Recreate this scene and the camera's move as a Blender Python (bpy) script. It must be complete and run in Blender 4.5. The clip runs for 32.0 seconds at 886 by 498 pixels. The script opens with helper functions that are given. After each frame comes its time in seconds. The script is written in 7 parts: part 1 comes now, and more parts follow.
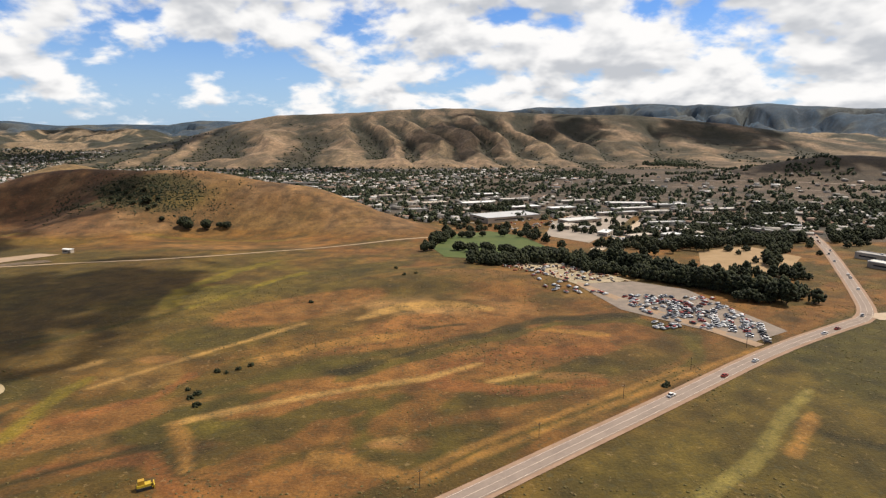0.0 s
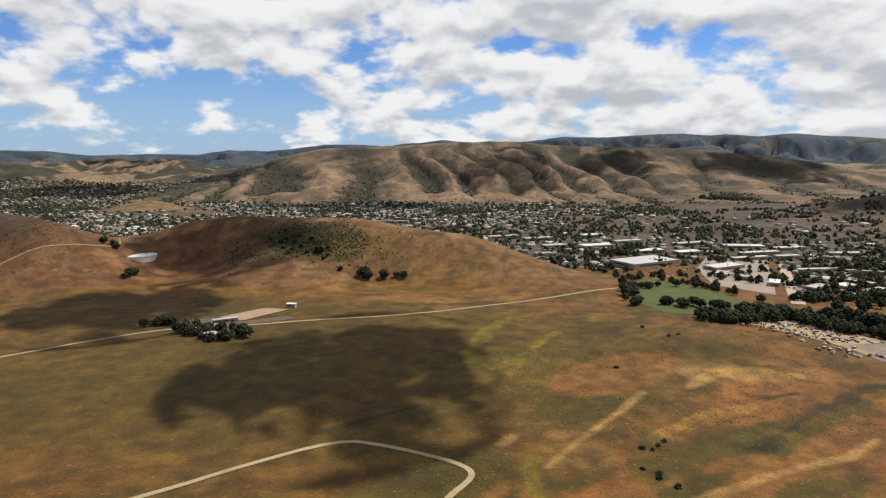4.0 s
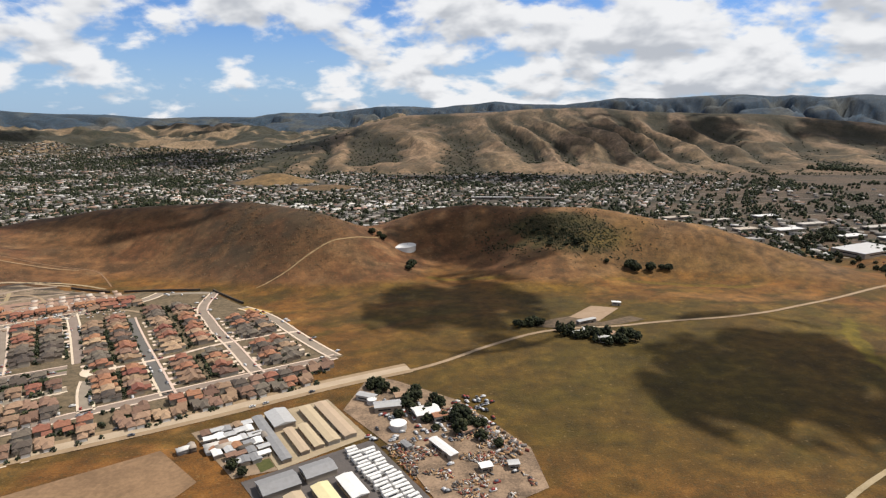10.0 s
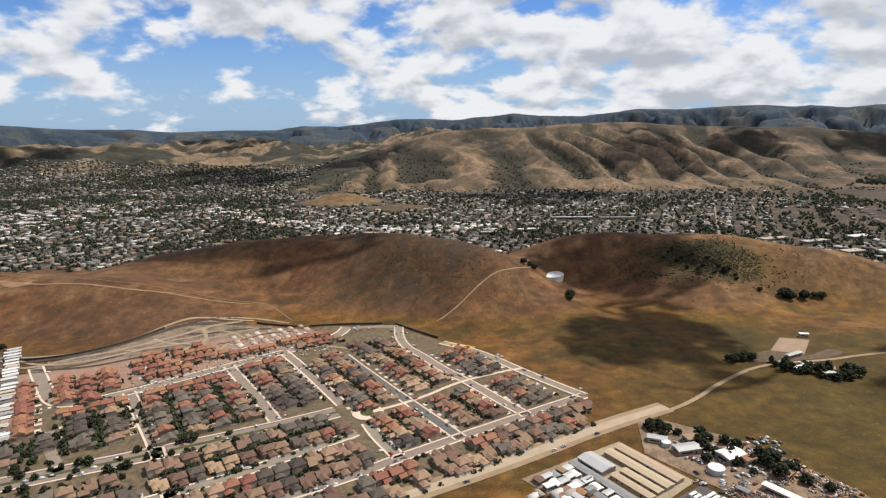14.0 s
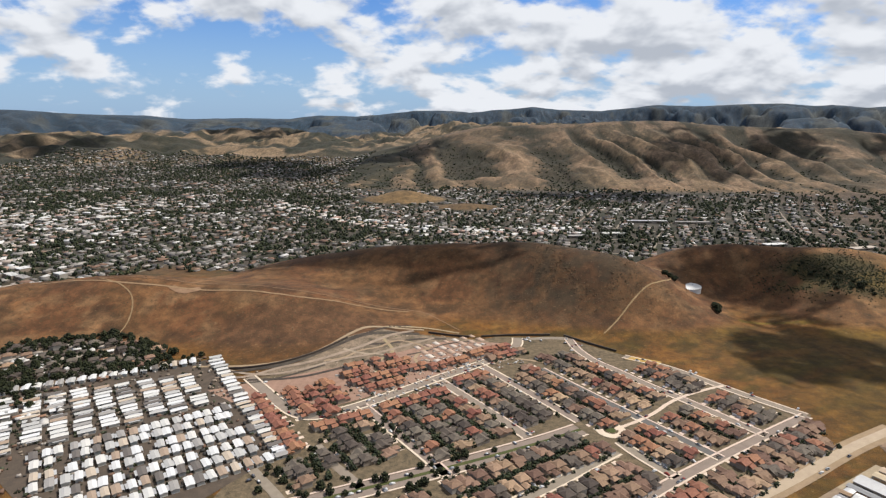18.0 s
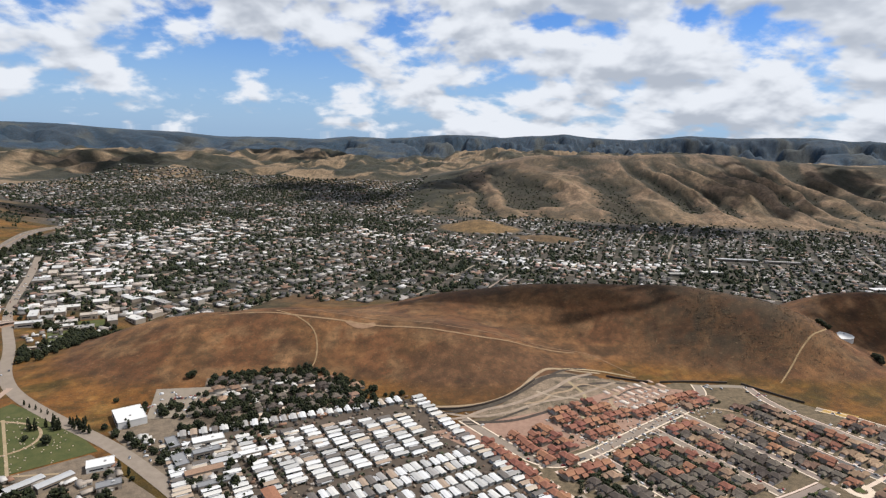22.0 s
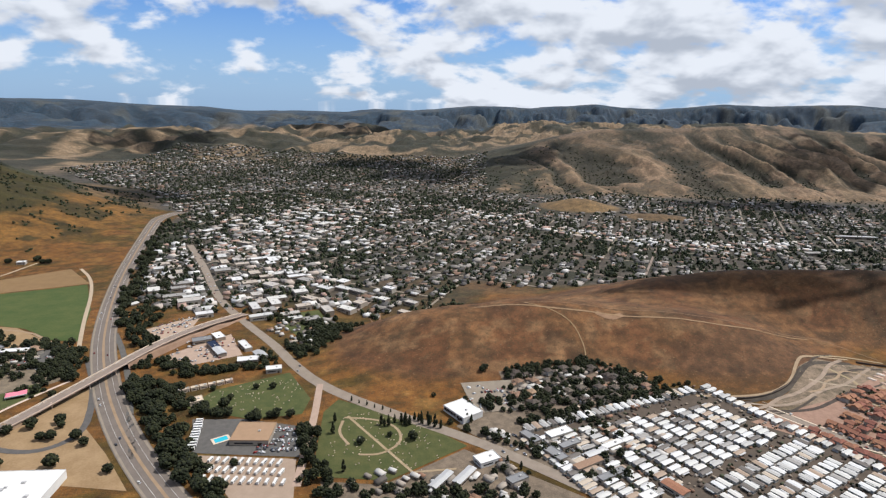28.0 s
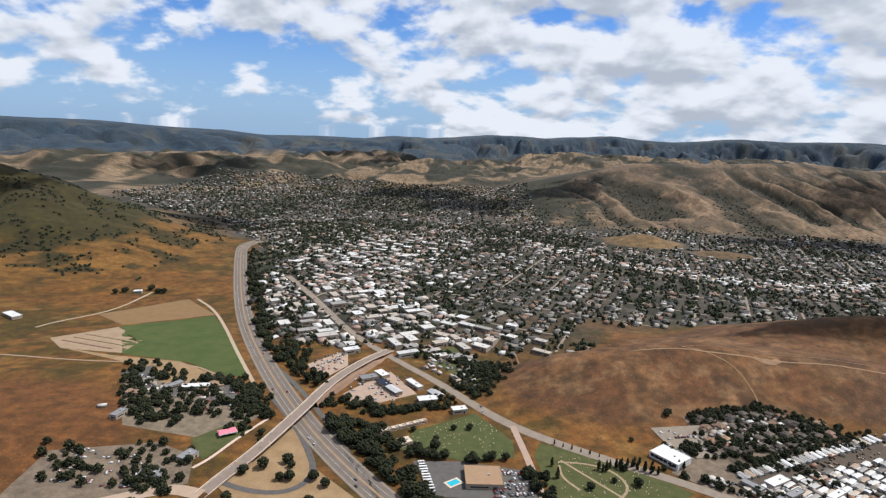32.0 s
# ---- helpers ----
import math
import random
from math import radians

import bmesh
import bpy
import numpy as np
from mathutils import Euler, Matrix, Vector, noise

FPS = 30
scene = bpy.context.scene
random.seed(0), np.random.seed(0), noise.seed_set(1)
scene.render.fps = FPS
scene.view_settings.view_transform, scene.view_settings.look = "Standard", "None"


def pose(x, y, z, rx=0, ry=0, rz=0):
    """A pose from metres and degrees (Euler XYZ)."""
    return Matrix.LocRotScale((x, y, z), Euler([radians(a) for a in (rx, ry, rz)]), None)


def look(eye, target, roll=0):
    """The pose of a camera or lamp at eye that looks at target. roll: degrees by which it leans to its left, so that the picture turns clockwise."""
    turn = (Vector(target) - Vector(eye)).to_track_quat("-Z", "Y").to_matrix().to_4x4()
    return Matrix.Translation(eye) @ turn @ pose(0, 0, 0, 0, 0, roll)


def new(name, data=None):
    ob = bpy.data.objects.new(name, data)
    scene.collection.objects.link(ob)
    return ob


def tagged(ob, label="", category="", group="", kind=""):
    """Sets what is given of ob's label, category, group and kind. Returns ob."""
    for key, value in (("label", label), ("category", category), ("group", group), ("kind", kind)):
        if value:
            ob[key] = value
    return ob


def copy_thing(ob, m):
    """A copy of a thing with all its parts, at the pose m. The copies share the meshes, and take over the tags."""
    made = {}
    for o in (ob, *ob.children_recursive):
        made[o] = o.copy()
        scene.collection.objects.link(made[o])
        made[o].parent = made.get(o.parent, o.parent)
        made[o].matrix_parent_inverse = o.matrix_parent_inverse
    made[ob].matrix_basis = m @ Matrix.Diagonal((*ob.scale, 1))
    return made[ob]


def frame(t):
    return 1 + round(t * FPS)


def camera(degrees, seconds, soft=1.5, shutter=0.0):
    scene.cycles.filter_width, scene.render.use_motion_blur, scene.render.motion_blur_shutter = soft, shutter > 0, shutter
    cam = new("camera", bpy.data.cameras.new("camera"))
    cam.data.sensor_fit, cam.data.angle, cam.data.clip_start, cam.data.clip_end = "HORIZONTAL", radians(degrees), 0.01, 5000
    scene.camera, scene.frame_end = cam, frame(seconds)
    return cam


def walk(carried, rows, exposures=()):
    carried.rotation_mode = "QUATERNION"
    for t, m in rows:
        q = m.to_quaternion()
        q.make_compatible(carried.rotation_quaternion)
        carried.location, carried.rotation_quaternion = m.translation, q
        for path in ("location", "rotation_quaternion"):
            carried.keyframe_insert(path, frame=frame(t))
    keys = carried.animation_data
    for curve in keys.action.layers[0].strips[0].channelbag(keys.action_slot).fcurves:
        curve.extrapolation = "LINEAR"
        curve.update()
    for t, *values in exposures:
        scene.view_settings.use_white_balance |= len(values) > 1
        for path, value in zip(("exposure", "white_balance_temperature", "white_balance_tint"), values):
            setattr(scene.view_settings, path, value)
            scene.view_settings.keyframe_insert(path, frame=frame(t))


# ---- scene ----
cam = camera(73.4, 32.0, soft=1.25)
METRES, EYE, TILT, LEAN, TURN = 1150.0, 75.0, -11.0, 0.0, 0.0
ROWS = [
    (0.0, 0.0, 0.0, 0.0, -0.0, 0.0, 0.0),
    (0.5, -0.0149, -0.0014, 0.002, -0.06, -0.86, -0.09),
    (1.0, -0.0297, -0.0028, 0.0041, -0.18, -0.73, 0.07),
    (1.5, -0.0447, -0.0044, 0.0062, -0.35, 0.14, 0.25),
    (2.0, -0.0596, -0.0059, 0.0084, -0.3, 1.32, 0.5),
    (2.5, -0.0745, -0.0076, 0.0106, -0.2, 2.46, 0.83),
    (3.0, -0.0895, -0.0091, 0.0128, -0.13, 3.08, 0.72),
    (3.5, -0.1046, -0.0107, 0.0149, 0.12, 2.95, 0.31),
    (5.5, -0.1655, -0.0189, 0.0238, 1.96, 0.75, -0.72),
    (6.0, -0.1807, -0.0207, 0.0259, 2.31, 1.14, -0.83),
    (6.5, -0.1958, -0.0224, 0.0281, 2.43, 1.43, -0.62),
    (7.0, -0.2108, -0.0242, 0.03, 2.59, 0.88, -0.39),
    (7.5, -0.2259, -0.026, 0.0321, 2.75, -0.15, -0.29),
    (8.0, -0.2411, -0.0278, 0.034, 2.83, -1.02, -0.13),
    (8.5, -0.2562, -0.0296, 0.0359, 2.89, -1.51, 0.04),
    (9.0, -0.2713, -0.0316, 0.0379, 2.94, -1.82, 0.02),
    (9.5, -0.2866, -0.0335, 0.0399, 2.9, -1.74, -0.15),
    (10.0, -0.3017, -0.0355, 0.0419, 2.61, -1.57, -0.3),
    (10.5, -0.3169, -0.0372, 0.0438, 2.49, -1.61, -0.41),
    (11.0, -0.3321, -0.0392, 0.0458, 2.64, -2.01, -0.31),
    (11.5, -0.3472, -0.041, 0.0481, 2.86, -2.24, -0.05),
    (12.0, -0.3623, -0.0431, 0.0501, 2.9, -2.04, 0.14),
    (12.5, -0.3774, -0.0452, 0.0524, 2.81, -1.37, 0.2),
    (13.0, -0.3927, -0.0472, 0.0546, 2.75, -0.91, 0.14),
    (13.5, -0.4077, -0.0492, 0.0567, 2.57, -0.59, 0.11),
    (14.0, -0.423, -0.0512, 0.0589, 2.55, -0.73, 0.17),
    (14.5, -0.438, -0.0532, 0.0609, 2.12, -0.87, 0.42),
    (16.5, -0.4988, -0.0607, 0.0692, 2.25, -2.32, -0.05),
    (17.0, -0.514, -0.0624, 0.0712, 2.1, -1.84, -0.22),
    (17.5, -0.5292, -0.0641, 0.0731, 1.96, -1.68, -0.5),
    (18.0, -0.5443, -0.0658, 0.075, 2.2, -1.74, -0.84),
    (18.5, -0.5596, -0.0675, 0.0769, 2.23, -1.42, -1.62),
    (19.0, -0.5748, -0.0691, 0.0787, 2.23, -1.12, -2.54),
    (19.5, -0.59, -0.0707, 0.0802, 2.72, -1.57, -3.12),
    (20.0, -0.6053, -0.0723, 0.0818, 3.4, -1.9, -3.3),
    (20.5, -0.6205, -0.0739, 0.0831, 3.88, -1.97, -2.94),
    (21.0, -0.6358, -0.0757, 0.0845, 4.25, -1.08, -2.43),
    (21.5, -0.6512, -0.0775, 0.0857, 3.78, 0.06, -2.36),
    (22.0, -0.6667, -0.079, 0.0868, 3.13, 0.23, -2.64),
    (22.5, -0.6822, -0.0806, 0.0877, 2.8, -0.6, -2.97),
    (23.0, -0.6977, -0.0823, 0.0886, 2.62, -0.89, -3.09),
    (23.5, -0.7133, -0.0841, 0.0896, 2.42, -0.63, -3.01),
    (24.0, -0.7289, -0.086, 0.0905, 2.46, -0.36, -2.71),
    (24.5, -0.7435, -0.0878, 0.0911, 2.63, -0.32, -2.28),
    (25.0, -0.7592, -0.0898, 0.092, 2.84, -0.25, -1.83),
    (25.5, -0.775, -0.0919, 0.0929, 2.88, -0.28, -1.53),
    (27.5, -0.8388, -0.1004, 0.0969, 3.17, -2.4, -1.82),
    (28.0, -0.855, -0.1026, 0.098, 3.23, -2.68, -1.88),
    (28.5, -0.8711, -0.105, 0.099, 3.1, -2.54, -2.04),
    (29.0, -0.8873, -0.1073, 0.1003, 3.11, -2.43, -2.04),
    (29.5, -0.9036, -0.1096, 0.1014, 3.22, -2.33, -2.08),
    (30.0, -0.92, -0.1118, 0.1025, 3.34, -2.08, -2.31),
    (30.5, -0.9365, -0.114, 0.1036, 3.23, -1.67, -2.71),
    (31.0, -0.953, -0.1163, 0.1046, 3.15, -1.18, -2.9),
    (31.5, -0.9695, -0.1186, 0.1056, 3.09, -0.79, -3.06),
    (32.0, -0.9862, -0.121, 0.1063, 2.98, -0.28, -3.08),
]
walk(cam, [(t, pose(0, 0, EYE, TILT, LEAN, TURN) @ pose(METRES * x, METRES * y, METRES * z, 90 + pitch, roll, yaw)) for t, x, y, z, yaw, pitch, roll in ROWS],
     exposures=[(0.0, 0.33, 6550, 10), (1.0, 0.31, 6550, 10), (2.0, 0.2, 6500, 10), (3.0, 0.12, 6400, 10), (6.0, 0.26, 6400, 10), (9.0, 0.2, 6350, 10), (18.0, 0.13, 6100, 10), (25.0, 0.12, 5900, 10), (32.0, 0.13, 5850, 10)])


# ---- light ----
SUN_AZ, SUN_EL = radians(72), radians(58)  # azimuth to the right of +y
SUN_DIR = Vector((math.sin(SUN_AZ) * math.cos(SUN_EL), math.cos(SUN_AZ) * math.cos(SUN_EL), math.sin(SUN_EL)))
sun = new("sun", bpy.data.lights.new("sun", "SUN"))
sun.data.energy, sun.data.angle, sun.data.color = 5.7, radians(0.6), (1.0, 0.91, 0.79)
sun.matrix_world = look(SUN_DIR * 900, (0, 0, 0))


def link(tree, a, b):
    tree.links.new(a, b)


def node(tree, kind, **values):
    n = tree.nodes.new(kind)
    for key, value in values.items():
        if key in n.inputs:
            n.inputs[key].default_value = value
    return n


def maths(tree, op, a, b=None, c=None):
    n = tree.nodes.new("ShaderNodeMath")
    n.operation = op
    for i, v in enumerate((a, b, c)):
        if v is None:
            continue
        if isinstance(v, (int, float)):
            n.inputs[i].default_value = v
        else:
            tree.links.new(v, n.inputs[i])
    return n.outputs[0]


def smooth(tree, value, low, high, to_low=0.0, to_high=1.0):
    n = tree.nodes.new("ShaderNodeMapRange")
    n.interpolation_type = "SMOOTHSTEP"
    tree.links.new(value, n.inputs[0])
    for i, v in enumerate((low, high, to_low, to_high)):
        if isinstance(v, (int, float)):
            n.inputs[i + 1].default_value = v
        else:
            tree.links.new(v, n.inputs[i + 1])
    return n.outputs[0]


def mixed(tree, fac, a, b, mode="MIX"):
    n = tree.nodes.new("ShaderNodeMix")
    n.data_type, n.blend_type = "RGBA", mode
    for i, v in ((0, fac), (6, a), (7, b)):
        if isinstance(v, (int, float)):
            n.inputs[i].default_value = v
        elif isinstance(v, tuple):
            n.inputs[i].default_value = (*v, 1)
        else:
            tree.links.new(v, n.inputs[i])
    return n.outputs[2]


# sky with a broken layer of cumulus
world = bpy.data.worlds.new("world")
scene.world = world
world.use_nodes = True
wt = world.node_tree
wt.nodes.clear()
sky = wt.nodes.new("ShaderNodeTexSky")
sky.sky_type, sky.sun_disc, sky.sun_elevation, sky.sun_rotation = "NISHITA", False, SUN_EL, SUN_AZ
sky.air_density, sky.dust_density, sky.ozone_density = 1.0, 0.6, 2.0
way = wt.nodes.new("ShaderNodeTexCoord").outputs["Generated"]
split = wt.nodes.new("ShaderNodeSeparateXYZ")
link(wt, way, split.inputs[0])
def cloud_noise(scale, shift, detail, rough, lift=0.0):
    """Billows in one level layer, which crowds together towards the horizon; lift samples higher up the sky."""
    deep = maths(wt, "ADD", maths(wt, "MAXIMUM", maths(wt, "ADD", split.outputs[2], lift), 0.0), 0.42)
    p = wt.nodes.new("ShaderNodeCombineXYZ")
    link(wt, maths(wt, "DIVIDE", split.outputs[0], deep), p.inputs[0])
    link(wt, maths(wt, "DIVIDE", split.outputs[1], deep), p.inputs[1])
    m = node(wt, "ShaderNodeMapping", Location=shift)
    link(wt, p.outputs[0], m.inputs[0])
    n = node(wt, "ShaderNodeTexNoise", Scale=scale, Detail=detail, Roughness=rough, Distortion=0.15)
    link(wt, m.outputs[0], n.inputs["Vector"])
    return n.outputs[0]


def cover_at(lift):
    """Large banks broken into puffs, with more cloud to the east."""
    puffs = cloud_noise(3.9, (3.1, 1.7, 0.4), 9.0, 0.52, lift)
    scraps = cloud_noise(10.0, (1.3, 4.2, 2.4), 6.0, 0.55, lift)
    banks = cloud_noise(1.3, (7.3, 2.2, 1.4), 1.0, 0.5, lift)
    both = maths(wt, "ADD", maths(wt, "MULTIPLY", puffs, 0.78), maths(wt, "MULTIPLY", scraps, 0.22))
    both = maths(wt, "MULTIPLY_ADD", maths(wt, "SUBTRACT", banks, 0.5), 0.35, both)
    clear = smooth(wt, split.outputs[2], 0.015, 0.085, -0.035, 0.0)
    return maths(wt, "ADD", maths(wt, "MULTIPLY_ADD", split.outputs[0], 0.09, both), clear)


cover = cover_at(0.0)
cloud = smooth(wt, cover, 0.395, 0.49)
soft = maths(wt, "SUBTRACT", cloud_noise(3.9, (3.1, 1.7, 0.4), 4.0, 0.5, 0.02), cloud_noise(3.9, (3.1, 1.7, 0.4), 4.0, 0.5))
shade = smooth(wt, maths(wt, "MULTIPLY_ADD", maths(wt, "SUBTRACT", cover, 0.5), 0.4, soft), -0.07, 0.13)
body = mixed(wt, shade, (1.10, 1.09, 1.08), (0.62, 0.645, 0.69))
tint = mixed(wt, 1.0, sky.outputs[0], (0.066, 0.100, 0.155), "MULTIPLY")
low = smooth(wt, split.outputs[2], 0.0, 0.2, 0.7, 0.0)
air = mixed(wt, low, tint, (0.52, 0.70, 0.92))
full = mixed(wt, cloud, air, body)
bg = wt.nodes.new("ShaderNodeBackground")
link(wt, full, bg.inputs[0])
bg.inputs[1].default_value = 0.72
link(wt, bg.outputs[0], wt.nodes.new("ShaderNodeOutputWorld").inputs[0])

# ---- materials ----
MATS = {}
DULL = 0.67  # exposure balance put into the colours: darkens every surf and palette but the ground


def surf(name, a, b=None, scale=0.4, rough=0.85, bump=0.0, vary=0.12, metal=0.0, island=False, attribute=""):
    """A rough surface that wanders between two colours at two scales, with a shift of its own for each thing or island."""
    m = bpy.data.materials.new(name)
    m.use_nodes = True
    t = m.node_tree
    shader = t.nodes["Principled BSDF"]
    b = b or tuple(v * 0.75 for v in a)
    if not attribute:
        a, b = tuple(v * DULL for v in a), tuple(v * DULL for v in b)
    at = t.nodes.new("ShaderNodeTexCoord").outputs["Object"]
    big = node(t, "ShaderNodeTexNoise", Scale=scale, Detail=5.0, Roughness=0.6)
    fine = node(t, "ShaderNodeTexNoise", Scale=scale * 9, Detail=3.0, Roughness=0.6)
    link(t, at, big.inputs["Vector"])
    link(t, at, fine.inputs["Vector"])
    grain = maths(t, "ADD", maths(t, "MULTIPLY", big.outputs[0], 0.6), maths(t, "MULTIPLY", fine.outputs[0], 0.4))
    if attribute:
        colour = t.nodes.new("ShaderNodeAttribute")
        colour.attribute_name = attribute
        colour = mixed(t, 1.0, colour.outputs[0], mixed(t, smooth(t, grain, 0.3, 0.7), a, b), "MULTIPLY")
        clumps = node(t, "ShaderNodeTexNoise", Scale=scale * 3.4, Detail=4.0, Roughness=0.7)
        link(t, at, clumps.inputs["Vector"])
        colour = mixed(t, smooth(t, clumps.outputs[0], 0.53, 0.67, 0.0, 0.6), colour, (0.04, 0.036, 0.016))
        colour = mixed(t, smooth(t, clumps.outputs[0], 0.42, 0.29, 0.0, 0.32), colour, (0.25, 0.17, 0.085))
    else:
        colour = mixed(t, smooth(t, grain, 0.3, 0.7), a, b)
    chance = t.nodes.new("ShaderNodeNewGeometry").outputs["Random Per Island"] if island else t.nodes.new("ShaderNodeObjectInfo").outputs["Random"]
    if vary:
        hsv = t.nodes.new("ShaderNodeHueSaturation")
        link(t, colour, hsv.inputs["Color"])
        link(t, maths(t, "MULTIPLY_ADD", chance, 2 * vary, 1 - vary), hsv.inputs["Value"])
        link(t, maths(t, "MULTIPLY_ADD", chance, 0.03, 0.485), hsv.inputs["Hue"])
        colour = hsv.outputs[0]
    link(t, colour, shader.inputs["Base Color"])
    shader.inputs["Roughness"].default_value, shader.inputs["Metallic"].default_value = rough, metal
    shader.inputs["Specular IOR Level"].default_value = 0.25
    if bump:
        bn = node(t, "ShaderNodeBump", Strength=0.6, Distance=bump)
        link(t, fine.outputs[0], bn.inputs["Height"])
        link(t, bn.outputs[0], shader.inputs["Normal"])
    MATS[name] = m
    return m


def palette(name, colours, rough=0.85, island=True, scale=0.3):
    """One surface for many pieces, each of which draws its colour by chance from a short range."""
    m = bpy.data.materials.new(name)
    m.use_nodes = True
    t = m.node_tree
    ramp = t.nodes.new("ShaderNodeValToRGB")
    ramp.color_ramp.interpolation = "CONSTANT"
    for i, c in enumerate(colours):
        e = ramp.color_ramp.elements[i] if i < 2 else ramp.color_ramp.elements.new(i / len(colours))
        e.position, e.color = i / len(colours), (*(v * DULL for v in c), 1)
    link(t, t.nodes.new("ShaderNodeNewGeometry").outputs["Random Per Island"] if island else t.nodes.new("ShaderNodeObjectInfo").outputs["Random"], ramp.inputs[0])
    n = node(t, "ShaderNodeTexNoise", Scale=scale, Detail=5.0, Roughness=0.65)
    link(t, t.nodes.new("ShaderNodeTexCoord").outputs["Object"], n.inputs["Vector"])
    shader = t.nodes["Principled BSDF"]
    link(t, mixed(t, 1.0, ramp.outputs[0], mixed(t, n.outputs[0], (0.75, 0.75, 0.75), (1.1, 1.1, 1.1)), "MULTIPLY"), shader.inputs["Base Color"])
    shader.inputs["Roughness"].default_value = rough
    shader.inputs["Specular IOR Level"].default_value = 0.25
    MATS[name] = m
    return m


GROUND = surf("ground_cover", (0.52, 0.54, 0.52), (1.48, 1.40, 1.28), 0.13, 0.95, 0.6, 0.0, attribute="tone")
ASPHALT = surf("asphalt", (0.09, 0.085, 0.08), (0.135, 0.125, 0.115), 0.25, 0.9, 0.02, 0.04)
WORN = surf("worn_asphalt", (0.38, 0.285, 0.205), (0.47, 0.365, 0.27), 0.2, 0.9, 0.02, 0.04)
DARK_ASPHALT = surf("new_asphalt", (0.12, 0.112, 0.105), (0.15, 0.14, 0.13), 0.3, 0.85, 0.02, 0.04)
CONCRETE = surf("concrete", (0.72, 0.58, 0.46), (0.60, 0.48, 0.38), 0.3, 0.9, 0.02, 0.06)
DIRT = surf("bare_dirt", (0.36, 0.25, 0.165), (0.26, 0.175, 0.11), 0.15, 0.95, 0.1, 0.04)
PALE_DIRT = surf("pale_track_dirt", (0.40, 0.31, 0.20), (0.30, 0.22, 0.13), 0.15, 0.95, 0.1, 0.04)
LAWN = surf("lawn", (0.05, 0.066, 0.018), (0.105, 0.102, 0.034), 0.14, 0.95, 0.1, 0.04)
CROP = surf("irrigated_grass", (0.05, 0.075, 0.016), (0.095, 0.105, 0.028), 0.06, 0.95, 0.1, 0.03)
STRAW = surf("mown_straw", (0.36, 0.245, 0.135), (0.25, 0.16, 0.08), 0.08, 0.95, 0.1, 0.03)
STUCCO = palette("stucco_walls", [(0.38, 0.31, 0.24), (0.44, 0.38, 0.31), (0.32, 0.27, 0.22), (0.48, 0.44, 0.38)], 0.9, False)
WHITE = surf("white_paint", (0.80, 0.79, 0.77), (0.70, 0.69, 0.67), 0.5, 0.6, 0.0, 0.08)
TERRACOTTA = surf("terracotta_tiles", (0.34, 0.155, 0.095), (0.22, 0.095, 0.06), 1.2, 0.85, 0.04, 0.22)
GREY_TILE = surf("grey_roof_tiles", (0.145, 0.115, 0.092), (0.08, 0.066, 0.054), 1.2, 0.85, 0.04, 0.4)
BROWN_TILE = surf("brown_roof_tiles", (0.27, 0.17, 0.115), (0.17, 0.105, 0.07), 1.2, 0.85, 0.04, 0.35)
TAN_TILE = surf("tan_roof_tiles", (0.38, 0.25, 0.165), (0.26, 0.165, 0.11), 1.2, 0.85, 0.04, 0.3)
GLASS = surf("dark_window_glass", (0.03, 0.035, 0.045), (0.02, 0.022, 0.03), 1.0, 0.08, 0.0, 0.0)
METAL_ROOF = surf("pale_metal_roof", (0.62, 0.62, 0.62), (0.52, 0.51, 0.50), 0.6, 0.45, 0.0, 0.12, 0.3)
BEIGE_ROOF = surf("beige_metal_roof", (0.52, 0.42, 0.28), (0.45, 0.36, 0.24), 0.4, 0.6, 0.0, 0.06)
GREY_ROOF = surf("grey_sheet_roof", (0.27, 0.27, 0.28), (0.21, 0.21, 0.21), 0.5, 0.6, 0.0, 0.12)
TOWN_WALL = palette("town_walls", [(0.26, 0.23, 0.2), (0.36, 0.33, 0.3), (0.2, 0.18, 0.15), (0.48, 0.46, 0.43), (0.17, 0.13, 0.1)])
TOWN_ROOF = palette("town_roofs", [(0.12, 0.112, 0.105), (0.2, 0.185, 0.17), (0.27, 0.245, 0.22), (0.22, 0.135, 0.095), (0.38, 0.35, 0.32), (0.10, 0.094, 0.09), (0.6, 0.58, 0.56), (0.28, 0.19, 0.145), (0.13, 0.12, 0.11), (0.37, 0.33, 0.3)])
PARK_ROOF = palette("mobile_home_roofs", [(0.72, 0.72, 0.71), (0.76, 0.75, 0.73), (0.5, 0.49, 0.47), (0.66, 0.65, 0.62), (0.74, 0.74, 0.74), (0.40, 0.30, 0.22), (0.36, 0.34, 0.32), (0.16, 0.14, 0.125), (0.70, 0.68, 0.64), (0.55, 0.46, 0.36)], 0.6, False)
PARK_WALL = palette("mobile_home_siding", [(0.6, 0.58, 0.53), (0.5, 0.5, 0.48), (0.65, 0.62, 0.55), (0.42, 0.44, 0.42)], 0.8, False)
BIG_ROOF = palette("flat_commercial_roofs", [(0.72, 0.71, 0.7), (0.6, 0.59, 0.57), (0.5, 0.46, 0.42), (0.34, 0.32, 0.3), (0.5, 0.43, 0.36), (0.66, 0.64, 0.6)], 0.8, False)
LEAF = palette("town_foliage", [(0.03, 0.04, 0.021), (0.045, 0.056, 0.026), (0.023, 0.03, 0.017), (0.068, 0.076, 0.034), (0.037, 0.05, 0.028)], 0.95, True)
OAK_LEAF = palette("oak_foliage", [(0.018, 0.024, 0.009), (0.028, 0.034, 0.012), (0.014, 0.018, 0.008), (0.038, 0.042, 0.016)], 0.95, True)
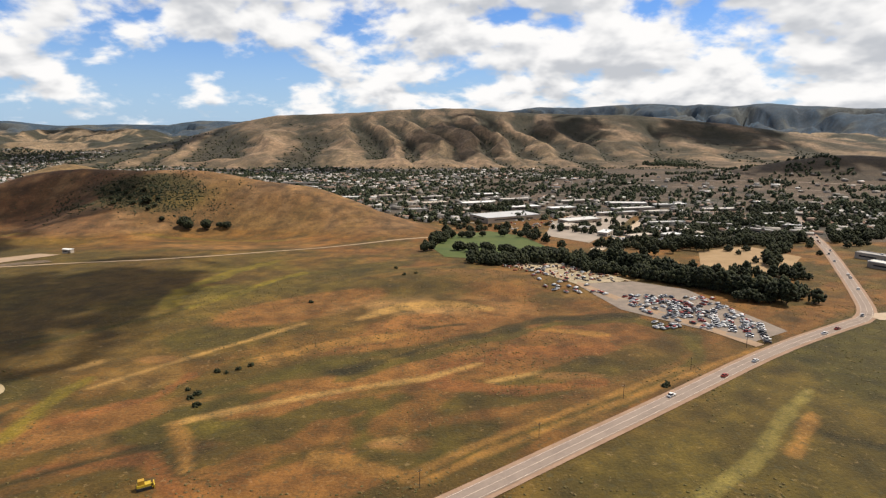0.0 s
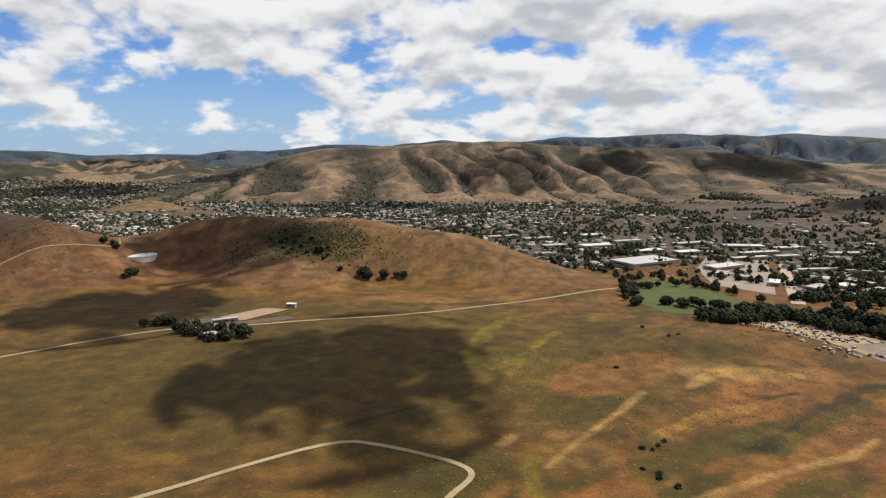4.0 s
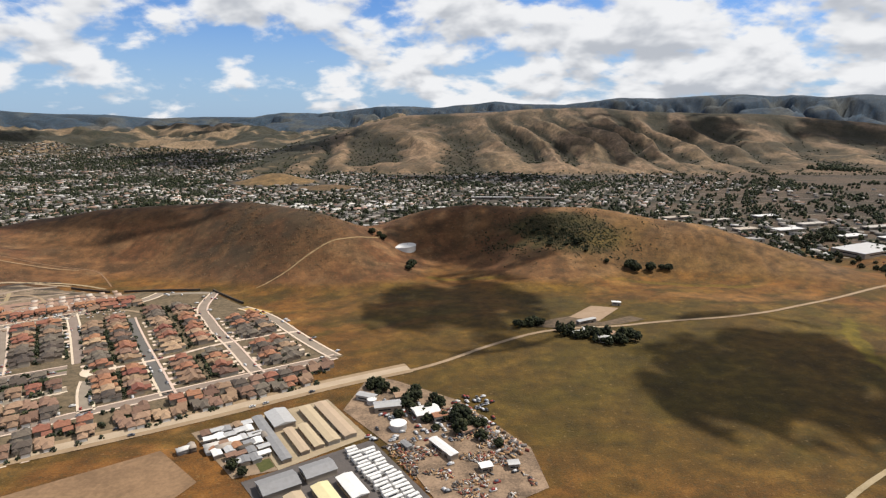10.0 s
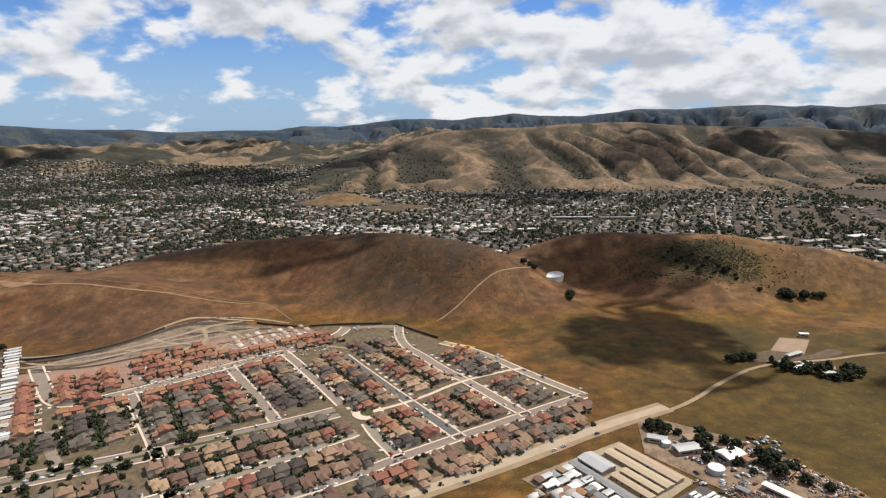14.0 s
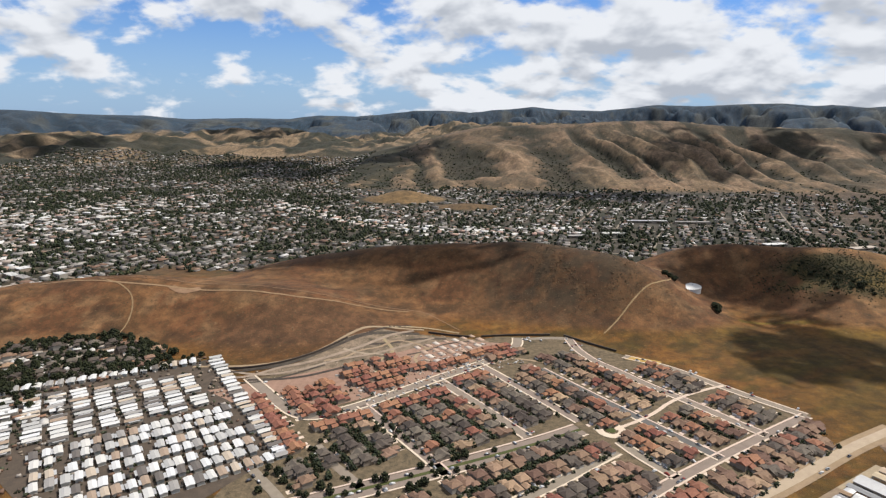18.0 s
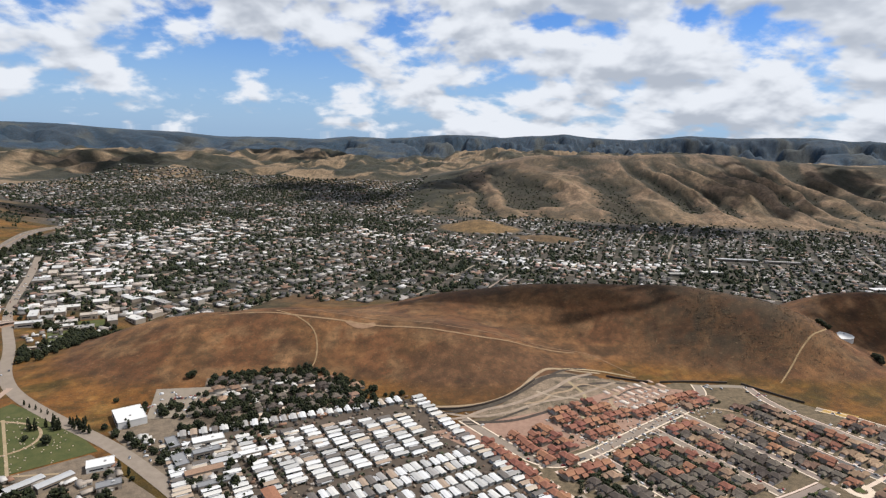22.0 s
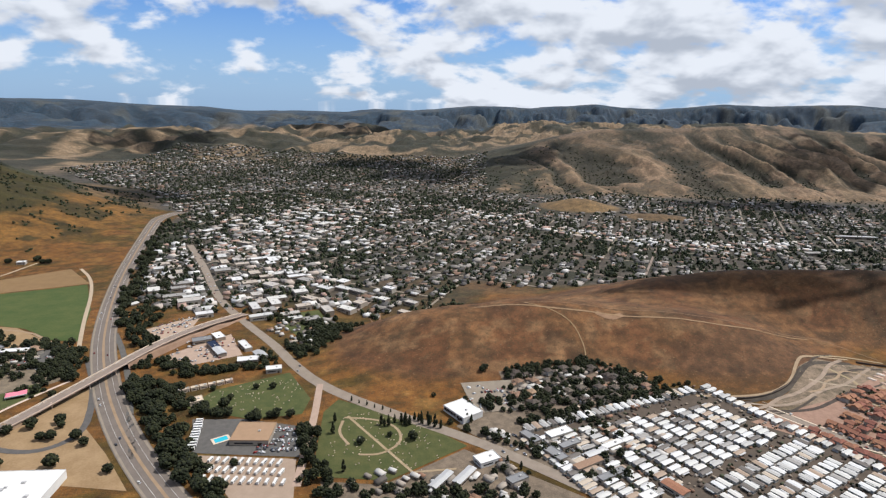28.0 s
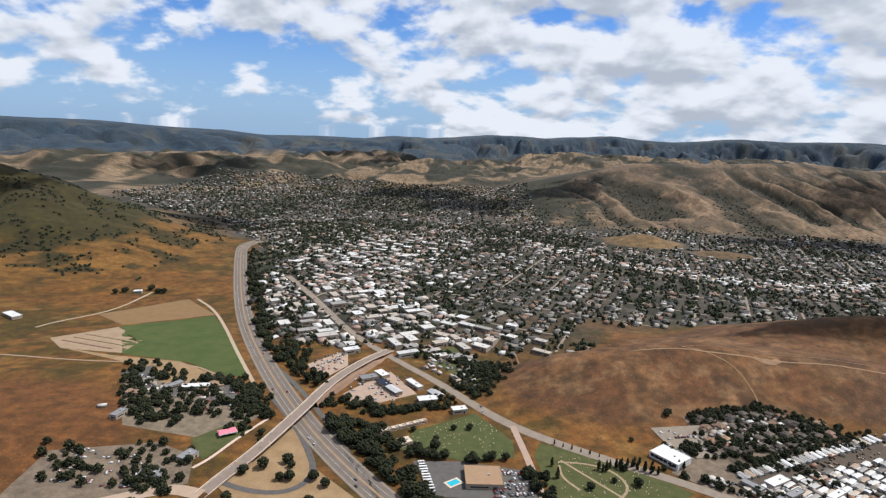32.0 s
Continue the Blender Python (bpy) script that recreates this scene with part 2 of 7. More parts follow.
BARK = surf("bark", (0.10, 0.07, 0.05), (0.06, 0.045, 0.035), 2.0, 0.95, 0.02)
PAINT = palette("car_paint", [(0.75, 0.75, 0.76), (0.05, 0.05, 0.055), (0.4, 0.41, 0.43), (0.6, 0.61, 0.63), (0.12, 0.13, 0.16), (0.3, 0.04, 0.03), (0.7, 0.7, 0.7)], 0.3, False)
RUBBER = surf("rubber", (0.02, 0.02, 0.02), (0.03, 0.03, 0.03), 2.0, 0.9)

# ---- meshes ----


class Shape:
    """Gathers boxes and slabs into one mesh."""

    def __init__(self):
        self.v, self.f = [], []

    def add(self, v, f):
        n = len(self.v)
        self.v += [tuple(p) for p in v]
        self.f += [tuple(i + n for i in q) for q in f]
        return self

    def box(self, x0, y0, z0, x1, y1, z1):
        return self.add([(x0, y0, z0), (x1, y0, z0), (x1, y1, z0), (x0, y1, z0), (x0, y0, z1), (x1, y0, z1), (x1, y1, z1), (x0, y1, z1)],
                        [(3, 2, 1, 0), (4, 5, 6, 7), (0, 1, 5, 4), (1, 2, 6, 5), (2, 3, 7, 6), (3, 0, 4, 7)])

    def hip(self, x0, y0, x1, y1, z, rise, inset, thick=0.18):
        """A roof with thick eaves; inset 0 makes gables at the ends of its longer side."""
        if x1 - x0 >= y1 - y0:
            ridge = [(x0 + inset, (y0 + y1) / 2, z + rise + thick), (x1 - inset, (y0 + y1) / 2, z + rise + thick)]
            faces = [(4, 5, 9, 8), (6, 7, 8, 9), (5, 6, 9), (7, 4, 8)]
        else:
            ridge = [((x0 + x1) / 2, y0 + inset, z + rise + thick), ((x0 + x1) / 2, y1 - inset, z + rise + thick)]
            faces = [(5, 6, 9, 8), (7, 4, 8, 9), (4, 5, 8), (6, 7, 9)]
        v = [(x0, y0, z), (x1, y0, z), (x1, y1, z), (x0, y1, z), (x0, y0, z + thick), (x1, y0, z + thick), (x1, y1, z + thick), (x0, y1, z + thick)] + ridge
        return self.add(v, [(3, 2, 1, 0), (0, 1, 5, 4), (1, 2, 6, 5), (2, 3, 7, 6), (3, 0, 4, 7)] + faces)

    def tube(self, x, y, z0, z1, r0, r1=None, n=8):
        r1 = r0 if r1 is None else r1
        ring = [(math.cos(2 * math.pi * i / n), math.sin(2 * math.pi * i / n)) for i in range(n)]
        v = [(x + r0 * c, y + r0 * s, z0) for c, s in ring] + [(x + r1 * c, y + r1 * s, z1) for c, s in ring]
        return self.add(v, [(i, (i + 1) % n, n + (i + 1) % n, n + i) for i in range(n)] + [tuple(range(n))[::-1], tuple(range(n, 2 * n))])

    def mesh(self, name, *mats):
        me = bpy.data.meshes.new(name)
        me.from_pydata(self.v, [], self.f)
        for m in mats:
            me.materials.append(m)
        return me


def part(name, shape, material, parent=None, label="", m=None):
    me = shape if isinstance(shape, bpy.types.Mesh) else shape.mesh(name, material)
    if not me.materials:
        me.materials.append(material)
    ob = new(name, me)
    ob.parent = parent
    if m is not None:
        ob.matrix_basis = m
    return tagged(ob, label) if label else ob


def fast_mesh(name, verts, faces, material):
    """A mesh from arrays: verts (n, 3), faces (m, 3 or 4)."""
    me = bpy.data.meshes.new(name)
    k = faces.shape[1]
    me.vertices.add(len(verts))
    me.vertices.foreach_set("co", np.ascontiguousarray(verts, dtype=np.float32).ravel())
    me.loops.add(faces.size)
    me.loops.foreach_set("vertex_index", np.ascontiguousarray(faces, dtype=np.int32).ravel())
    me.polygons.add(len(faces))
    me.polygons.foreach_set("loop_start", np.arange(0, faces.size, k, dtype=np.int32))
    me.update(calc_edges=True)
    me.materials.append(material)
    return me


def scatter(name, verts, faces, places, material, label, category, kind="stuff"):
    """One mesh of many copies of a small shape; places rows: x, y, z, turn, width, height."""
    p = np.asarray(places, dtype=float)
    c, s = np.cos(p[:, 3])[:, None], np.sin(p[:, 3])[:, None]
    x, y, z = verts[:, 0][None] * p[:, 4:5], verts[:, 1][None] * p[:, 4:5], verts[:, 2][None] * p[:, 5:6]
    v = np.stack([x * c - y * s + p[:, 0:1], x * s + y * c + p[:, 1:2], z + p[:, 2:3]], -1).reshape(-1, 3)
    f = (faces[None] + (np.arange(len(p)) * len(verts))[:, None, None]).reshape(-1, faces.shape[1])
    return tagged(new(name, fast_mesh(name, v, f, material)), label, category, kind=kind)


# ---- the lie of the land ----


def hashed(ix, iy, seed):
    n = (ix * 374761393 + iy * 668265263 + seed * 1442695041) & 0x7FFFFFFF
    n = ((n ^ (n >> 13)) * 1274126177) & 0x7FFFFFFF
    return ((n ^ (n >> 16)) & 0xFFFF) / 65535.0


def rough_field(x, y, size, seed=0, octaves=4, gain=0.5):
    """Smooth noise from 0 to 1 with hills about that many metres across."""
    total, norm, amp = 0.0, 0.0, 1.0
    x, y = np.asarray(x, dtype=float) / size, np.asarray(y, dtype=float) / size
    for k in range(octaves):
        ix, iy = np.floor(x).astype(np.int64), np.floor(y).astype(np.int64)
        fx, fy = x - ix, y - iy
        fx, fy = fx * fx * fx * (fx * (fx * 6 - 15) + 10), fy * fy * fy * (fy * (fy * 6 - 15) + 10)
        a, b, c, d = (hashed(ix + i, iy + j, seed + k) for i, j in ((0, 0), (1, 0), (0, 1), (1, 1)))
        total = total + amp * (a + (b - a) * fx + (c - a) * fy + (a - b - c + d) * fx * fy)
        norm, amp, x, y = norm + amp, amp * gain, x * 2.03 + 17.3, y * 2.03 + 9.1
    return total / norm


def ramp(v, a, b):
    t = np.clip((v - a) / (b - a), 0, 1)
    return t * t * (3 - 2 * t)


# the two bare hills behind the estate: knolls on a regular grid, a row for each line of latitude, metres of rise each
HILL_X, HILL_WIDE, HILL_DEEP = np.arange(-1100, 1, 55.0), 44.0, 36.0
HILL_ROWS = {
    375: [-1.4, 8.3, 6.5, 3.7, -1.2, 0, 1.4] + [0] * 14,
    425: [-2.1, 18.6, 10.6, 20.1, 15.4, 12.4, 18.1, 5.9, -0.7, 1, -2.4, -1.8, -1.5, 1.5, -1, -2.5, 0.9, 1.4, -0.5, -0.5, 0],
}
HILL_ROWS[475] = [-7.6, -6.7, -1.5, 5.2, 4.8, 4.5, 2.4, -0.4, 2.5, -1.5, 10.2, 28.5, 15.3, -7.5, 2.4, 11.7, -3.4, -4.2, -3.1, 6.8, -0.7]
HILL_ROWS[525] = [-0.5, 0.2, 1.1, 1.8, 5.2, 12.6, 15.2, 19.5, 23.4, 24.3, 30.5, 9.3, 10.4, -0.3, -1.5, 13.2, 4, 15.7, 16.2, 6.3, -4]
HILL_ROWS[575] = [0, -1, 1, 1.2, -3.5, 8.6, 8.4, 9.1, 10.1, 4.4, -0.6, -4.2, 8.9, 28, 26.6, 16.4, 28.1, 6.95, 11.8, -5.4, 0]
HILL_ROWS[620] = [0] * 5 + [-2, 0, -0.5, -1.1, 0.8, -0.7, 1, 0, -3.4, -0.5, -4.1, 1.2, -4.3, 1.8, -1, 0.6]


def bare_hills(x, y):
    """The rise of the two bare hills above the valley floor."""
    x, y = np.asarray(x, dtype=float), np.asarray(y, dtype=float)
    rise = np.zeros(x.shape)
    inside = (x > -1290) & (x < 190) & (y > 220) & (y < 780)
    for cy, row in HILL_ROWS.items():
        for cx, h in zip(HILL_X, row):
            if h:
                rise[inside] += h * np.exp(-0.5 * (((x[inside] - cx) / HILL_WIDE) ** 2 + ((y[inside] - cy) / HILL_DEEP) ** 2))
    return rise


def bell(x, y, cx, cy, sx, sy, turn=0.0):
    dx, dy = x - cx, y - cy
    u, v = dx * np.cos(turn) + dy * np.sin(turn), -dx * np.sin(turn) + dy * np.cos(turn)
    return np.exp(-0.5 * ((u / sx) ** 2 + (v / sy) ** 2))


SPURS = [-1150, -1010, -900, -790, -690, -530, -310, -170, -50, 60, 150, 270, 400, 560, 760, 1000, 1300, 1700]  # noses of the range's spurs
SKY_AZ = [-60, -45, -38, -36, -34.5, -31.8, -29, -26, -23, -20, -17, -14.5, -11, -5.7, -3, -0.5, 5.2, 7.8, 11.5, 16.5, 20, 26, 28.4, 29.6, 32, 34.5, 37, 40, 60]
SKY_Z = [190, 184, 184, 176, 164, 152, 152, 122, 132, 134, 132, 163, 152, 200, 203, 192, 231, 212, 205, 248, 242, 257, 242, 250, 230, 241, 219, 197, 170]
RANGE_X = [-1200, -1067, -928, -831, -733, -636, -559, -426, -255, -160, 6, 87, 220, 411, 697, 984, 1276, 1507, 2600]
RANGE_Z = [0, 4, 50, 72, 100, 122, 134, 138, 144, 152, 160, 158, 146, 138, 131, 106, 62, 40, 30]


def spurs(x, y):
    """0 on the spurs of the long range, 1 in its gullies; the gullies fork and wander."""
    w = x + 0.10 * (y - 1500) + 210 * (rough_field(x, y, 330, 5, 2) - 0.5) + 60 * (rough_field(x, y, 120, 6, 3) - 0.5)
    nodes, side = [], []
    for a, b in zip(SPURS, SPURS[1:]):
        nodes += [a, a * 0.52 + b * 0.48]
        side += [0.0, 1.0]
    g = np.interp(w, nodes, side)
    fork = np.clip(1 - np.abs(rough_field(w, y * 0.55, 120, 21, 3, 0.5) * 2 - 1) * 2.0, 0, 1)
    rill = np.clip(1 - np.abs(rough_field(w, y * 0.5, 48, 22, 3, 0.5) * 2 - 1) * 2.2, 0, 1)
    return np.clip(0.8 * g * (0.3 + 1.3 * rough_field(x, y, 210, 23, 2)) + 0.34 * fork + 0.15 * rill, 0, 1.15)


def range_rise(x, y):
    """0 at the foot of the long range, 1 on its crest."""
    east = ramp(x, 60, 420)
    foot = 1405 - 90 * east + 70 * (rough_field(x, 0 * y, 170, 31, 2) - 0.5)
    return np.clip((y - foot) / (2050 - foot), 0, 1), east


def height(x, y):
    x, y = np.asarray(x, dtype=float), np.asarray(y, dtype=float)
    z = -8 * ramp(y, 330, 560) * (1 - ramp(y, 1350, 1900))
    south = bare_hills(x, y)
    z = z + south + ramp(south, 3, 16) * 3.5 * (rough_field(x, y, 45, 3) - 0.5)
    z = z + 22 * bell(x, y, -760, 1215, 46, 40) + 44 * bell(x, y, 740, 1090, 150, 70) + 9 * bell(x, y, -620, 1120, 40, 26)
    z = z + 9 * bell(x, y, -1470, 240, 70, 60) + 4.5 * bell(x, y, 2, 292, 34, 22) + 2.2 * bell(x, y, -8, 250, 22, 9) - 1.6 * bell(x, y, -6, 246, 12, 5)
    z = z + 0.9 * (rough_field(x, y, 28, 7) - 0.5) * (1 - ramp(y, 330, 420)) * ramp(x, -180, -140) * (1 - ramp(np.abs(y - 112 - 0.78 * (x - 7)), 30, 10))
    # the steep green hill beyond the freeway
    big = 140 * bell(x, y, -2060, 930, 190, 170) + 30 * bell(x, y, -1780, 800, 110, 120)
    z = z + big * (0.8 + 0.45 * (rough_field(x, y, 130, 8) - 0.3))
    # the long tawny range: rounded spurs between sharp gullies, a gentler apron in the east
    crest = np.interp(x, RANGE_X, RANGE_Z)
    t, east = range_rise(x, y)
    cut = spurs(x, y) * np.sin(np.pi * np.clip(t * 1.04 + 0.02, 0, 1)) ** 0.6
    t2 = np.clip(t - (0.23 - 0.06 * east) * cut, 0, 1)
    rise = (0.85 * t2 + 0.15 * ramp(t2, 0, 1)) ** (0.92 + 0.9 * east + 1.1 * ramp(x, 450, 800))
    back = 1 - 0.5 * ramp(y, 2080, 2600) - 0.5 * ramp(y, 2800, 3800)
    knobs = 16 * (rough_field(x, y, 190, 12) - 0.5) + 9 * (np.abs(rough_field(x, y, 95, 13, 3, 0.42) * 2 - 1) - 0.4)
    z = z + crest * rise * back + crest / 157 * ramp(t, 0.05, 0.4) * (1 - 0.6 * ramp(t, 0.75, 1.0)) * knobs
    # rolling hills, pale knolls behind the range and the wooded ridge at the back
    dx, dy = x + 570, y + 50
    r, az = np.hypot(dx, dy), np.degrees(np.arctan2(dx, dy))
    roll = 0.5 * rough_field(x, y, 330, 41, 4, 0.5) + 0.5 * (1 - np.abs(rough_field(x, y, 200, 42, 4, 0.5) * 2 - 1)) * 0.85
    z = z + ramp(r, 2150, 2800) * ramp(y, 1500, 2100) * ramp(y, 2150 - 500 * ramp(x, -900, -1300), 2650 - 500 * ramp(x, -900, -1300)) * (1 - ramp(r, 3400, 3800)) * np.maximum(0, roll - 0.34) * np.interp(az, [-40, -8, 8, 20], [215, 205, 195, 180])
    sky_line = np.interp(az, SKY_AZ, SKY_Z)
    folds = np.abs(rough_field(x, y, 260, 51, 4, 0.55) * 2 - 1)
    ridge = ramp(r, 3350, 4300)
    z = z + sky_line * ridge * (1 - 0.3 * (1 - ridge) - 0.5 * (1 - ramp(folds, 0, 0.4)) * (1 - ramp(r, 4050, 4300))) * ramp(y, 900, 2000)
    z = z + ridge * 10 * (rough_field(az * 40, 0 * az, 70, 61, 4, 0.6) - 0.5)
    return z


def spread(points):
    """Grid lines: (start, step) stretches up to the next start."""
    out = []
    for (a, step), (b, _) in zip(points, points[1:]):
        out += list(np.arange(a, b - step * 0.3, step))
    return np.array(out + [points[-1][0]])


gx = spread([(-5200, 60), (-3600, 30), (-2200, 14), (-1650, 5), (-175, 1.8), (215, 5), (300, 9), (700, 16), (1600, 30), (3400, 60), (4600, 0)])
gy = spread([(-900, 60), (0, 14), (90, 1.6), (260, 2.5), (330, 4), (640, 7), (1250, 11), (2300, 22), (4500, 60), (5000, 0)])
X, Y = np.meshgrid(gx, gy)
Z = height(X, Y)


def away(x, y, line):
    """The distance of each point from a line."""
    best = np.full(x.shape, 1e9)
    for (ax, ay), (bx, by) in zip(line, line[1:]):
        t = np.clip(((x - ax) * (bx - ax) + (y - ay) * (by - ay)) / ((bx - ax) ** 2 + (by - ay) ** 2), 0, 1)
        best = np.minimum(best, np.hypot(x - ax - t * (bx - ax), y - ay - t * (by - ay)))
    return best


SANDY, OCHRE, OLIVE, DEEP, LIME, RUST = (0.56, 0.41, 0.23), (0.44, 0.28, 0.12), (0.12, 0.115, 0.026), (0.06, 0.058, 0.018), (0.29, 0.27, 0.04), (0.31, 0.15, 0.07)
# old oval track in the near field, its bands of taller grass, ditches and worn paths: line, width, colour
OVAL = [(-33, 172), (-11, 190), (14, 208), (46, 229), (78, 234), (94, 214), (87, 191), (64, 170), (35, 148), (10, 131), (-5, 126), (-18, 130), (-22, 145), (-14, 160)]
BANDS = [(OVAL, 4.5, OLIVE), ([(-33, 178), (-11, 197), (14, 215), (46, 236), (80, 240)], 4.0, DEEP), ([(-72, 163), (-55, 175), (-37, 187), (-20, 196)], 6.0, OLIVE), ([(-64, 144), (-46, 137), (-38, 149), (-20, 156)], 8.0, OLIVE),
         ([(-110, 174), (-112, 156), (-110, 137), (-107, 121)], 3.5, LIME), ([(-151, 204), (-137, 218), (-116, 242), (-90, 288), (-70, 318)], 2.6, OLIVE), ([(-111, 251), (-104, 263), (-92, 290), (-76, 316)], 5.0, LIME),
         ([(-120, 250), (-128, 280), (-115, 320), (-100, 350)], 6.0, LIME), ([(-380, 452), (-300, 446), (-220, 450), (-120, 440)], 5.0, (0.26, 0.22, 0.03)), ([(109, 166), (90, 146), (72, 126), (54, 112)], 2.6, (0.32, 0.32, 0.15))]
DITCHES = [([(-122, 133), (-122, 141), (-119, 152)], 3.2, DEEP), ([(-97, 115), (-89, 122), (-78, 129), (-70, 134), (-58, 120)], 1.5, DEEP), ([(-60, 128), (-52, 118)], 2.6, DEEP), ([(94, 142), (107, 132), (150, 128)], 1.4, DEEP), ([(-8, 222), (8, 228)], 1.6, DEEP), ([(116, 173), (119, 177)], 1.6, DEEP), ([(-185, 190), (-150, 214)], 1.4, DEEP)]
PATHS = [([(-71, 145), (-57, 153), (-31, 165), (-6, 174), (12, 186)], 1.7, SANDY), ([(-106, 167), (-92, 185), (-70, 210), (-56, 228)], 1.5, SANDY), ([(-6, 117), (10, 130), (30, 144), (55, 161), (80, 179), (111, 200)], 1.0, OCHRE), ([(-9, 119), (7, 133), (27, 147), (52, 164), (78, 183)], 1.0, OCHRE),
         ([(-34, 234), (-18, 248), (3, 251), (20, 246)], 4.6, SANDY), ([(-71, 145), (-63, 134), (-58, 122)], 1.6, OCHRE), ([(15, 172), (30, 179)], 2.6, SANDY), ([(100, 150), (84, 130)], 2.4, OCHRE), ([(-120, 182), (-116, 187)], 3.4, SANDY), ([(-15, 136), (-11, 136)], 2.0, SANDY)]
BARE = [([(-26, 224), (-6, 236), (6, 226)], 12.0, (0.38, 0.21, 0.105)), ([(-2, 178), (26, 198), (60, 200)], 7.0, RUST), ([(0, 170), (24, 166), (46, 172)], 6.0, RUST), ([(-92, 122), (-69, 128), (-55, 112)], 6.0, RUST), ([(-60, 190), (-40, 205), (-16, 214)], 8.0, OCHRE), ([(-100, 150), (-84, 160), (-80, 176)], 5.0, RUST), ([(-30, 128), (-8, 122)], 5.0, OCHRE), ([(36, 222), (62, 216)], 7.0, OCHRE)]
STREAKS = BARE + BANDS + DITCHES + PATHS


def tone(x, y, z):
    """What grows or lies on the ground, as a colour, with blue haze painted onto the far ridges."""
    def lay(base, weight, colour):
        return base + (np.array(colour) - base) * np.clip(weight, 0, 1)[..., None]

    n1, n2, n3 = rough_field(x, y, 130, 71), rough_field(x, y, 34, 72), rough_field(x, y, 9, 73, 3)
    n4 = rough_field(0.9 * x + 0.43 * y, 4.5 * (0.9 * y - 0.43 * x), 60, 74, 4)
    mix = np.clip(0.5 * n1 + 0.3 * n2 + 0.2 * n4, 0, 1)
    c = np.ones(x.shape + (3,)) * np.array((0.30, 0.165, 0.062))
    c = lay(c, ramp(mix, 0.45, 0.56), (0.145, 0.113, 0.03))
    c = lay(c, ramp(n2, 0.55, 0.72) * 0.7, (0.36, 0.205, 0.095))
    c = lay(c, ramp(n4, 0.55, 0.7) * 0.55, (0.13, 0.10, 0.032))
    c = lay(c, ramp(rough_field(x, y, 55, 79), 0.55, 0.67) * 0.7, (0.105, 0.096, 0.024))
    c = lay(c, ramp(rough_field(x, y, 22, 80), 0.64, 0.74) * 0.6, (0.42, 0.29, 0.15))
    c = lay(c, ramp(rough_field(0.8 * x + 0.6 * y, 2.6 * (0.8 * y - 0.6 * x), 36, 98), 0.52, 0.62) * 0.75, (0.30, 0.16, 0.07))
    c = lay(c, ramp(rough_field(0.8 * x + 0.6 * y, 3.2 * (0.8 * y - 0.6 * x), 26, 99), 0.6, 0.68) * 0.5, (0.10, 0.085, 0.026))
    # the wide pasture and its greener edges
    pasture = bell(x, y, -215, 270, 130, 75)
    c = lay(c, ramp(pasture, 0.1, 0.5) * (0.6 + 0.4 * n1), (0.135, 0.116, 0.028))
    c = lay(c, bell(x, y, 80, 160, 70, 45) * 0.6, (0.15, 0.105, 0.042))
    c = lay(c, bell(x, y, -115, 300, 22, 40) * ramp(n2, 0.35, 0.6), (0.20, 0.19, 0.035))
    for gx0, gy0, gw, gh in ((-62, 150, 20, 8), (-20, 196, 34, 7), (30, 172, 30, 8), (70, 196, 28, 8), (-150, 150, 26, 12), (-40, 330, 24, 8), (-5, 132, 22, 6), (-85, 215, 16, 10)):
        c = lay(c, ramp(bell(0.83 * x + 0.56 * y, 0.83 * y - 0.56 * x, 0.83 * gx0 + 0.56 * gy0, 0.83 * gy0 - 0.56 * gx0, gw, gh) * (0.5 + n2), 0.4, 0.52) * 0.8, (0.105, 0.102, 0.022))
    for gx0, gy0, gw, gh in ((-30, 168, 34, 6), (40, 196, 30, 6), (60, 150, 18, 7), (-100, 140, 22, 8), (-30, 118, 26, 8), (0, 226, 40, 10), (-60, 250, 30, 14)):
        c = lay(c, ramp(bell(0.83 * x + 0.56 * y, 0.83 * y - 0.56 * x, 0.83 * gx0 + 0.56 * gy0, 0.83 * gy0 - 0.56 * gx0, gw, gh) * (0.5 + n2), 0.4, 0.55) * 0.8, (0.34, 0.185, 0.085))
    c = lay(c, bell(x, y, -330, 420, 120, 10) * ramp(n2, 0.3, 0.55), (0.27, 0.19, 0.035))
    c = lay(c, bell(x, y, -370, 400, 70, 22) * 0.7, (0.125, 0.105, 0.035))
    c = lay(c, bell(x, y, 45, 225, 40, 22) * 0.6, (0.24, 0.12, 0.06))
    c = lay(c, ramp(0.585 * (x - 7) - 0.811 * (y - 112) * 0.92, -2, 3) * ramp(x, -20, 30) * (1 - ramp(y, 230, 260)) * 0.85, (0.135, 0.125, 0.034))
    c = lay(c, ramp(0.585 * (x - 7) - 0.811 * (y - 112) * 0.92, -2, 3) * ramp(x, 95, 120) * (1 - ramp(y, 230, 260)) * ramp(n2, 0.35, 0.55) * 0.7, (0.075, 0.085, 0.024))
    c = lay(c, bell(x, y, -10, 248, 26, 7) * ramp(n3, 0.3, 0.6), (0.45, 0.32, 0.22))
    near = (x > -420) & (x < 240) & (y < 480)
    n5 = rough_field(x, y, 13, 69, 3)
    for line, width, colour in STREAKS:
        w = np.zeros(x.shape)
        w[near] = 1 - ramp(away(x[near], y[near], line) + (n3[near] - 0.5) * min(4.0, width) + (n5[near] - 0.5) * min(9.0, width * 1.2), width * 0.45, width * 0.45 + 1.6)
        c = lay(c, w * 0.88, colour)
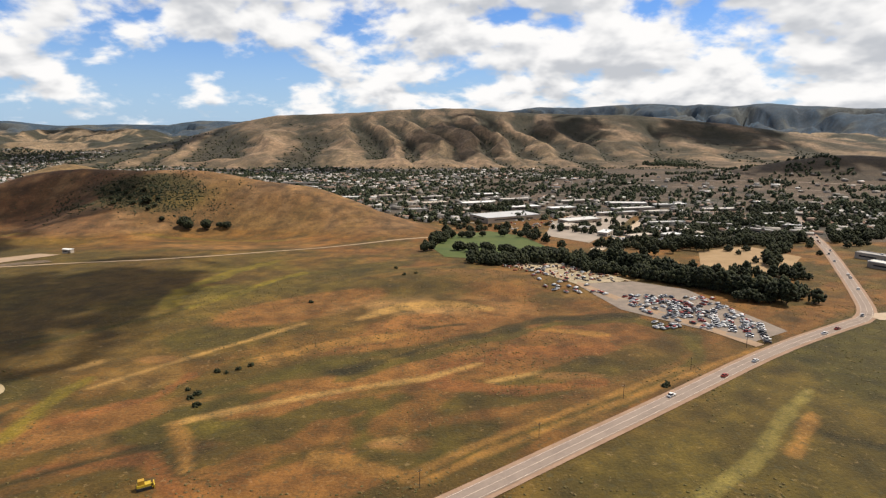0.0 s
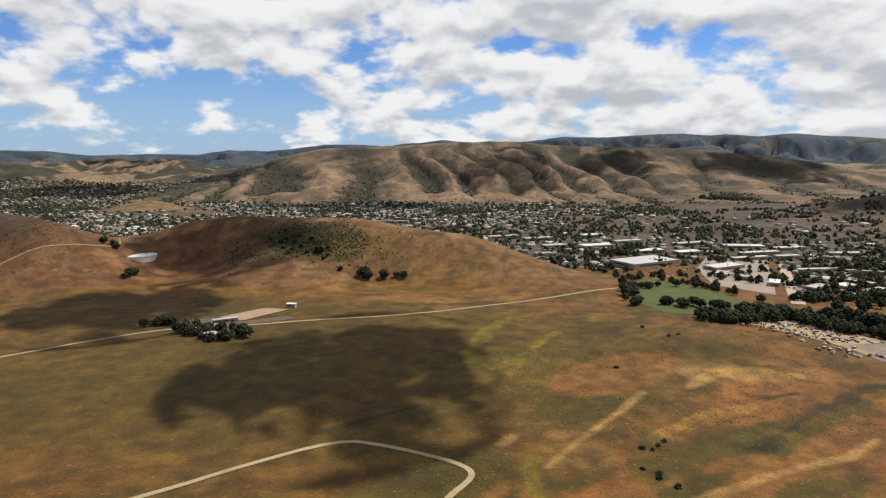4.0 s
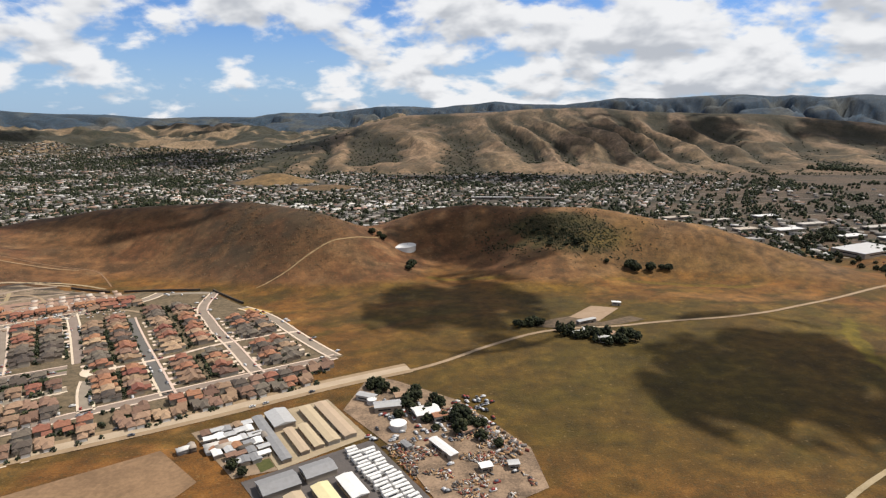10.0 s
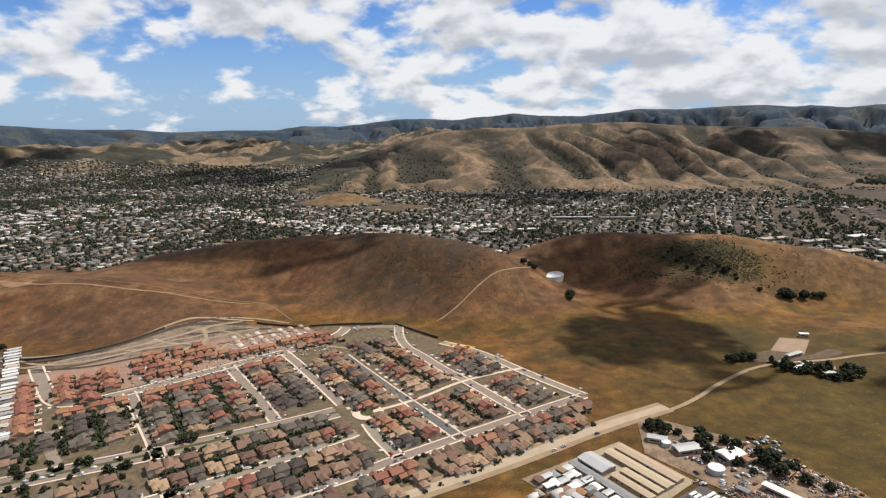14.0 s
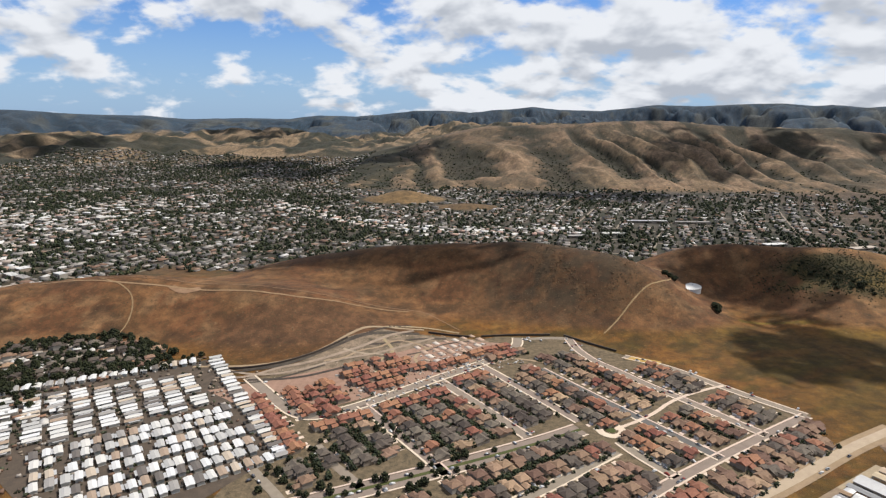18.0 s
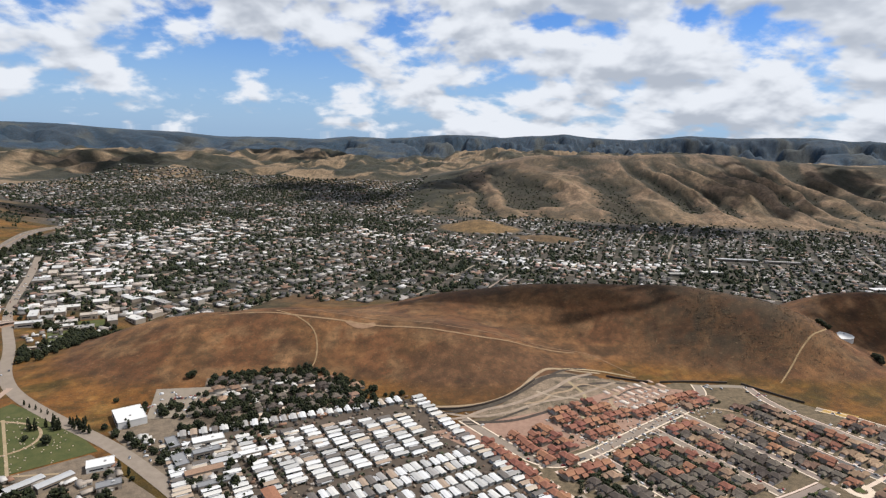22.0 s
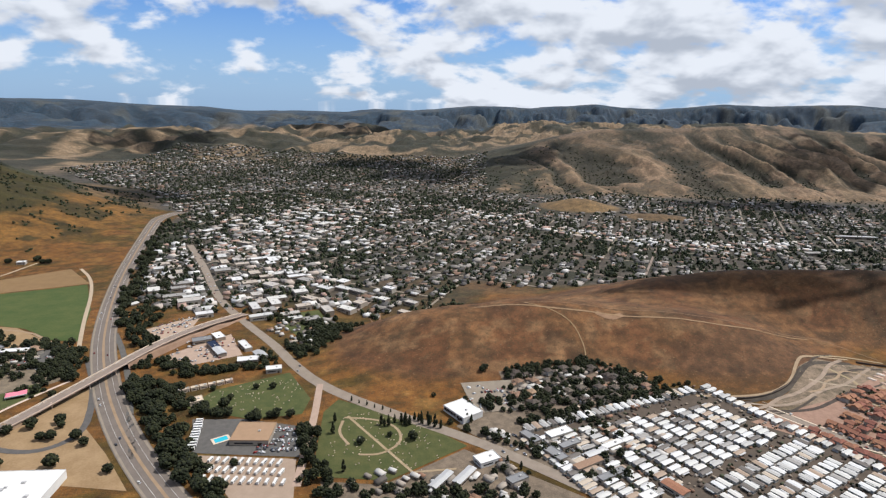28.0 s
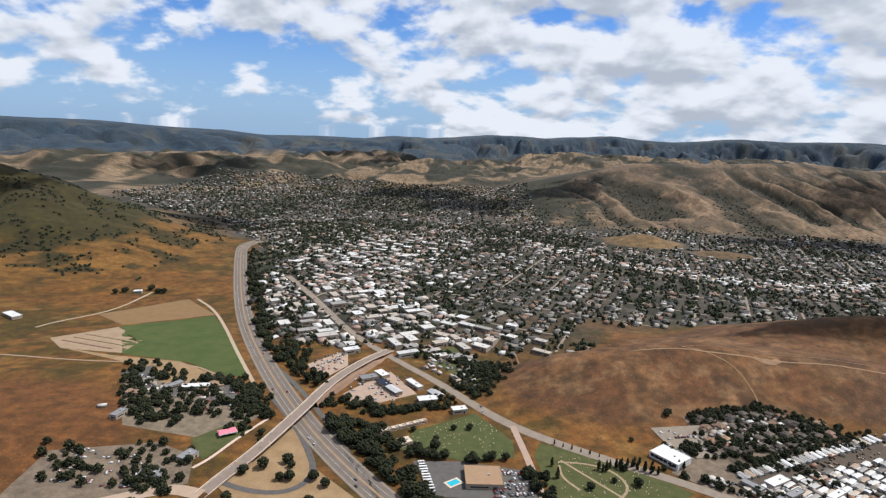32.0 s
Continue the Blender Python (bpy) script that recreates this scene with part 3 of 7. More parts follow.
    for px, py, pw, ph in ((-150, 400, 26, 10), (-100, 404, 16, 8), (-185, 408, 14, 7), (-13, 134, 5, 2), (40, 176, 9, 2.5), (-96, 190, 6, 3)):
        c = lay(c, ramp(bell(x, y, px, py, pw, ph), 0.4, 0.6) * 0.8, (0.36, 0.225, 0.125))
    # bare and grassy hills
    south = bare_hills(x, y)
    dry = ramp(south, 2, 7)
    c = lay(c, dry * 0.94, (0.255, 0.132, 0.066))
    c = lay(c, dry * ramp(x, -320, -180) * 0.9, (0.36, 0.235, 0.095))
    c = lay(c, dry * ramp(rough_field(0.8 * x + 0.6 * y, 3 * (0.8 * y - 0.6 * x), 50, 97), 0.52, 0.66) * 0.6, (0.15, 0.085, 0.045))
    c = lay(c, dry * ramp(n2, 0.46, 0.64) * 0.7, (0.33, 0.195, 0.095))
    c = lay(c, dry * ramp(rough_field(x, y, 15, 65, 3), 0.6, 0.7) * 0.6, (0.46, 0.31, 0.18))
    c = lay(c, dry * ramp(rough_field(x, y, 18, 64, 3), 0.62, 0.72) * 0.55, (0.11, 0.07, 0.04))
    c = lay(c, ramp(bell(x, y, -720, 362, 75, 38), 0.3, 0.6), (0.22, 0.13, 0.075))
    c = lay(c, ramp(dry * bell(x, y, -535, 485, 62, 48), 0.2, 0.75) * (0.4 + ramp(n3, 0.42, 0.6) * 0.6), (0.095, 0.072, 0.048))
    c = lay(c, dry * bell(x, y, -640, 560, 120, 35) * 0.8, (0.12, 0.075, 0.04))
    c = lay(c, ramp(bell(x, y, -262, 517, 44, 22), 0.2, 0.5) * ramp(n3 * 0.5 + n2 * 0.5, 0.36, 0.5) * 0.9, (0.075, 0.078, 0.026))
    c = lay(c, ramp(bell(x, y, -228, 512, 20, 9), 0.3, 0.6) * 0.5, (0.24, 0.20, 0.05))
    c = lay(c, bell(x, y, -150, 480, 70, 25) * 0.6, (0.27, 0.175, 0.06))
    # town
    town = ramp(y, 590, 640) * (1 - ramp(y, 1430 + 600 * ramp(x, -900, -1150), 1500 + 600 * ramp(x, -900, -1150))) * (1 - ramp(south, 1.5, 4)) * ramp(x, -2400, -2200) * np.where(y < 1000, ramp(x, -1700, -1600), 1)
    town = town * np.where(y < 1000, ramp(x - np.interp(y, [424, 577, 710, 855, 1000], [-1335, -1415, -1472, -1530, -1550]), 0, 20), 1)
    town = np.maximum(town, ramp(x, -700, -1250) * ramp(y, 470, 560) * (1 - ramp(y, 1420, 1560)) * ramp(x, -1420, -1360) * (1 - ramp(south, 1.5, 4)))
    town = np.maximum(town, ramp(x - 104 - 0.475 * (y - 394), 0, 10) * ramp(y, 424, 434) * (1 - ramp(y, 600, 650)) * (1 - ramp(x, 800, 900)))
    c = lay(c, town * 0.92, (0.155, 0.135, 0.11))
    c = lay(c, town * ramp(n2, 0.46, 0.6) * 0.85, (0.055, 0.062, 0.036))
    c = lay(c, town * ramp(x, -160, 0) * (1 - ramp(y, 900, 1150)) * ramp(rough_field(x, y, 40, 93), 0.4, 0.52) * 0.85, (0.22, 0.15, 0.095))
    fields = ramp(x, 20, 120) * ramp(y, 760, 800) * (1 - ramp(y, 1400, 1470))
    c = lay(c, fields * 0.9, (0.21, 0.145, 0.095))
    c = lay(c, fields * ramp(rough_field(0.4 * x, y, 45, 88, 3), 0.5, 0.58) * 0.8, (0.10, 0.078, 0.055))
    c = lay(c, ramp(bell(x, y, -760, 1215, 50, 42), 0.15, 0.3), (0.40, 0.255, 0.11))
    c = lay(c, ramp(bell(x, y, -620, 1120, 44, 26), 0.2, 0.4), (0.30, 0.19, 0.09))
    c = lay(c, ramp(bell(x, y, 740, 1090, 130, 60), 0.2, 0.5), (0.13, 0.09, 0.055))
    # tawny range: pale noses, scrub in the gullies, darker brush towards the crest and at the western end
    t = ramp(y, 1400, 1470) * ramp(x, -1120, -960)
    up, _ = range_rise(x, y)
    gully = spurs(x, y)
    c = lay(c, t, (0.55, 0.37, 0.22))
    c = lay(c, t * ramp(rough_field(x, y, 75, 75), 0.5, 0.62) * 0.6, (0.40, 0.285, 0.155))
    c = lay(c, t * ramp(n2, 0.48, 0.66) * 0.5, (0.30, 0.2, 0.12))
    c = lay(c, t * ramp(up, 0.45, 0.95) * (0.35 + 0.4 * ramp(rough_field(x, y, 110, 94), 0.4, 0.6)), (0.30, 0.21, 0.135))
    c = lay(c, t * ramp(rough_field(x, y, 62, 90, 4, 0.6) + 0.18 * gully, 0.58, 0.68) * 0.6, (0.10, 0.085, 0.05))
    c = lay(c, t * ramp(gully + 0.5 * (n3 - 0.5), 0.55, 0.85) * 0.9, (0.05, 0.052, 0.034))
    c = lay(c, t * (1 - ramp(x + 130 * (n1 - 0.5), -860, -720)) * ramp(n2 + 0.3 * up, 0.32, 0.55) * 0.92, (0.062, 0.066, 0.038))
    c = lay(c, t * ramp(x, 150, 420) * ramp(rough_field(0.35 * x, y, 44, 89, 3), 0.52, 0.6) * 0.7, (0.07, 0.066, 0.04))
    c = lay(c, t * ramp(x, 250, 600) * (1 - ramp(up, 0.25, 0.5)) * 0.55, (0.30, 0.20, 0.12))
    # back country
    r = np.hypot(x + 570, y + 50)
    far = ramp(r, 2150, 2450) * ramp(y, 1200, 1700) * np.maximum(1 - ramp(x, -1150, -1000), ramp(y, 2080, 2250))
    c = lay(c, far, (0.52, 0.37, 0.22))
    c = lay(c, far * ramp(rough_field(x, y, 160, 76), 0.5, 0.55) * 0.92, (0.055, 0.065, 0.048))
    c = lay(c, far * ramp(rough_field(x, y, 60, 96), 0.55, 0.62) * 0.8, (0.06, 0.068, 0.045))
    # dark scrub shifted to blue, painting distance haze onto the back ridges
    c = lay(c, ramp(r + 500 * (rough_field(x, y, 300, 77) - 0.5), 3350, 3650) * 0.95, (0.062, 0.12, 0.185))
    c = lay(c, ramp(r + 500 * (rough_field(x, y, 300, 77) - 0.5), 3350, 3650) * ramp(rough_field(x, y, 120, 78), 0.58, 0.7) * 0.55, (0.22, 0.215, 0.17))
    # green hill beyond the freeway
    big = bell(x, y, -2060, 930, 190, 170) * 140 + bell(x, y, -1780, 800, 110, 120) * 30
    c = lay(c, ramp(big, 6, 16), (0.32, 0.20, 0.085))
    c = lay(c, ramp(big + 30 * (n2 - 0.5), 30, 52), (0.075, 0.08, 0.035))
    c = lay(c, ramp(big, 5, 14) * ramp(n2, 0.55, 0.63) * 0.9, (0.06, 0.062, 0.03))
    c = lay(c, ramp(bell(x, y, -1480, 250, 85, 60), 0.25, 0.5), (0.255, 0.13, 0.065))
    built = np.maximum(np.maximum(town, far), ramp(y, 1400, 1470))
    bare = np.clip(dry - built, 0, 1)[..., None]
    warm = np.array((1.2, 0.965, 0.52)) * (1 - built[..., None] - bare) + np.array((0.97, 1.0, 1.12)) * built[..., None] + np.array((1.12, 0.975, 0.84)) * bare
    return c * warm * (0.14 + 0.30 * n3)[..., None]


idx = np.arange(X.size).reshape(X.shape)
quads = np.stack([idx[:-1, :-1], idx[:-1, 1:], idx[1:, 1:], idx[1:, :-1]], -1).reshape(-1, 4)
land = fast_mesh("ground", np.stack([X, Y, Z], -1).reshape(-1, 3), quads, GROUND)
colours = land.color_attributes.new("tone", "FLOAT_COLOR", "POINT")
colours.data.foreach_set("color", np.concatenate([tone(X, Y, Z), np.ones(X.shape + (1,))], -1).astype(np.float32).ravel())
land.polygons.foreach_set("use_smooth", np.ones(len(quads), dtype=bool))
tagged(new("ground", land), "dry grassland valley rising to tawny hills and wooded ridges coloured with blue haze", "ground", kind="structure")


LX, LY = gx.tolist(), gy.tolist()


def ground_at(x, y):
    """The height of the land's own mesh there."""
    i = min(max(int(np.searchsorted(gx, x, "right")) - 1, 0), len(LX) - 2)
    j = min(max(int(np.searchsorted(gy, y, "right")) - 1, 0), len(LY) - 2)
    u, v = (x - LX[i]) / (LX[i + 1] - LX[i]), (y - LY[j]) / (LY[j + 1] - LY[j])
    return float((Z[j, i] * (1 - u) + Z[j, i + 1] * u) * (1 - v) + (Z[j + 1, i] * (1 - u) + Z[j + 1, i + 1] * u) * v)


# ---- roads, lots and fields ----


def resample(line, step):
    out = [Vector(line[0])]
    for a, b in zip(line, line[1:]):
        a, b = Vector(a), Vector(b)
        n = max(1, int((b - a).length / step))
        out += [a.lerp(b, (i + 1) / n) for i in range(n)]
    return out


def curved(line, times=2):
    """Rounds the corners of a polyline."""
    line = [Vector(p) for p in line]
    for _ in range(times):
        out = [line[0]]
        for a, b in zip(line, line[1:]):
            out += [a.lerp(b, 0.25), a.lerp(b, 0.75)]
        line = out + [line[-1]]
    return line


def strip(name, line, width, material, label, category="road", lift=0.25, offset=0.0, step=5.0, kind="structure", parent=None, thick=0.0, level=None):
    """A band along a line on the land, offset to its left."""
    pts = resample(curved(line), step)
    v, f = [], []
    across = (-1, -0.33, 0.33, 1) if width > 6 else (-1, 1)
    k = len(across)
    for i, p in enumerate(pts):
        d = (pts[min(i + 1, len(pts) - 1)] - pts[max(i - 1, 0)]).normalized()
        n = Vector((-d.y, d.x))
        for s in across:
            q = p + n * (offset + s * width / 2)
            z = ground_at(q.x, q.y) if level is None else level(i / (len(pts) - 1))
            v.append((q.x, q.y, z + lift))
    for i in range(len(pts) - 1):
        f += [(i * k + j, (i + 1) * k + j, (i + 1) * k + j + 1, i * k + j + 1) for j in range(k - 1)]
    shape = Shape().add([(x, y, z) for x, y, z in v], [q[::-1] for q in f])
    if thick:
        n = len(v)
        shape.add([(x, y, z - thick) for x, y, z in v], f)
        for j in (0, k - 1):
            for i in range(len(pts) - 1):
                a, b = i * k + j, (i + 1) * k + j
                shape.f.append((a, b, b + n, a + n) if j else (b, a, a + n, b + n))
    ob = part(name, shape, material, parent)
    return tagged(ob, label, category, kind=kind) if parent is None else ob


def patch(name, corners, material, label, category="ground", lift=0.18, cell=9.0):
    """A level-edged piece of ground laid over the land."""
    bm = bmesh.new()
    bm.faces.new([bm.verts.new((x, y, 0)) for x, y in corners])
    for axis in (0, 1):
        lo, hi = min(c[axis] for c in corners), max(c[axis] for c in corners)
        for cut in np.arange(math.ceil(lo / cell) * cell, hi, cell):
            at = (cut, 0, 0) if axis == 0 else (0, cut, 0)
            bmesh.ops.bisect_plane(bm, geom=bm.verts[:] + bm.edges[:] + bm.faces[:], plane_co=at, plane_no=(1, 0, 0) if axis == 0 else (0, 1, 0))
    for v in bm.verts:
        v.co.z = ground_at(v.co.x, v.co.y) + lift
    bmesh.ops.recalc_face_normals(bm, faces=bm.faces[:])
    if bm.faces and sum(f.normal.z for f in bm.faces) < 0:
        bmesh.ops.reverse_faces(bm, faces=bm.faces[:])
    me = bpy.data.meshes.new(name)
    bm.to_mesh(me)
    bm.free()
    me.materials.append(material)
    return tagged(new(name, me), label, category, kind="structure")


HIGHWAY = [(-21, 93.3), (6, 113.3), (28, 130.3), (66, 159.3), (117, 199.3), (159.4, 226), (178, 237), (198, 274), (233, 344), (272, 420), (307, 492), (360, 600)]
FREEWAY = [(-1040, 85), (-1142, 172), (-1194, 222), (-1240, 276), (-1278, 330), (-1308, 377), (-1335, 424), (-1367, 482), (-1415, 577), (-1472, 710), (-1530, 855), (-1560, 940), (-1545, 1030)]
HIGUERA = [(-860, 160), (-902, 192), (-920, 206), (-957, 232), (-986, 250), (-1031, 272), (-1074, 295), (-1100, 314), (-1126, 342), (-1160, 390), (-1206, 442), (-1268, 520), (-1341, 645), (-1416, 759)]
FARM = [(-400, 248), (-381, 256), (-361, 270), (-335, 296), (-298, 324), (-251, 331), (-227, 340), (-158, 355), (-99, 390), (-18, 437), (5, 450)]
TRACK = [(-260, 128), (-222, 152), (-206, 165), (-176, 185), (-160, 181), (-140, 172), (-131, 166), (-130, 160), (-138, 149), (-142, 140), (-141, 130), (-134, 116), (-120, 100)]
PRADO = [(-600, 118), (-539, 164), (-503, 184), (-461, 210), (-421, 238), (-379, 262)]
COLLECTOR = [(-770, 308), (-739, 274), (-727, 262), (-715, 257), (-702, 264), (-688, 274), (-669, 291), (-644, 314), (-616, 338), (-594, 360), (-584, 381), (-583, 396)]
LANES = ([[(-688, 274), (-673, 255), (-656, 234), (-641, 215), (-628, 196), (-604, 162)], [(-644, 314), (-625, 289), (-610, 270), (-590, 242)], [(-616, 340), (-590, 306), (-568, 275), (-558, 261)], [(-540, 240), (-534, 228), (-520, 208)], [(-542, 397), (-539, 373), (-531, 350), (-520, 336), (-505, 313), (-484, 288), (-468, 266), (-456, 251)], [(-507, 362), (-480, 342), (-454, 310), (-434, 288), (-421, 275)], [(-589, 160), (-565, 176), (-541, 190), (-521, 206), (-507, 216), (-483, 233), (-458, 250), (-421, 275)]] + [[(-640, 160), (-605, 182), (-585, 196), (-566, 212), (-544, 230)], [(-704, 228), (-694, 213), (-682, 201), (-674, 192)], [(-731, 204), (-714, 186), (-700, 170)], [(-658, 236), (-646, 250), (-632, 264)], [(-694, 232), (-663, 244)], [(-584, 392), (-560, 398), (-542, 397)]])
NEW_LANE = [(-572, 334), (-558, 314), (-540, 290), (-524, 269), (-507, 247), (-491, 226)]
PARKWAY = [(-740, 158), (-699, 178), (-675, 190), (-642, 206), (-613, 221), (-581, 238), (-559, 252)]

BOULEVARD = surf("boulevard_asphalt", (0.225, 0.182, 0.145), (0.30, 0.245, 0.195), 0.2, 0.9, 0.02, 0.04)
strip("verge", HIGHWAY, 7.4, DIRT, "dusty pale verge of the highway", "verge", 0.16, step=4)
strip("road", HIGHWAY, 4.9, BOULEVARD, "worn grey two-lane rural highway", step=4)
for side in (-2.1, 0.0, 2.1):
    strip("lane_line", HIGHWAY, 0.09, CONCRETE, "thin painted line on the highway", "road marking", 0.31, side, 4)
strip("road", [(178, 237), (215, 242), (300, 244)], 9, WORN, "worn grey side road at the highway bend")
strip("road", [(102, 388), (180, 544), (215, 610)], 9, WORN, "pale straight street through the workshops")
FREEWAY_GREY = surf("freeway_concrete", (0.20, 0.165, 0.14), (0.15, 0.125, 0.105), 0.12, 0.9, 0.02, 0.0)
strip("road", FREEWAY, 20, FREEWAY_GREY, "grey four-lane freeway with a dry median", step=6)
strip("median", FREEWAY, 1.8, DIRT, "dry grass freeway median", "median", 0.34)
for side in (-1, 1):
    strip("road_shoulder", FREEWAY, 1.4, BOULEVARD, "pale paved freeway shoulder", "road", 0.33, side * 8.6, 8)
    strip("lane_line", FREEWAY, 0.12, WHITE, "white painted lane line on the freeway", "road marking", 0.36, side * 4.4, 8)
strip("road", HIGUERA, 9, BOULEVARD, "wide pale boulevard skirting the bare hill", step=6)
strip("road", [(-1097, 312), (-1092, 285), (-1088, 262), (-1083, 225), (-1078, 190)], 5, WORN, "narrow pale road beside the cemetery")
strip("road", [(-1308, 395), (-1285, 366), (-1262, 334), (-1233, 291), (-1203, 240), (-1180, 205)], 4.5, ASPHALT, "grey freeway slip road")
strip("road", [(-1292, 332), (-1264, 296), (-1243, 262), (-1228, 230), (-1238, 209), (-1262, 206), (-1290, 216)], 4.5, ASPHALT, "looping grey freeway slip road")
strip("road", [(-1450, 120), (-1390, 150), (-1340, 186), (-1312, 204), (-1290, 200)], 10, WORN, "wide pale road at the motel junction")
strip("road", [(-1308, 226), (-1302, 238), (-1296, 262), (-1290, 281), (-1283, 300)], 2.4, CONCRETE, "curving concrete path below the overpass", "path")
FAINT = surf("faint_track", (0.32, 0.205, 0.12), (0.21, 0.13, 0.07), 0.2, 0.95)
strip("farm_track", FARM, 2.7, PALE_DIRT, "pale dirt farm track across the pasture", "track", 0.2)
strip("farm_track", TRACK, 2.1, PALE_DIRT, "pale gravel track bending through the grass", "track", 0.2)
strip("road", [(37, 344), (64, 302), (78, 269), (94, 238), (114, 203)], 5, DIRT, "dirt lane beside the vehicle yard", "track", 0.2)
strip("road", PRADO, 12, DIRT, "wide unfinished dirt frontage road", step=4)
strip("road", PRADO, 5.5, WORN, "worn asphalt frontage road", lift=0.33)
strip("road", COLLECTOR, 6.4, BOULEVARD, "pale new residential street", lift=0.28, step=4)
strip("road", PARKWAY, 4, BOULEVARD, "residential parkway street", lift=0.28, offset=3.2, step=4)
strip("road", PARKWAY, 4, BOULEVARD, "residential parkway street ", lift=0.28, offset=-3.2, step=4)
strip("median", PARKWAY, 2.2, LAWN, "grassy parkway median", "median", 0.34)
strip("road", NEW_LANE, 5, DARK_ASPHALT, "fresh black residential street", lift=0.28, step=4)
for lane in LANES:
    strip("road", lane, 5, BOULEVARD, "grey residential street", lift=0.28, step=4)
for lane, half in [(COLLECTOR, 4.0), (NEW_LANE, 3.2), (PARKWAY, 6.2)] + [(lane, 3.2) for lane in LANES[:8]]:
    for side in (-1, 1):
        strip("pavement", lane, 1.2, CONCRETE, "pale concrete pavement with kerb", "pavement", 0.42, side * half, 4, thick=0.16)
strip("path", [(-544, 250), (-515, 269), (-494, 292), (-465, 309), (-453, 314)], 2.4, CONCRETE, "pale concrete greenway path", "path", 0.3, step=4)
strip("roundabout", [(-542 + 6.5 * math.cos(a / 8 * math.pi), 252 + 6.5 * math.sin(a / 8 * math.pi)) for a in range(17)], 4.4, CONCRETE, "small pale concrete roundabout", "road", 0.31, step=3)
patch("roundabout_island", [(-542 + 3 * math.cos(a / 5 * math.pi), 252 + 3 * math.sin(a / 5 * math.pi)) for a in range(10)], LAWN, "round planted traffic island", "median", 0.4)
# foot of the hills: graded benches and hill paths
strip("graded_bank", [(-815, 322), (-767, 325), (-735, 346), (-712, 384), (-700, 396), (-659, 403)], 2.4, PALE_DIRT, "graded grey earth bench at the hill foot", "earthworks", 0.35)
SPOIL = surf("grey_spoil", (0.10, 0.08, 0.062), (0.045, 0.036, 0.028), 0.25, 0.95, 0.2)
BENCH = surf("grey_bench_earth", (0.40, 0.31, 0.23), (0.24, 0.185, 0.14), 0.2, 0.95, 0.15)
strip("graded_bank", [(-812, 330), (-775, 318), (-748, 330), (-722, 362), (-700, 386), (-662, 394)], 4.5, SPOIL, "dark grey spoil bank at the hill foot", "earthworks", 0.3)
strip("graded_bank", [(-806, 326), (-770, 310), (-742, 318), (-716, 340), (-690, 352), (-668, 372), (-650, 388)], 2.6, BENCH, "pale grey haul road on the building site", "earthworks", 0.36)
strip("graded_bank", [(-770, 304), (-738, 308), (-712, 326), (-694, 340)], 3, SPOIL, "dark grey spoil bank below the haul road", "earthworks", 0.32)
strip("graded_bank", [(-700, 366), (-680, 372), (-664, 384), (-640, 388)], 3, SPOIL, "dark grey spoil bank above the pads", "earthworks", 0.31)
strip("graded_bank", [(-620, 352), (-604, 344), (-592, 350), (-586, 368)], 3, BENCH, "pale winding haul road beside the pads", "earthworks", 0.36)
for line, w in (([(-891, 358), (-889, 375), (-896, 397), (-912, 410), (-938, 420)], 1.1), ([(-938, 420), (-890, 428), (-855, 426), (-827, 428), (-783, 424), (-748, 425), (-710, 434), (-665, 444), (-648, 430), (-630, 409)], 1.0),
                ([(-983, 411), (-945, 416), (-910, 412), (-874, 416), (-824, 416), (-785, 413), (-751, 412), (-675, 438)], 2.0), ([(-874, 416), (-862, 410), (-850, 418)], 6.0), ([(-1092, 528), (-1085, 515), (-1081, 493), (-1082, 440)], 1.6),
                ([(-512, 405), (-473, 449), (-444, 471), (-430, 495), (-428, 509), (-438, 524)], 1.2), ([(-1073, 456), (-1088, 485), (-1098, 510), (-1089, 523)], 1.2)):
    strip("hill_path", line, w, FAINT, "faint dirt footpath on the bare hillside", "path", 0.35, step=3)
SLOTTED = surf("dark_retaining_wall", (0.07, 0.055, 0.045), (0.1, 0.08, 0.06), 0.6, 0.95)
for line in ([(-655, 398), (-640, 396), (-622, 394)], [(-612, 396), (-585, 402), (-556, 403)], [(-545, 402), (-528, 388), (-510, 372)], [(-800, 318), (-768, 322), (-738, 342), (-716, 372)]):
    strip("retaining_wall", line, 0.8, SLOTTED, "dark earth-coloured retaining wall at the hill foot", "wall", 1.6, thick=1.6, step=4)
for line, w, kind in (([(-793, 307), (-772, 307), (-755, 324), (-737, 332), (-717, 349), (-700, 365), (-686, 385), (-667, 399)], 3.0, BENCH), ([(-800, 316), (-775, 315), (-752, 334), (-730, 350), (-708, 376), (-690, 398), (-670, 408)], 2.2, SPOIL), ([(-785, 300), (-762, 300), (-742, 314), (-724, 330)], 2.0, SPOIL),
                       ([(-726, 336), (-712, 342), (-704, 356), (-690, 362), (-680, 378), (-664, 376), (-652, 364)], 2.0, PALE_DIRT), ([(-690, 398), (-672, 406), (-652, 408), (-630, 402)], 2.4, PALE_DIRT), ([(-668, 352), (-652, 362), (-640, 378), (-622, 384)], 1.8, SPOIL), ([(-716, 356), (-700, 350), (-686, 352), (-676, 344)], 2.2, BENCH)):
    strip("site_track", line, w, kind, "winding graded track on the building site", "earthworks", 0.40, step=3)
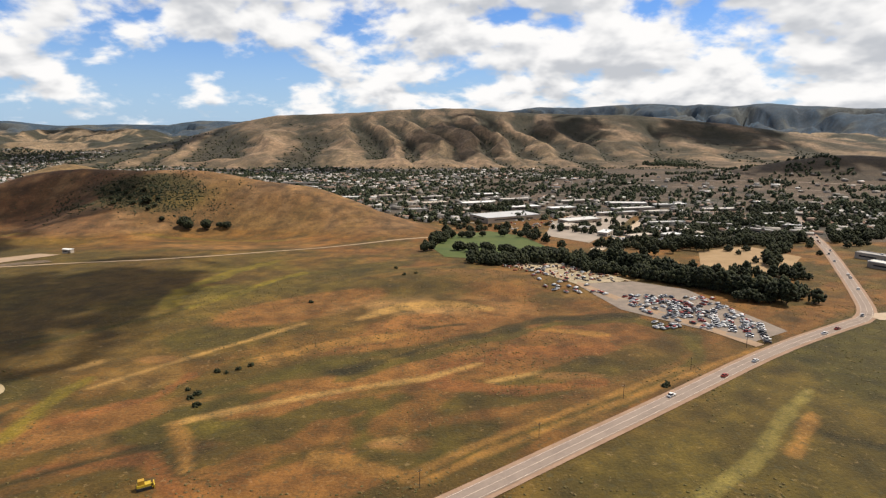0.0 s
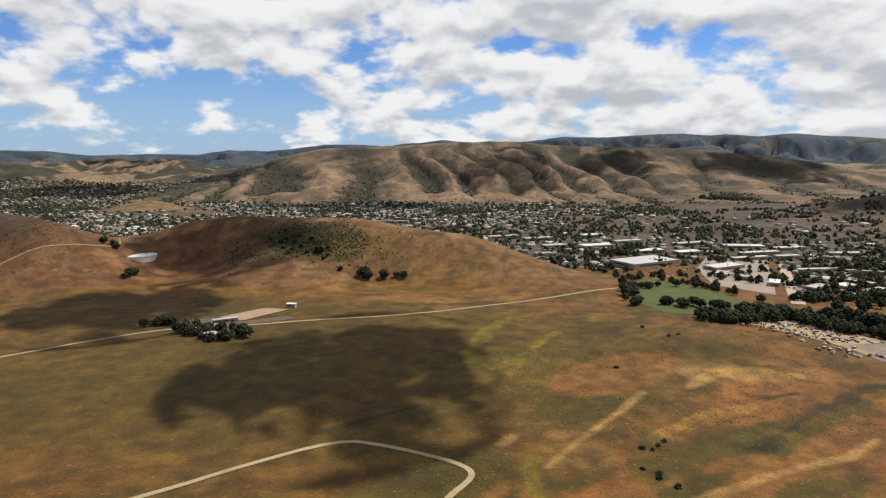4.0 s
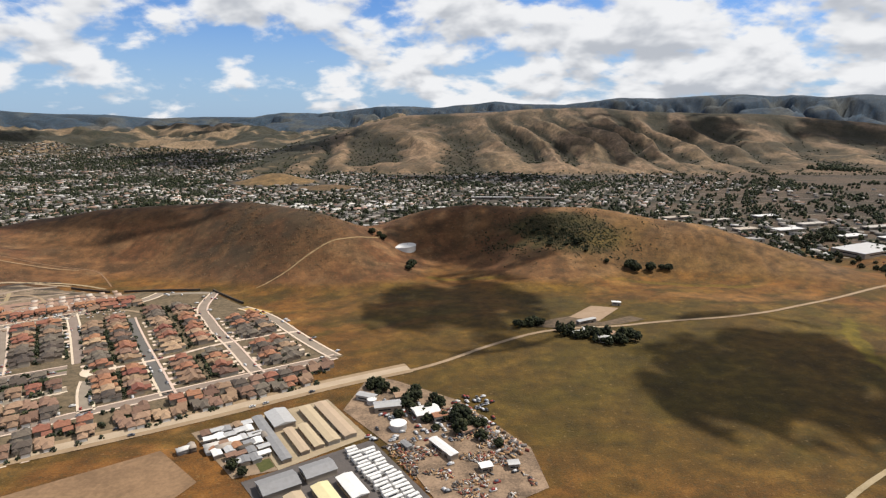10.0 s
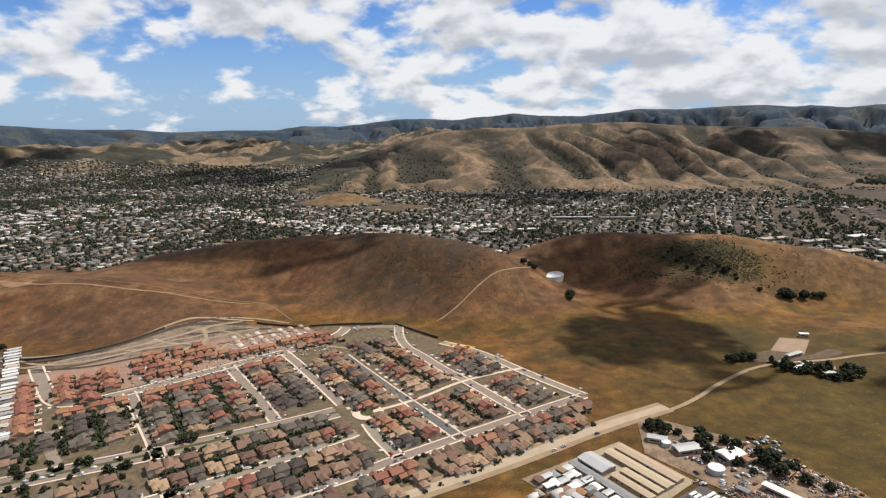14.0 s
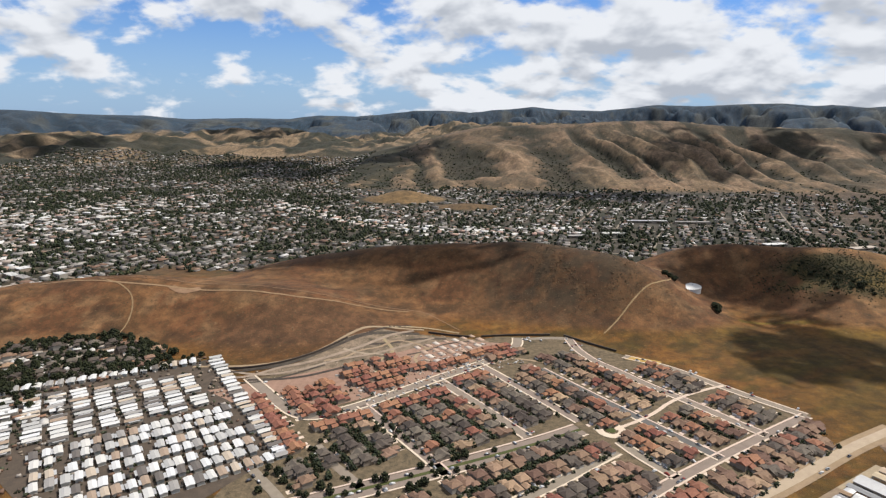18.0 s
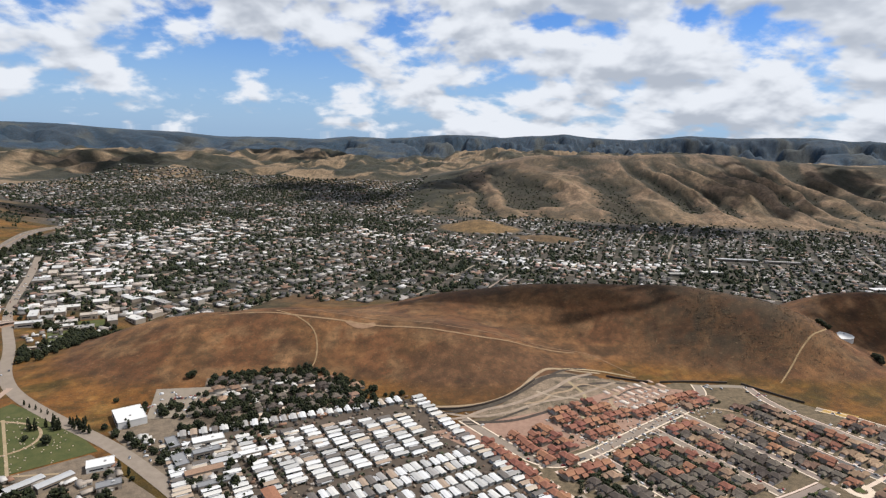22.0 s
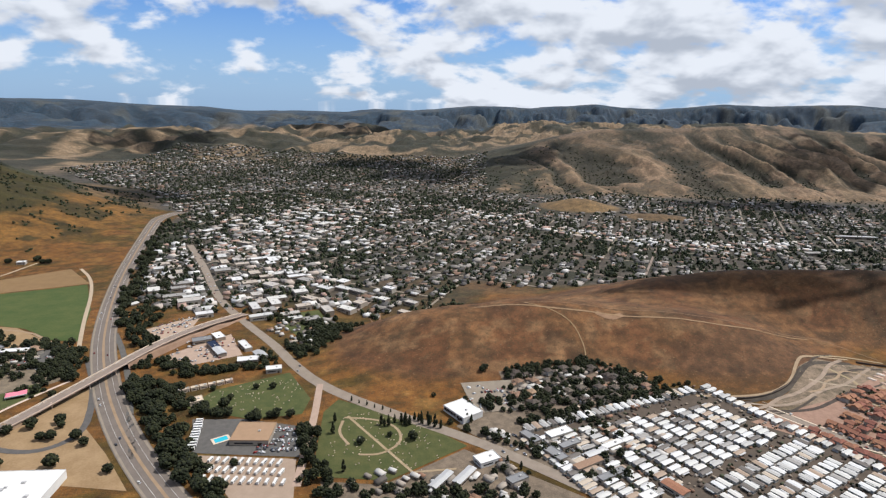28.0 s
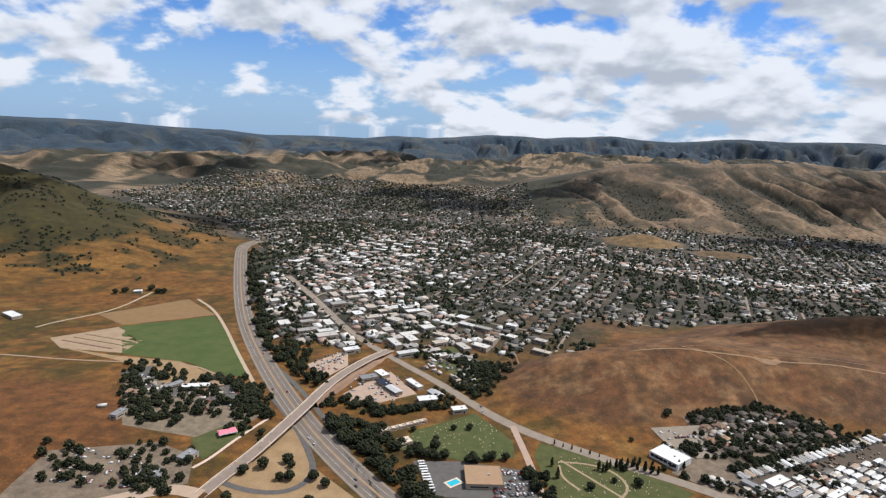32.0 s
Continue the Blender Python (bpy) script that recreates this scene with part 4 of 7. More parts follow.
# lots, lawns and fields
# earth darkened to stand in for shade, fences and trees between houses too
YARD = surf("garden_earth", (0.20, 0.14, 0.09), (0.055, 0.044, 0.028), 0.3, 0.95, 0.1)
patch("building_site", [(-768, 310), (-742, 334), (-716, 374), (-692, 394), (-640, 392), (-606, 388), (-612, 366), (-650, 340), (-700, 322)], surf("site_earth", (0.31, 0.225, 0.16), (0.075, 0.062, 0.04), 0.11, 0.95, 0.15), "graded grey earth of a building site", "building site", 0.2)
for line in ([(-684, 316), (-690, 338), (-676, 356), (-690, 380)], [(-655, 330), (-664, 350), (-650, 372)], [(-600, 352), (-575, 350), (-548, 332), (-556, 322)]):
    strip("site_track", line, 2.6, PALE_DIRT, "pale winding site track", "track", 0.34, step=3)
patch("new_estate_ground", [(-790, 288), (-760, 304), (-716, 326), (-690, 344), (-668, 362), (-640, 384), (-598, 384), (-598, 366), (-640, 322), (-690, 282), (-716, 264), (-740, 282), (-752, 262)], surf("new_lot_earth", (0.40, 0.265, 0.185), (0.27, 0.175, 0.12), 0.25, 0.95, 0.1), "pinkish bare earth of unfinished house lots", "building site", 0.22)
patch("retention_basin", [(-508, 356), (-500, 362), (-482, 352), (-486, 346)], surf("yellow_basin", (0.55, 0.40, 0.11), (0.45, 0.32, 0.09), 0.3, 0.95), "yellow-lined retention basin at the estate edge", "basin", 0.4)
patch("estate_gardens", [(-772, 306), (-742, 318), (-712, 330), (-690, 345), (-640, 372), (-600, 398), (-545, 400), (-508, 366), (-417, 277), (-462, 213), (-520, 178), (-600, 124), (-680, 120), (-745, 150), (-735, 225)], YARD, "bare earth and small gardens between houses", "gardens", 0.12)
patch("field", [(-7, 396), (1, 361), (34, 352), (73, 393), (62, 471), (40, 515), (8, 470)], CROP, "bright green irrigated sports field", "field")
patch("junk_yard", [(26, 350), (61, 350), (84, 322), (98, 299), (67, 290), (52, 312)], surf("junk_yard_dust", (0.42, 0.32, 0.22), (0.17, 0.135, 0.09), 0.12, 0.95, 0.1), "pale dusty junk yard beside the trees", "yard", 0.2)
patch("vehicle_yard", [(67, 290), (98, 298), (119, 282), (133, 219), (114, 207), (96, 226), (77, 247)], surf("yard_gravel", (0.25, 0.195, 0.16), (0.16, 0.13, 0.11), 0.2, 0.95, 0.05), "gravel yard full of parked vehicles", "yard")
patch("field", [(144, 323), (167, 381), (211, 405), (222, 360), (187, 316)], STRAW, "mown straw-coloured field behind the trees", "field")
def estate_patch(name, corners, *rest):
    """A patch whose corners are given along and across the frontage road."""
    return patch(name, [(0.585 * a + 0.811 * b, -0.811 * a + 0.585 * b) for a, b in corners], *rest)


estate_patch("storage_yard", [(-426, -242), (-424, -204), (-383, -203), (-380, -242)], surf("storage_paving", (0.40, 0.31, 0.21), (0.29, 0.225, 0.155), 0.14, 0.92, 0.04), "pale tan paving between the storage rows", "yard", 0.2)
estate_patch("warehouse_yard", [(-380, -256), (-380, -203), (-330, -203), (-332, -252)], surf("warehouse_paving", (0.10, 0.09, 0.085), (0.14, 0.125, 0.115), 0.14, 0.92, 0.04), "dark asphalt yard between warehouses", "yard", 0.22)
estate_patch("cottage_yard", [(-427, -264), (-426, -242.2), (-380.2, -242.2), (-384, -258)], surf("cottage_yard_dust", (0.34, 0.25, 0.17), (0.19, 0.14, 0.095), 0.3, 0.95, 0.05), "dusty yards between low bungalows", "yard", 0.2)
estate_patch("lawn", [(-390, -248), (-390, -242.4), (-383, -242.4), (-382, -248)], LAWN, "small green lawn beside the storage rows", "lawn", 0.3)
patch("dirt_yard", [(-398, 252), (-384, 246), (-352, 226), (-322, 186), (-318, 160), (-338, 146), (-352, 140), (-376, 182), (-404, 214)], surf("yard_dirt", (0.36, 0.25, 0.165), (0.10, 0.072, 0.05), 0.12, 0.95, 0.1, 0.0), "bare dirt salvage yard", "yard", 0.24)
patch("ploughed_field", [(-560, 110), (-470, 178), (-446, 158), (-470, 96)], surf("ploughed_earth", (0.30, 0.19, 0.105), (0.16, 0.10, 0.055), 0.06, 0.95, 0.2), "brown bare field corner beside the yard", "field")
patch("farm_yard", [(-312, 328), (-292, 344), (-280, 350), (-262, 338), (-240, 352), (-232, 345), (-250, 335), (-290, 326)], YARD, "bare farmyard earth", "yard")
patch("riding_arena", [(-281, 348), (-261, 376), (-243, 370), (-263, 340)], PALE_DIRT, "pale sand riding arena", "arena", 0.32)
patch("park_asphalt", [(-950, 262), (-808, 334), (-716, 228), (-745, 180), (-822, 168)], surf("park_lanes", (0.12, 0.09, 0.066), (0.07, 0.055, 0.042), 0.2, 0.9, 0.02, 0.0), "grey asphalt lanes between mobile homes", "yard")
patch("lawn", [(-1180, 268), (-1171, 296), (-1126, 330), (-1098, 290), (-1098, 268), (-1130, 258)], LAWN, "mown cemetery lawn", "lawn")
patch("lawn", [(-1084, 272), (-1078, 290), (-1022, 268), (-984, 240), (-1028, 200), (-1072, 200)], LAWN, "mown cemetery lawn with graves", "lawn")
patch("car_park", [(-1168, 254), (-1135, 258), (-1090, 252), (-1085, 218), (-1150, 216)], ASPHALT, "grey car park round the lodge", "car park")
patch("caravan_yard", [(-1146, 214), (-1086, 216), (-1076, 178), (-1108, 174)], surf("tan_gravel", (0.42, 0.33, 0.24), (0.35, 0.27, 0.19), 0.2, 0.95, 0.05), "tan gravel yard of parked caravans", "yard")
patch("car_park", [(-991, 318), (-946, 328), (-950, 288), (-978, 280)], BOULEVARD, "hillside office car park", "car park", 0.5, 4)
PAVED = surf("mixed_yard_paving", (0.24, 0.18, 0.13), (0.10, 0.078, 0.058), 0.16, 0.95, 0.05)
patch("paved_yards", [(-992, 262), (-982, 284), (-952, 296), (-935, 296), (-880, 290), (-850, 240), (-848, 166), (-862, 164), (-906, 198), (-958, 236)], PAVED, "worn paved yards between workshops and apartments", "yard", 0.13)
patch("paved_yards", [(-952, 298), (-962, 336), (-930, 346), (-895, 356), (-872, 353), (-850, 346), (-842, 330), (-812, 336), (-880, 298), (-948, 264)], PAVED, "dusty ground among cottages and trees", "yard", 0.13)
patch("paved_yards", [(-1398, 296), (-1436, 358), (-1400, 362), (-1330, 362), (-1288, 304), (-1312, 262), (-1380, 268)], PAVED, "worn paving and dust round the motel", "yard", 0.12)
patch("paved_yards", [(-1345, 252), (-1314, 240), (-1303, 210), (-1318, 196), (-1400, 172), (-1404, 226)], PAVED, "dusty paving between roadside buildings", "yard", 0.12)
patch("paved_yards", [(-1066, 196), (-1030, 196), (-986, 236), (-962, 222), (-906, 188), (-950, 172), (-1060, 178)], PAVED, "dusty yards behind the boulevard stores", "yard", 0.12)
patch("dealer_lot", [(-1238, 350), (-1206, 408), (-1176, 360), (-1222, 324)], WORN, "pale worn business yard", "car park")
patch("car_park", [(-1288, 410), (-1258, 462), (-1248, 416), (-1260, 384)], WORN, "pale worn car park", "car park")
patch("lawn", [(-1188, 470), (-1150, 505), (-1112, 440), (-1106, 390), (-1128, 384), (-1150, 420)], LAWN, "green garden at the western hill foot", "lawn", 0.2)
patch("field", [(-1519, 494), (-1440, 552), (-1376, 462), (-1326, 372), (-1352, 372), (-1396, 397), (-1465, 407)], CROP, "green irrigated pasture beside the freeway", "field")
patch("field", [(-1537, 416), (-1470, 402), (-1404, 398), (-1346, 364), (-1385, 337), (-1419, 376)], STRAW, "straw-coloured mown field", "field")
patch("corral_yard", [(-1562, 440), (-1520, 490), (-1470, 450), (-1468, 410), (-1530, 412)], PALE_DIRT, "pale bare corral yard", "yard")
for k in range(3):
    strip("corral_bank", [(-1545 + 4 * k, 436 + 12 * k), (-1482 + 4 * k, 420 + 12 * k)], 3, DIRT, "low brown earth bank in the corral", "earthworks", 0.7, thick=0.6)
patch("field", [(-1500, 610), (-1440, 556), (-1520, 498), (-1570, 530)], surf("fallow", (0.24, 0.15, 0.07), (0.2, 0.12, 0.055), 0.1, 0.95, 0.2), "brown fallow field", "field")
strip("farm_track", [(-1620, 380), (-1571, 387), (-1484, 382), (-1396, 396), (-1348, 367)], 2.6, PALE_DIRT, "pale farm lane between fields", "track")
strip("farm_track", [(-1489, 613), (-1450, 575), (-1408, 511), (-1362, 431), (-1317, 357)], 3.5, WORN, "frontage lane beside the freeway", "road")
strip("farm_track", [(-1600, 470), (-1594, 495), (-1561, 547), (-1557, 626)], 3, WORN, "ranch lane", "track")
patch("car_park", [(-1440, 362), (-1421, 384), (-1396, 338), (-1334, 352), (-1304, 318), (-1330, 312), (-1352, 330), (-1392, 320)], ASPHALT, "motel car park among trees", "car park", 0.24)
patch("dry_verge", [(-1262, 292), (-1232, 238), (-1200, 210), (-1168, 178), (-1250, 180), (-1290, 214), (-1285, 240)], STRAW, "dry grass between the slip roads", "verge", 0.12)
patch("lawn", [(-1306, 236), (-1326, 260), (-1306, 290), (-1290, 282)], LAWN, "green motel lawn", "lawn")
for line in ([(-1066, 268), (-1040, 238), (-1015, 209)], [(-1068, 266), (-1045, 266), (-1030, 257), (-1025, 240), (-1036, 225), (-1050, 224)], [(-1068, 262), (-1068, 247), (-1058, 234)], [(-1015, 209), (-990, 215)]):
    strip("path", line, 1.8, PALE_DIRT, "pale cemetery path", "path", 0.3, step=4)

# ---- trees ----


def crown(seed, clumps, wide, tall, base, size, taper=0.0):
    """A crown of ragged leaf clumps round a few limbs, and the faces to draw it with."""
    rng = np.random.RandomState(seed)
    v, f = [], []
    octa = np.array([(1, 0, 0), (-1, 0, 0), (0, 1, 0), (0, -1, 0), (0, 0, 1), (0, 0, -1)], float)
    tri = [(0, 2, 4), (2, 1, 4), (1, 3, 4), (3, 0, 4), (2, 0, 5), (1, 2, 5), (3, 1, 5), (0, 3, 5)]
    for i in range(clumps):
        d = rng.normal(size=3)
        d /= np.linalg.norm(d)
        r = rng.uniform(0.35, 1.0) ** 0.6
        h = 0.5 + 0.5 * d[2] * r
        p = np.array([d[0] * r * wide * (1 - taper * h), d[1] * r * wide * (1 - taper * h), base + tall * h])
        a, b = rng.uniform(0, 6.28, 2)
        turn = np.array(Euler((a, b, a * 3)).to_matrix())
        s = size * rng.uniform(0.6, 1.25) * (1 - 0.45 * taper * h)
        o = (octa * rng.uniform(0.65, 1.35, (6, 1)) * s * np.array((1, 1, 0.8))) @ turn.T + p
        f += [[len(v) + j for j in q] for q in tri]
        v += o.tolist()
    return np.array(v), np.array(f)


def trunk_shape(tall, wide, limbs, seed):
    rng = np.random.RandomState(seed)
    s = Shape().tube(0, 0, -0.3, tall * 0.5, wide, wide * 0.6, 6)
    for i in range(limbs):
        a = 6.28 * i / limbs + rng.uniform(-0.3, 0.3)
        n = len(s.v)
        s.tube(0, 0, tall * 0.4, tall * 0.75, wide * 0.45, wide * 0.18, 5)
        for k in range(n + 5, n + 10):
            x, y, z = s.v[k]
            s.v[k] = (x + math.cos(a) * tall * 0.2, y + math.sin(a) * tall * 0.2, z)
    return s


TREES = {}


def tree_kind(name, seed, clumps, wide, tall, base, size, taper, label, category="tree", leaf=None):
    root = new(name)
    v, f = crown(seed, clumps, wide, tall, base, size, taper)
    part("trunk", trunk_shape(base + tall * 0.6, 0.07 * wide + 0.06, 3, seed), BARK, root)
    part("crown", fast_mesh("crown", v, f, leaf or OAK_LEAF), leaf or OAK_LEAF, root)
    tagged(root, label, category, name.replace("_", " ") + "s")
    TREES.setdefault(name, []).append(root)
    return root


for s in range(3):
    tree_kind("oak_tree", 10 + s, 90, 2.5 + 0.3 * s, 3.6, 0.9, 0.75, 0.15, "dark green round-crowned oak tree")
    tree_kind("cypress_tree", 20 + s, 70, 1.5, 6.5, 0.4, 0.62, 0.75, "tall dark green tapering conifer")
    tree_kind("eucalyptus_tree", 30 + s, 110, 2.7, 6.8, 1.6, 0.85, 0.1, "tall dark blue-green eucalyptus tree")
    tree_kind("garden_tree", 40 + s, 40, 1.3, 2.0, 0.6, 0.5, 0.2, "small green garden tree")
    tree_kind("shrub", 50 + s, 26, 1.1, 1.1, 0.0, 0.42, 0.2, "dark green rounded shrub", "shrub")
USED = set()
planted = random.Random(4)


KEEP = {"oak_tree": 185, "cypress_tree": 40, "eucalyptus_tree": 90, "garden_tree": 60, "shrub": 40}
REST = {k: [] for k in KEEP}


def plant(kind, x, y, size=1.0):
    root = planted.choice(TREES[kind])
    s = size * planted.uniform(0.8, 1.2) * (1.25 if kind == "oak_tree" else 1.1)
    turn = planted.uniform(0, 360)
    if KEEP[kind] < 1:
        REST[kind].append((x, y, ground_at(x, y) - 0.05, radians(turn), s, s))
        return None
    KEEP[kind] -= 1
    m = pose(x, y, ground_at(x, y) - 0.05, 0, 0, turn)
    if root not in USED:
        USED.add(root)
        root.matrix_basis = m
        root.scale = (s, s, s)
        return root
    ob = copy_thing(root, m)
    ob.scale = (s, s, s)
    return ob


def grove(kind, line, n, width, size=1.0):
    pts = resample(line, 1.0)
    for i in range(n):
        p = pts[planted.randrange(len(pts))]
        plant(kind, p.x + planted.uniform(-width, width), p.y + planted.uniform(-width, width), size)


# ---- houses ----
U, V = Vector((0.585, -0.811)), Vector((0.811, 0.585))  # the estate's two directions
TURN_U = math.degrees(math.atan2(U.y, U.x))


def at(a, b):
    """Estate grid to world: a along U, b along V."""
    return U.x * a + V.x * b, U.y * a + V.y * b


def house_kind(roof, label, wide, deep, storeys, hipped, group, flip=1):
    """A house that faces -y: a main block with wings, an attached garage and a driveway; flip mirrors it."""
    root = new("townhouse" if roof is TERRACOTTA else "bungalow" if storeys == 1 else "house")
    h = 1.7 if storeys == 1 else 3.0
    w, d = wide / 2, deep / 2

    def span(x0, x1):
        return (x0, x1) if flip > 0 else (-x1, -x0)

    (m0, m1), (g0, g1), (k0, k1) = span(-w, w * 0.8), span(-w + 0.2, w * 0.05), span(-w * 0.1, w)
    low = 1.7
    part("wall", Shape().box(m0, -d * 0.35, -0.5, m1, d * 0.55, h).box(g0, -d, -0.5, g1, -d * 0.352, low).box(k0, d * 0.552, -0.5, k1, d, low), STUCCO, root)
    cut = 1.0 if hipped else 0.0
    part("roof", Shape().hip(m0 - 0.3, -d * 0.35 - 0.3, m1 + 0.3, d * 0.55 + 0.3, h, 1.35, 2.3 * cut)
         .hip(g0 - 0.25, -d - 0.25, g1 + 0.25, -d * 0.1, low, 1.0, 1.3 * cut).hip(k0 - 0.25, d * 0.3, k1 + 0.25, d + 0.25, low, 0.95, 1.2 * cut)
         .hip(*((w * 0.2, -d * 0.62, w * 0.85, 0.3) if flip > 0 else (-w * 0.85, -d * 0.62, -w * 0.2, 0.3)), h * 0.72, 0.9, 0.8 * cut), roof, root, label.split(" with ")[-1])
    part("garage_door", Shape().box(g0 + 0.3, -d - 0.05, -0.1, g1 - 0.3, -d + 0.01, 1.3), WHITE, root, "white garage door")
    part("driveway", Shape().box(g0 + 0.25, -d - 3.4, -0.16, g1 - 0.25, -d - 0.06, -0.04), CONCRETE, root, "pale concrete driveway")
    part("window", Shape().box(w * 0.3, -d * 0.35 - 0.05, 0.5, w * 0.7, -d * 0.35 + 0.01, 1.2), GLASS, root)
    part("window", Shape().box(k0 + 0.4, d - 0.01, 0.5, k1 - 0.4, d + 0.05, 1.3), GLASS, root)
    return tagged(root, label, "house", group)


KINDS = {
    "red": [house_kind(TERRACOTTA, "two-storey stucco house with terracotta tile roof", 6.5, 11.0, 2, True, "new estate houses"), house_kind(TERRACOTTA, "stucco house with red gabled tile roof", 6.3, 10.6, 2, False, "new estate houses", -1)],
    "grey": [house_kind(GREY_TILE, "stucco house with dark grey hipped tile roof", 6.95, 11.8, 2, True, "estate houses"), house_kind(GREY_TILE, "low stucco house with dark grey gabled roof", 7.1, 11.4, 1, False, "estate houses", -1), house_kind(GREY_TILE, "stucco house with dark hipped tile roof", 6.85, 11.4, 2, True, "estate houses", -1)],
    "brown": [house_kind(BROWN_TILE, "stucco house with brown hipped tile roof", 6.95, 11.8, 2, True, "estate houses", -1), house_kind(BROWN_TILE, "low stucco house with brown gabled roof", 7.1, 11.4, 1, False, "estate houses")],
    "tan": [house_kind(TAN_TILE, "stucco house with tan hipped tile roof", 6.95, 11.6, 2, True, "estate houses"), house_kind(TAN_TILE, "low stucco house with pinkish tan hipped roof", 7.0, 11.4, 1, True, "estate houses", -1)],
}
HOUSE_USED = set()
BACKS = []
built = random.Random(8)


def settle(root, m):
    if root not in HOUSE_USED:
        HOUSE_USED.add(root)
        root.matrix_basis = m
        return root
    return copy_thing(root, m)


def row_of_houses(fixed, start, stop, along, facing, mix, pitch=7.4, gap=0.0, trees=0.55):
    """along 'a': the row runs along U at b = fixed; 'b': along V at a = fixed. facing +1 or -1 across the row."""
    s = min(start, stop) + pitch / 2
    while s < max(start, stop):
        x, y = at(s, fixed) if along == "a" else at(fixed, s)
        side = (V if along == "a" else U) * facing
        turn = math.degrees(math.atan2(side.y, side.x)) + 90
        if built.random() >= gap:
            settle(built.choice(KINDS[built.choice(mix)]), pose(x + side.x * built.uniform(-0.9, 0.9) + built.uniform(-0.4, 0.4), y + side.y * built.uniform(-0.9, 0.9) + built.uniform(-0.4, 0.4), ground_at(x, y) + 0.2, 0, 0, turn + built.uniform(-3, 3)))
        BACKS.append((x, y, side.x, side.y, trees))
        if built.random() < trees:
            plant("garden_tree", x - side.x * 6 + built.uniform(-2, 2), y - side.y * 6 + built.uniform(-2, 2), 0.9)
        if built.random() < trees * 0.5:
            plant("shrub", x + side.x * 5.2 + built.uniform(-1, 1) + 3 * side.y, y + side.y * 5.2 + built.uniform(-1, 1), 0.8)
        s += pitch


MIXED = ["grey", "brown", "tan", "brown", "red"]
DARK = ["grey", "grey", "grey", "brown", "red"]
OLD = ["grey", "brown", "tan", "grey"]
for b, face, top in ((-291, -1, -604), (-277, 1, -614), (-253.5, -1, -622), (-243, 1, -600), (-237, 1, -618)):
    if b != -243:
        row_of_houses(b, top, -526, "a", face, MIXED)
        row_of_houses(b, -514, -476, "a", face, MIXED)
for b, face in ((-211, -1), (-200, 1)):
    row_of_houses(b, -568, -526, "a", face, DARK)
    row_of_houses(b, -514, -476, "a", face, DARK)
for b, face in ((-326.5, -1), (-312.5, 1)):
    row_of_houses(b, -622, -546, "a", face, DARK)
for b, face in ((-388, -1), (-373, 1), (-362, -1), (-347.5, 1)):
    row_of_houses(b, -604, -549, "a", face, DARK, 8.0, 0.0, 0.9)
for b, face in ((-408, 1), (-424, -1), (-438, 1), (-456, -1)):
    row_of_houses(b, -604 if b > -430 else -588, -560, "a", face, OLD, 8.2, 0.03, 1.0)
for lo, hi, mix in ((-402, -312, MIXED), (-500, -408, OLD)):
    row_of_houses(-525.5, lo, hi, "b", -1, OLD, 8.0, 0.02, 0.9)
    row_of_houses(-510, lo, hi, "b", 1, mix, 7.8, 0.02, 0.8)
row_of_houses(-491, -480, -310, "b", -1, MIXED)
row_of_houses(-477.5, -480, -310, "b", 1, MIXED)
row_of_houses(-460, -490, -190, "b", -1, MIXED, 7.4, 0.02)
row_of_houses(-449, -490, -198, "b", 1, MIXED, 7.4, 0.04)
row_of_houses(-612, -392, -344, "b", -1, ["red"], 6.8)
row_of_houses(-618, -334, -306, "b", -1, ["red"], 6.8)
row_of_houses(-640, -395, -352, "b", 1, ["red"], 7.2, 0.1, 0.1)
row_of_houses(-653, -392, -335, "b", -1, ["red"], 7.2, 0.1, 0.1)
row_of_houses(-646, -335, -300, "b", 1, ["red"], 6.6, 0.1, 0.1)
row_of_houses(-666, -392, -338, "b", 1, ["red"], 6.6, 0.15, 0.1)
row_of_houses(-677, -385, -345, "b", -1, ["red"], 6.6, 0.2, 0.1)
row_of_houses(-650, -298, -262, "b", 1, ["red"], 6.4, 0.0, 0.1)
row_of_houses(-449.5, -668, -592, "a", 1, ["red"], 6.8, 0.0, 0.1)
row_of_houses(-430, -668, -626, "a", -1, ["red"], 7.0, 0.0, 0.1)
row_of_houses(-418, -668, -622, "a", 1, ["red"], 7.0, 0.1, 0.1)
row_of_houses(-406, -668, -632, "a", 1, ["red"], 7.0, 0.1, 0.1)
row_of_houses(-612, -434, -402, "b", -1, ["red"], 7.0)
row_of_houses(-638, -292, -258, "b", -1, ["red", "brown"], 7.2, 0.1, 0.1)

# ---- mobile homes ----


def mobile_home(long, wide, label):
    root = new("mobile_home")
    part("wall", Shape().box(-long / 2, -wide / 2, -0.3, long / 2, wide / 2, 1.75), PARK_WALL, root)
    part("roof", Shape().hip(-long / 2 - 0.25, -wide / 2 - 0.25, long / 2 + 0.25, wide / 2 + 0.25, 1.75, 0.42, 0.0, 0.1), PARK_ROOF, root)
    part("carport", Shape().box(-long * 0.35, wide / 2 + 0.26, 1.55, long * 0.3, wide / 2 + 1.5, 1.63).tube(-long * 0.3, wide / 2 + 1.4, -0.2, 1.56, 0.05, 0.05, 4).tube(long * 0.26, wide / 2 + 1.4, -0.2, 1.56, 0.05, 0.05, 4), METAL_ROOF, root)
    part("window", Shape().box(-long * 0.3, -wide / 2 - 0.04, 0.6, -long * 0.1, -wide / 2 + 0.01, 1.3), GLASS, root)
    return tagged(root, label, "mobile home", "mobile homes in the park")


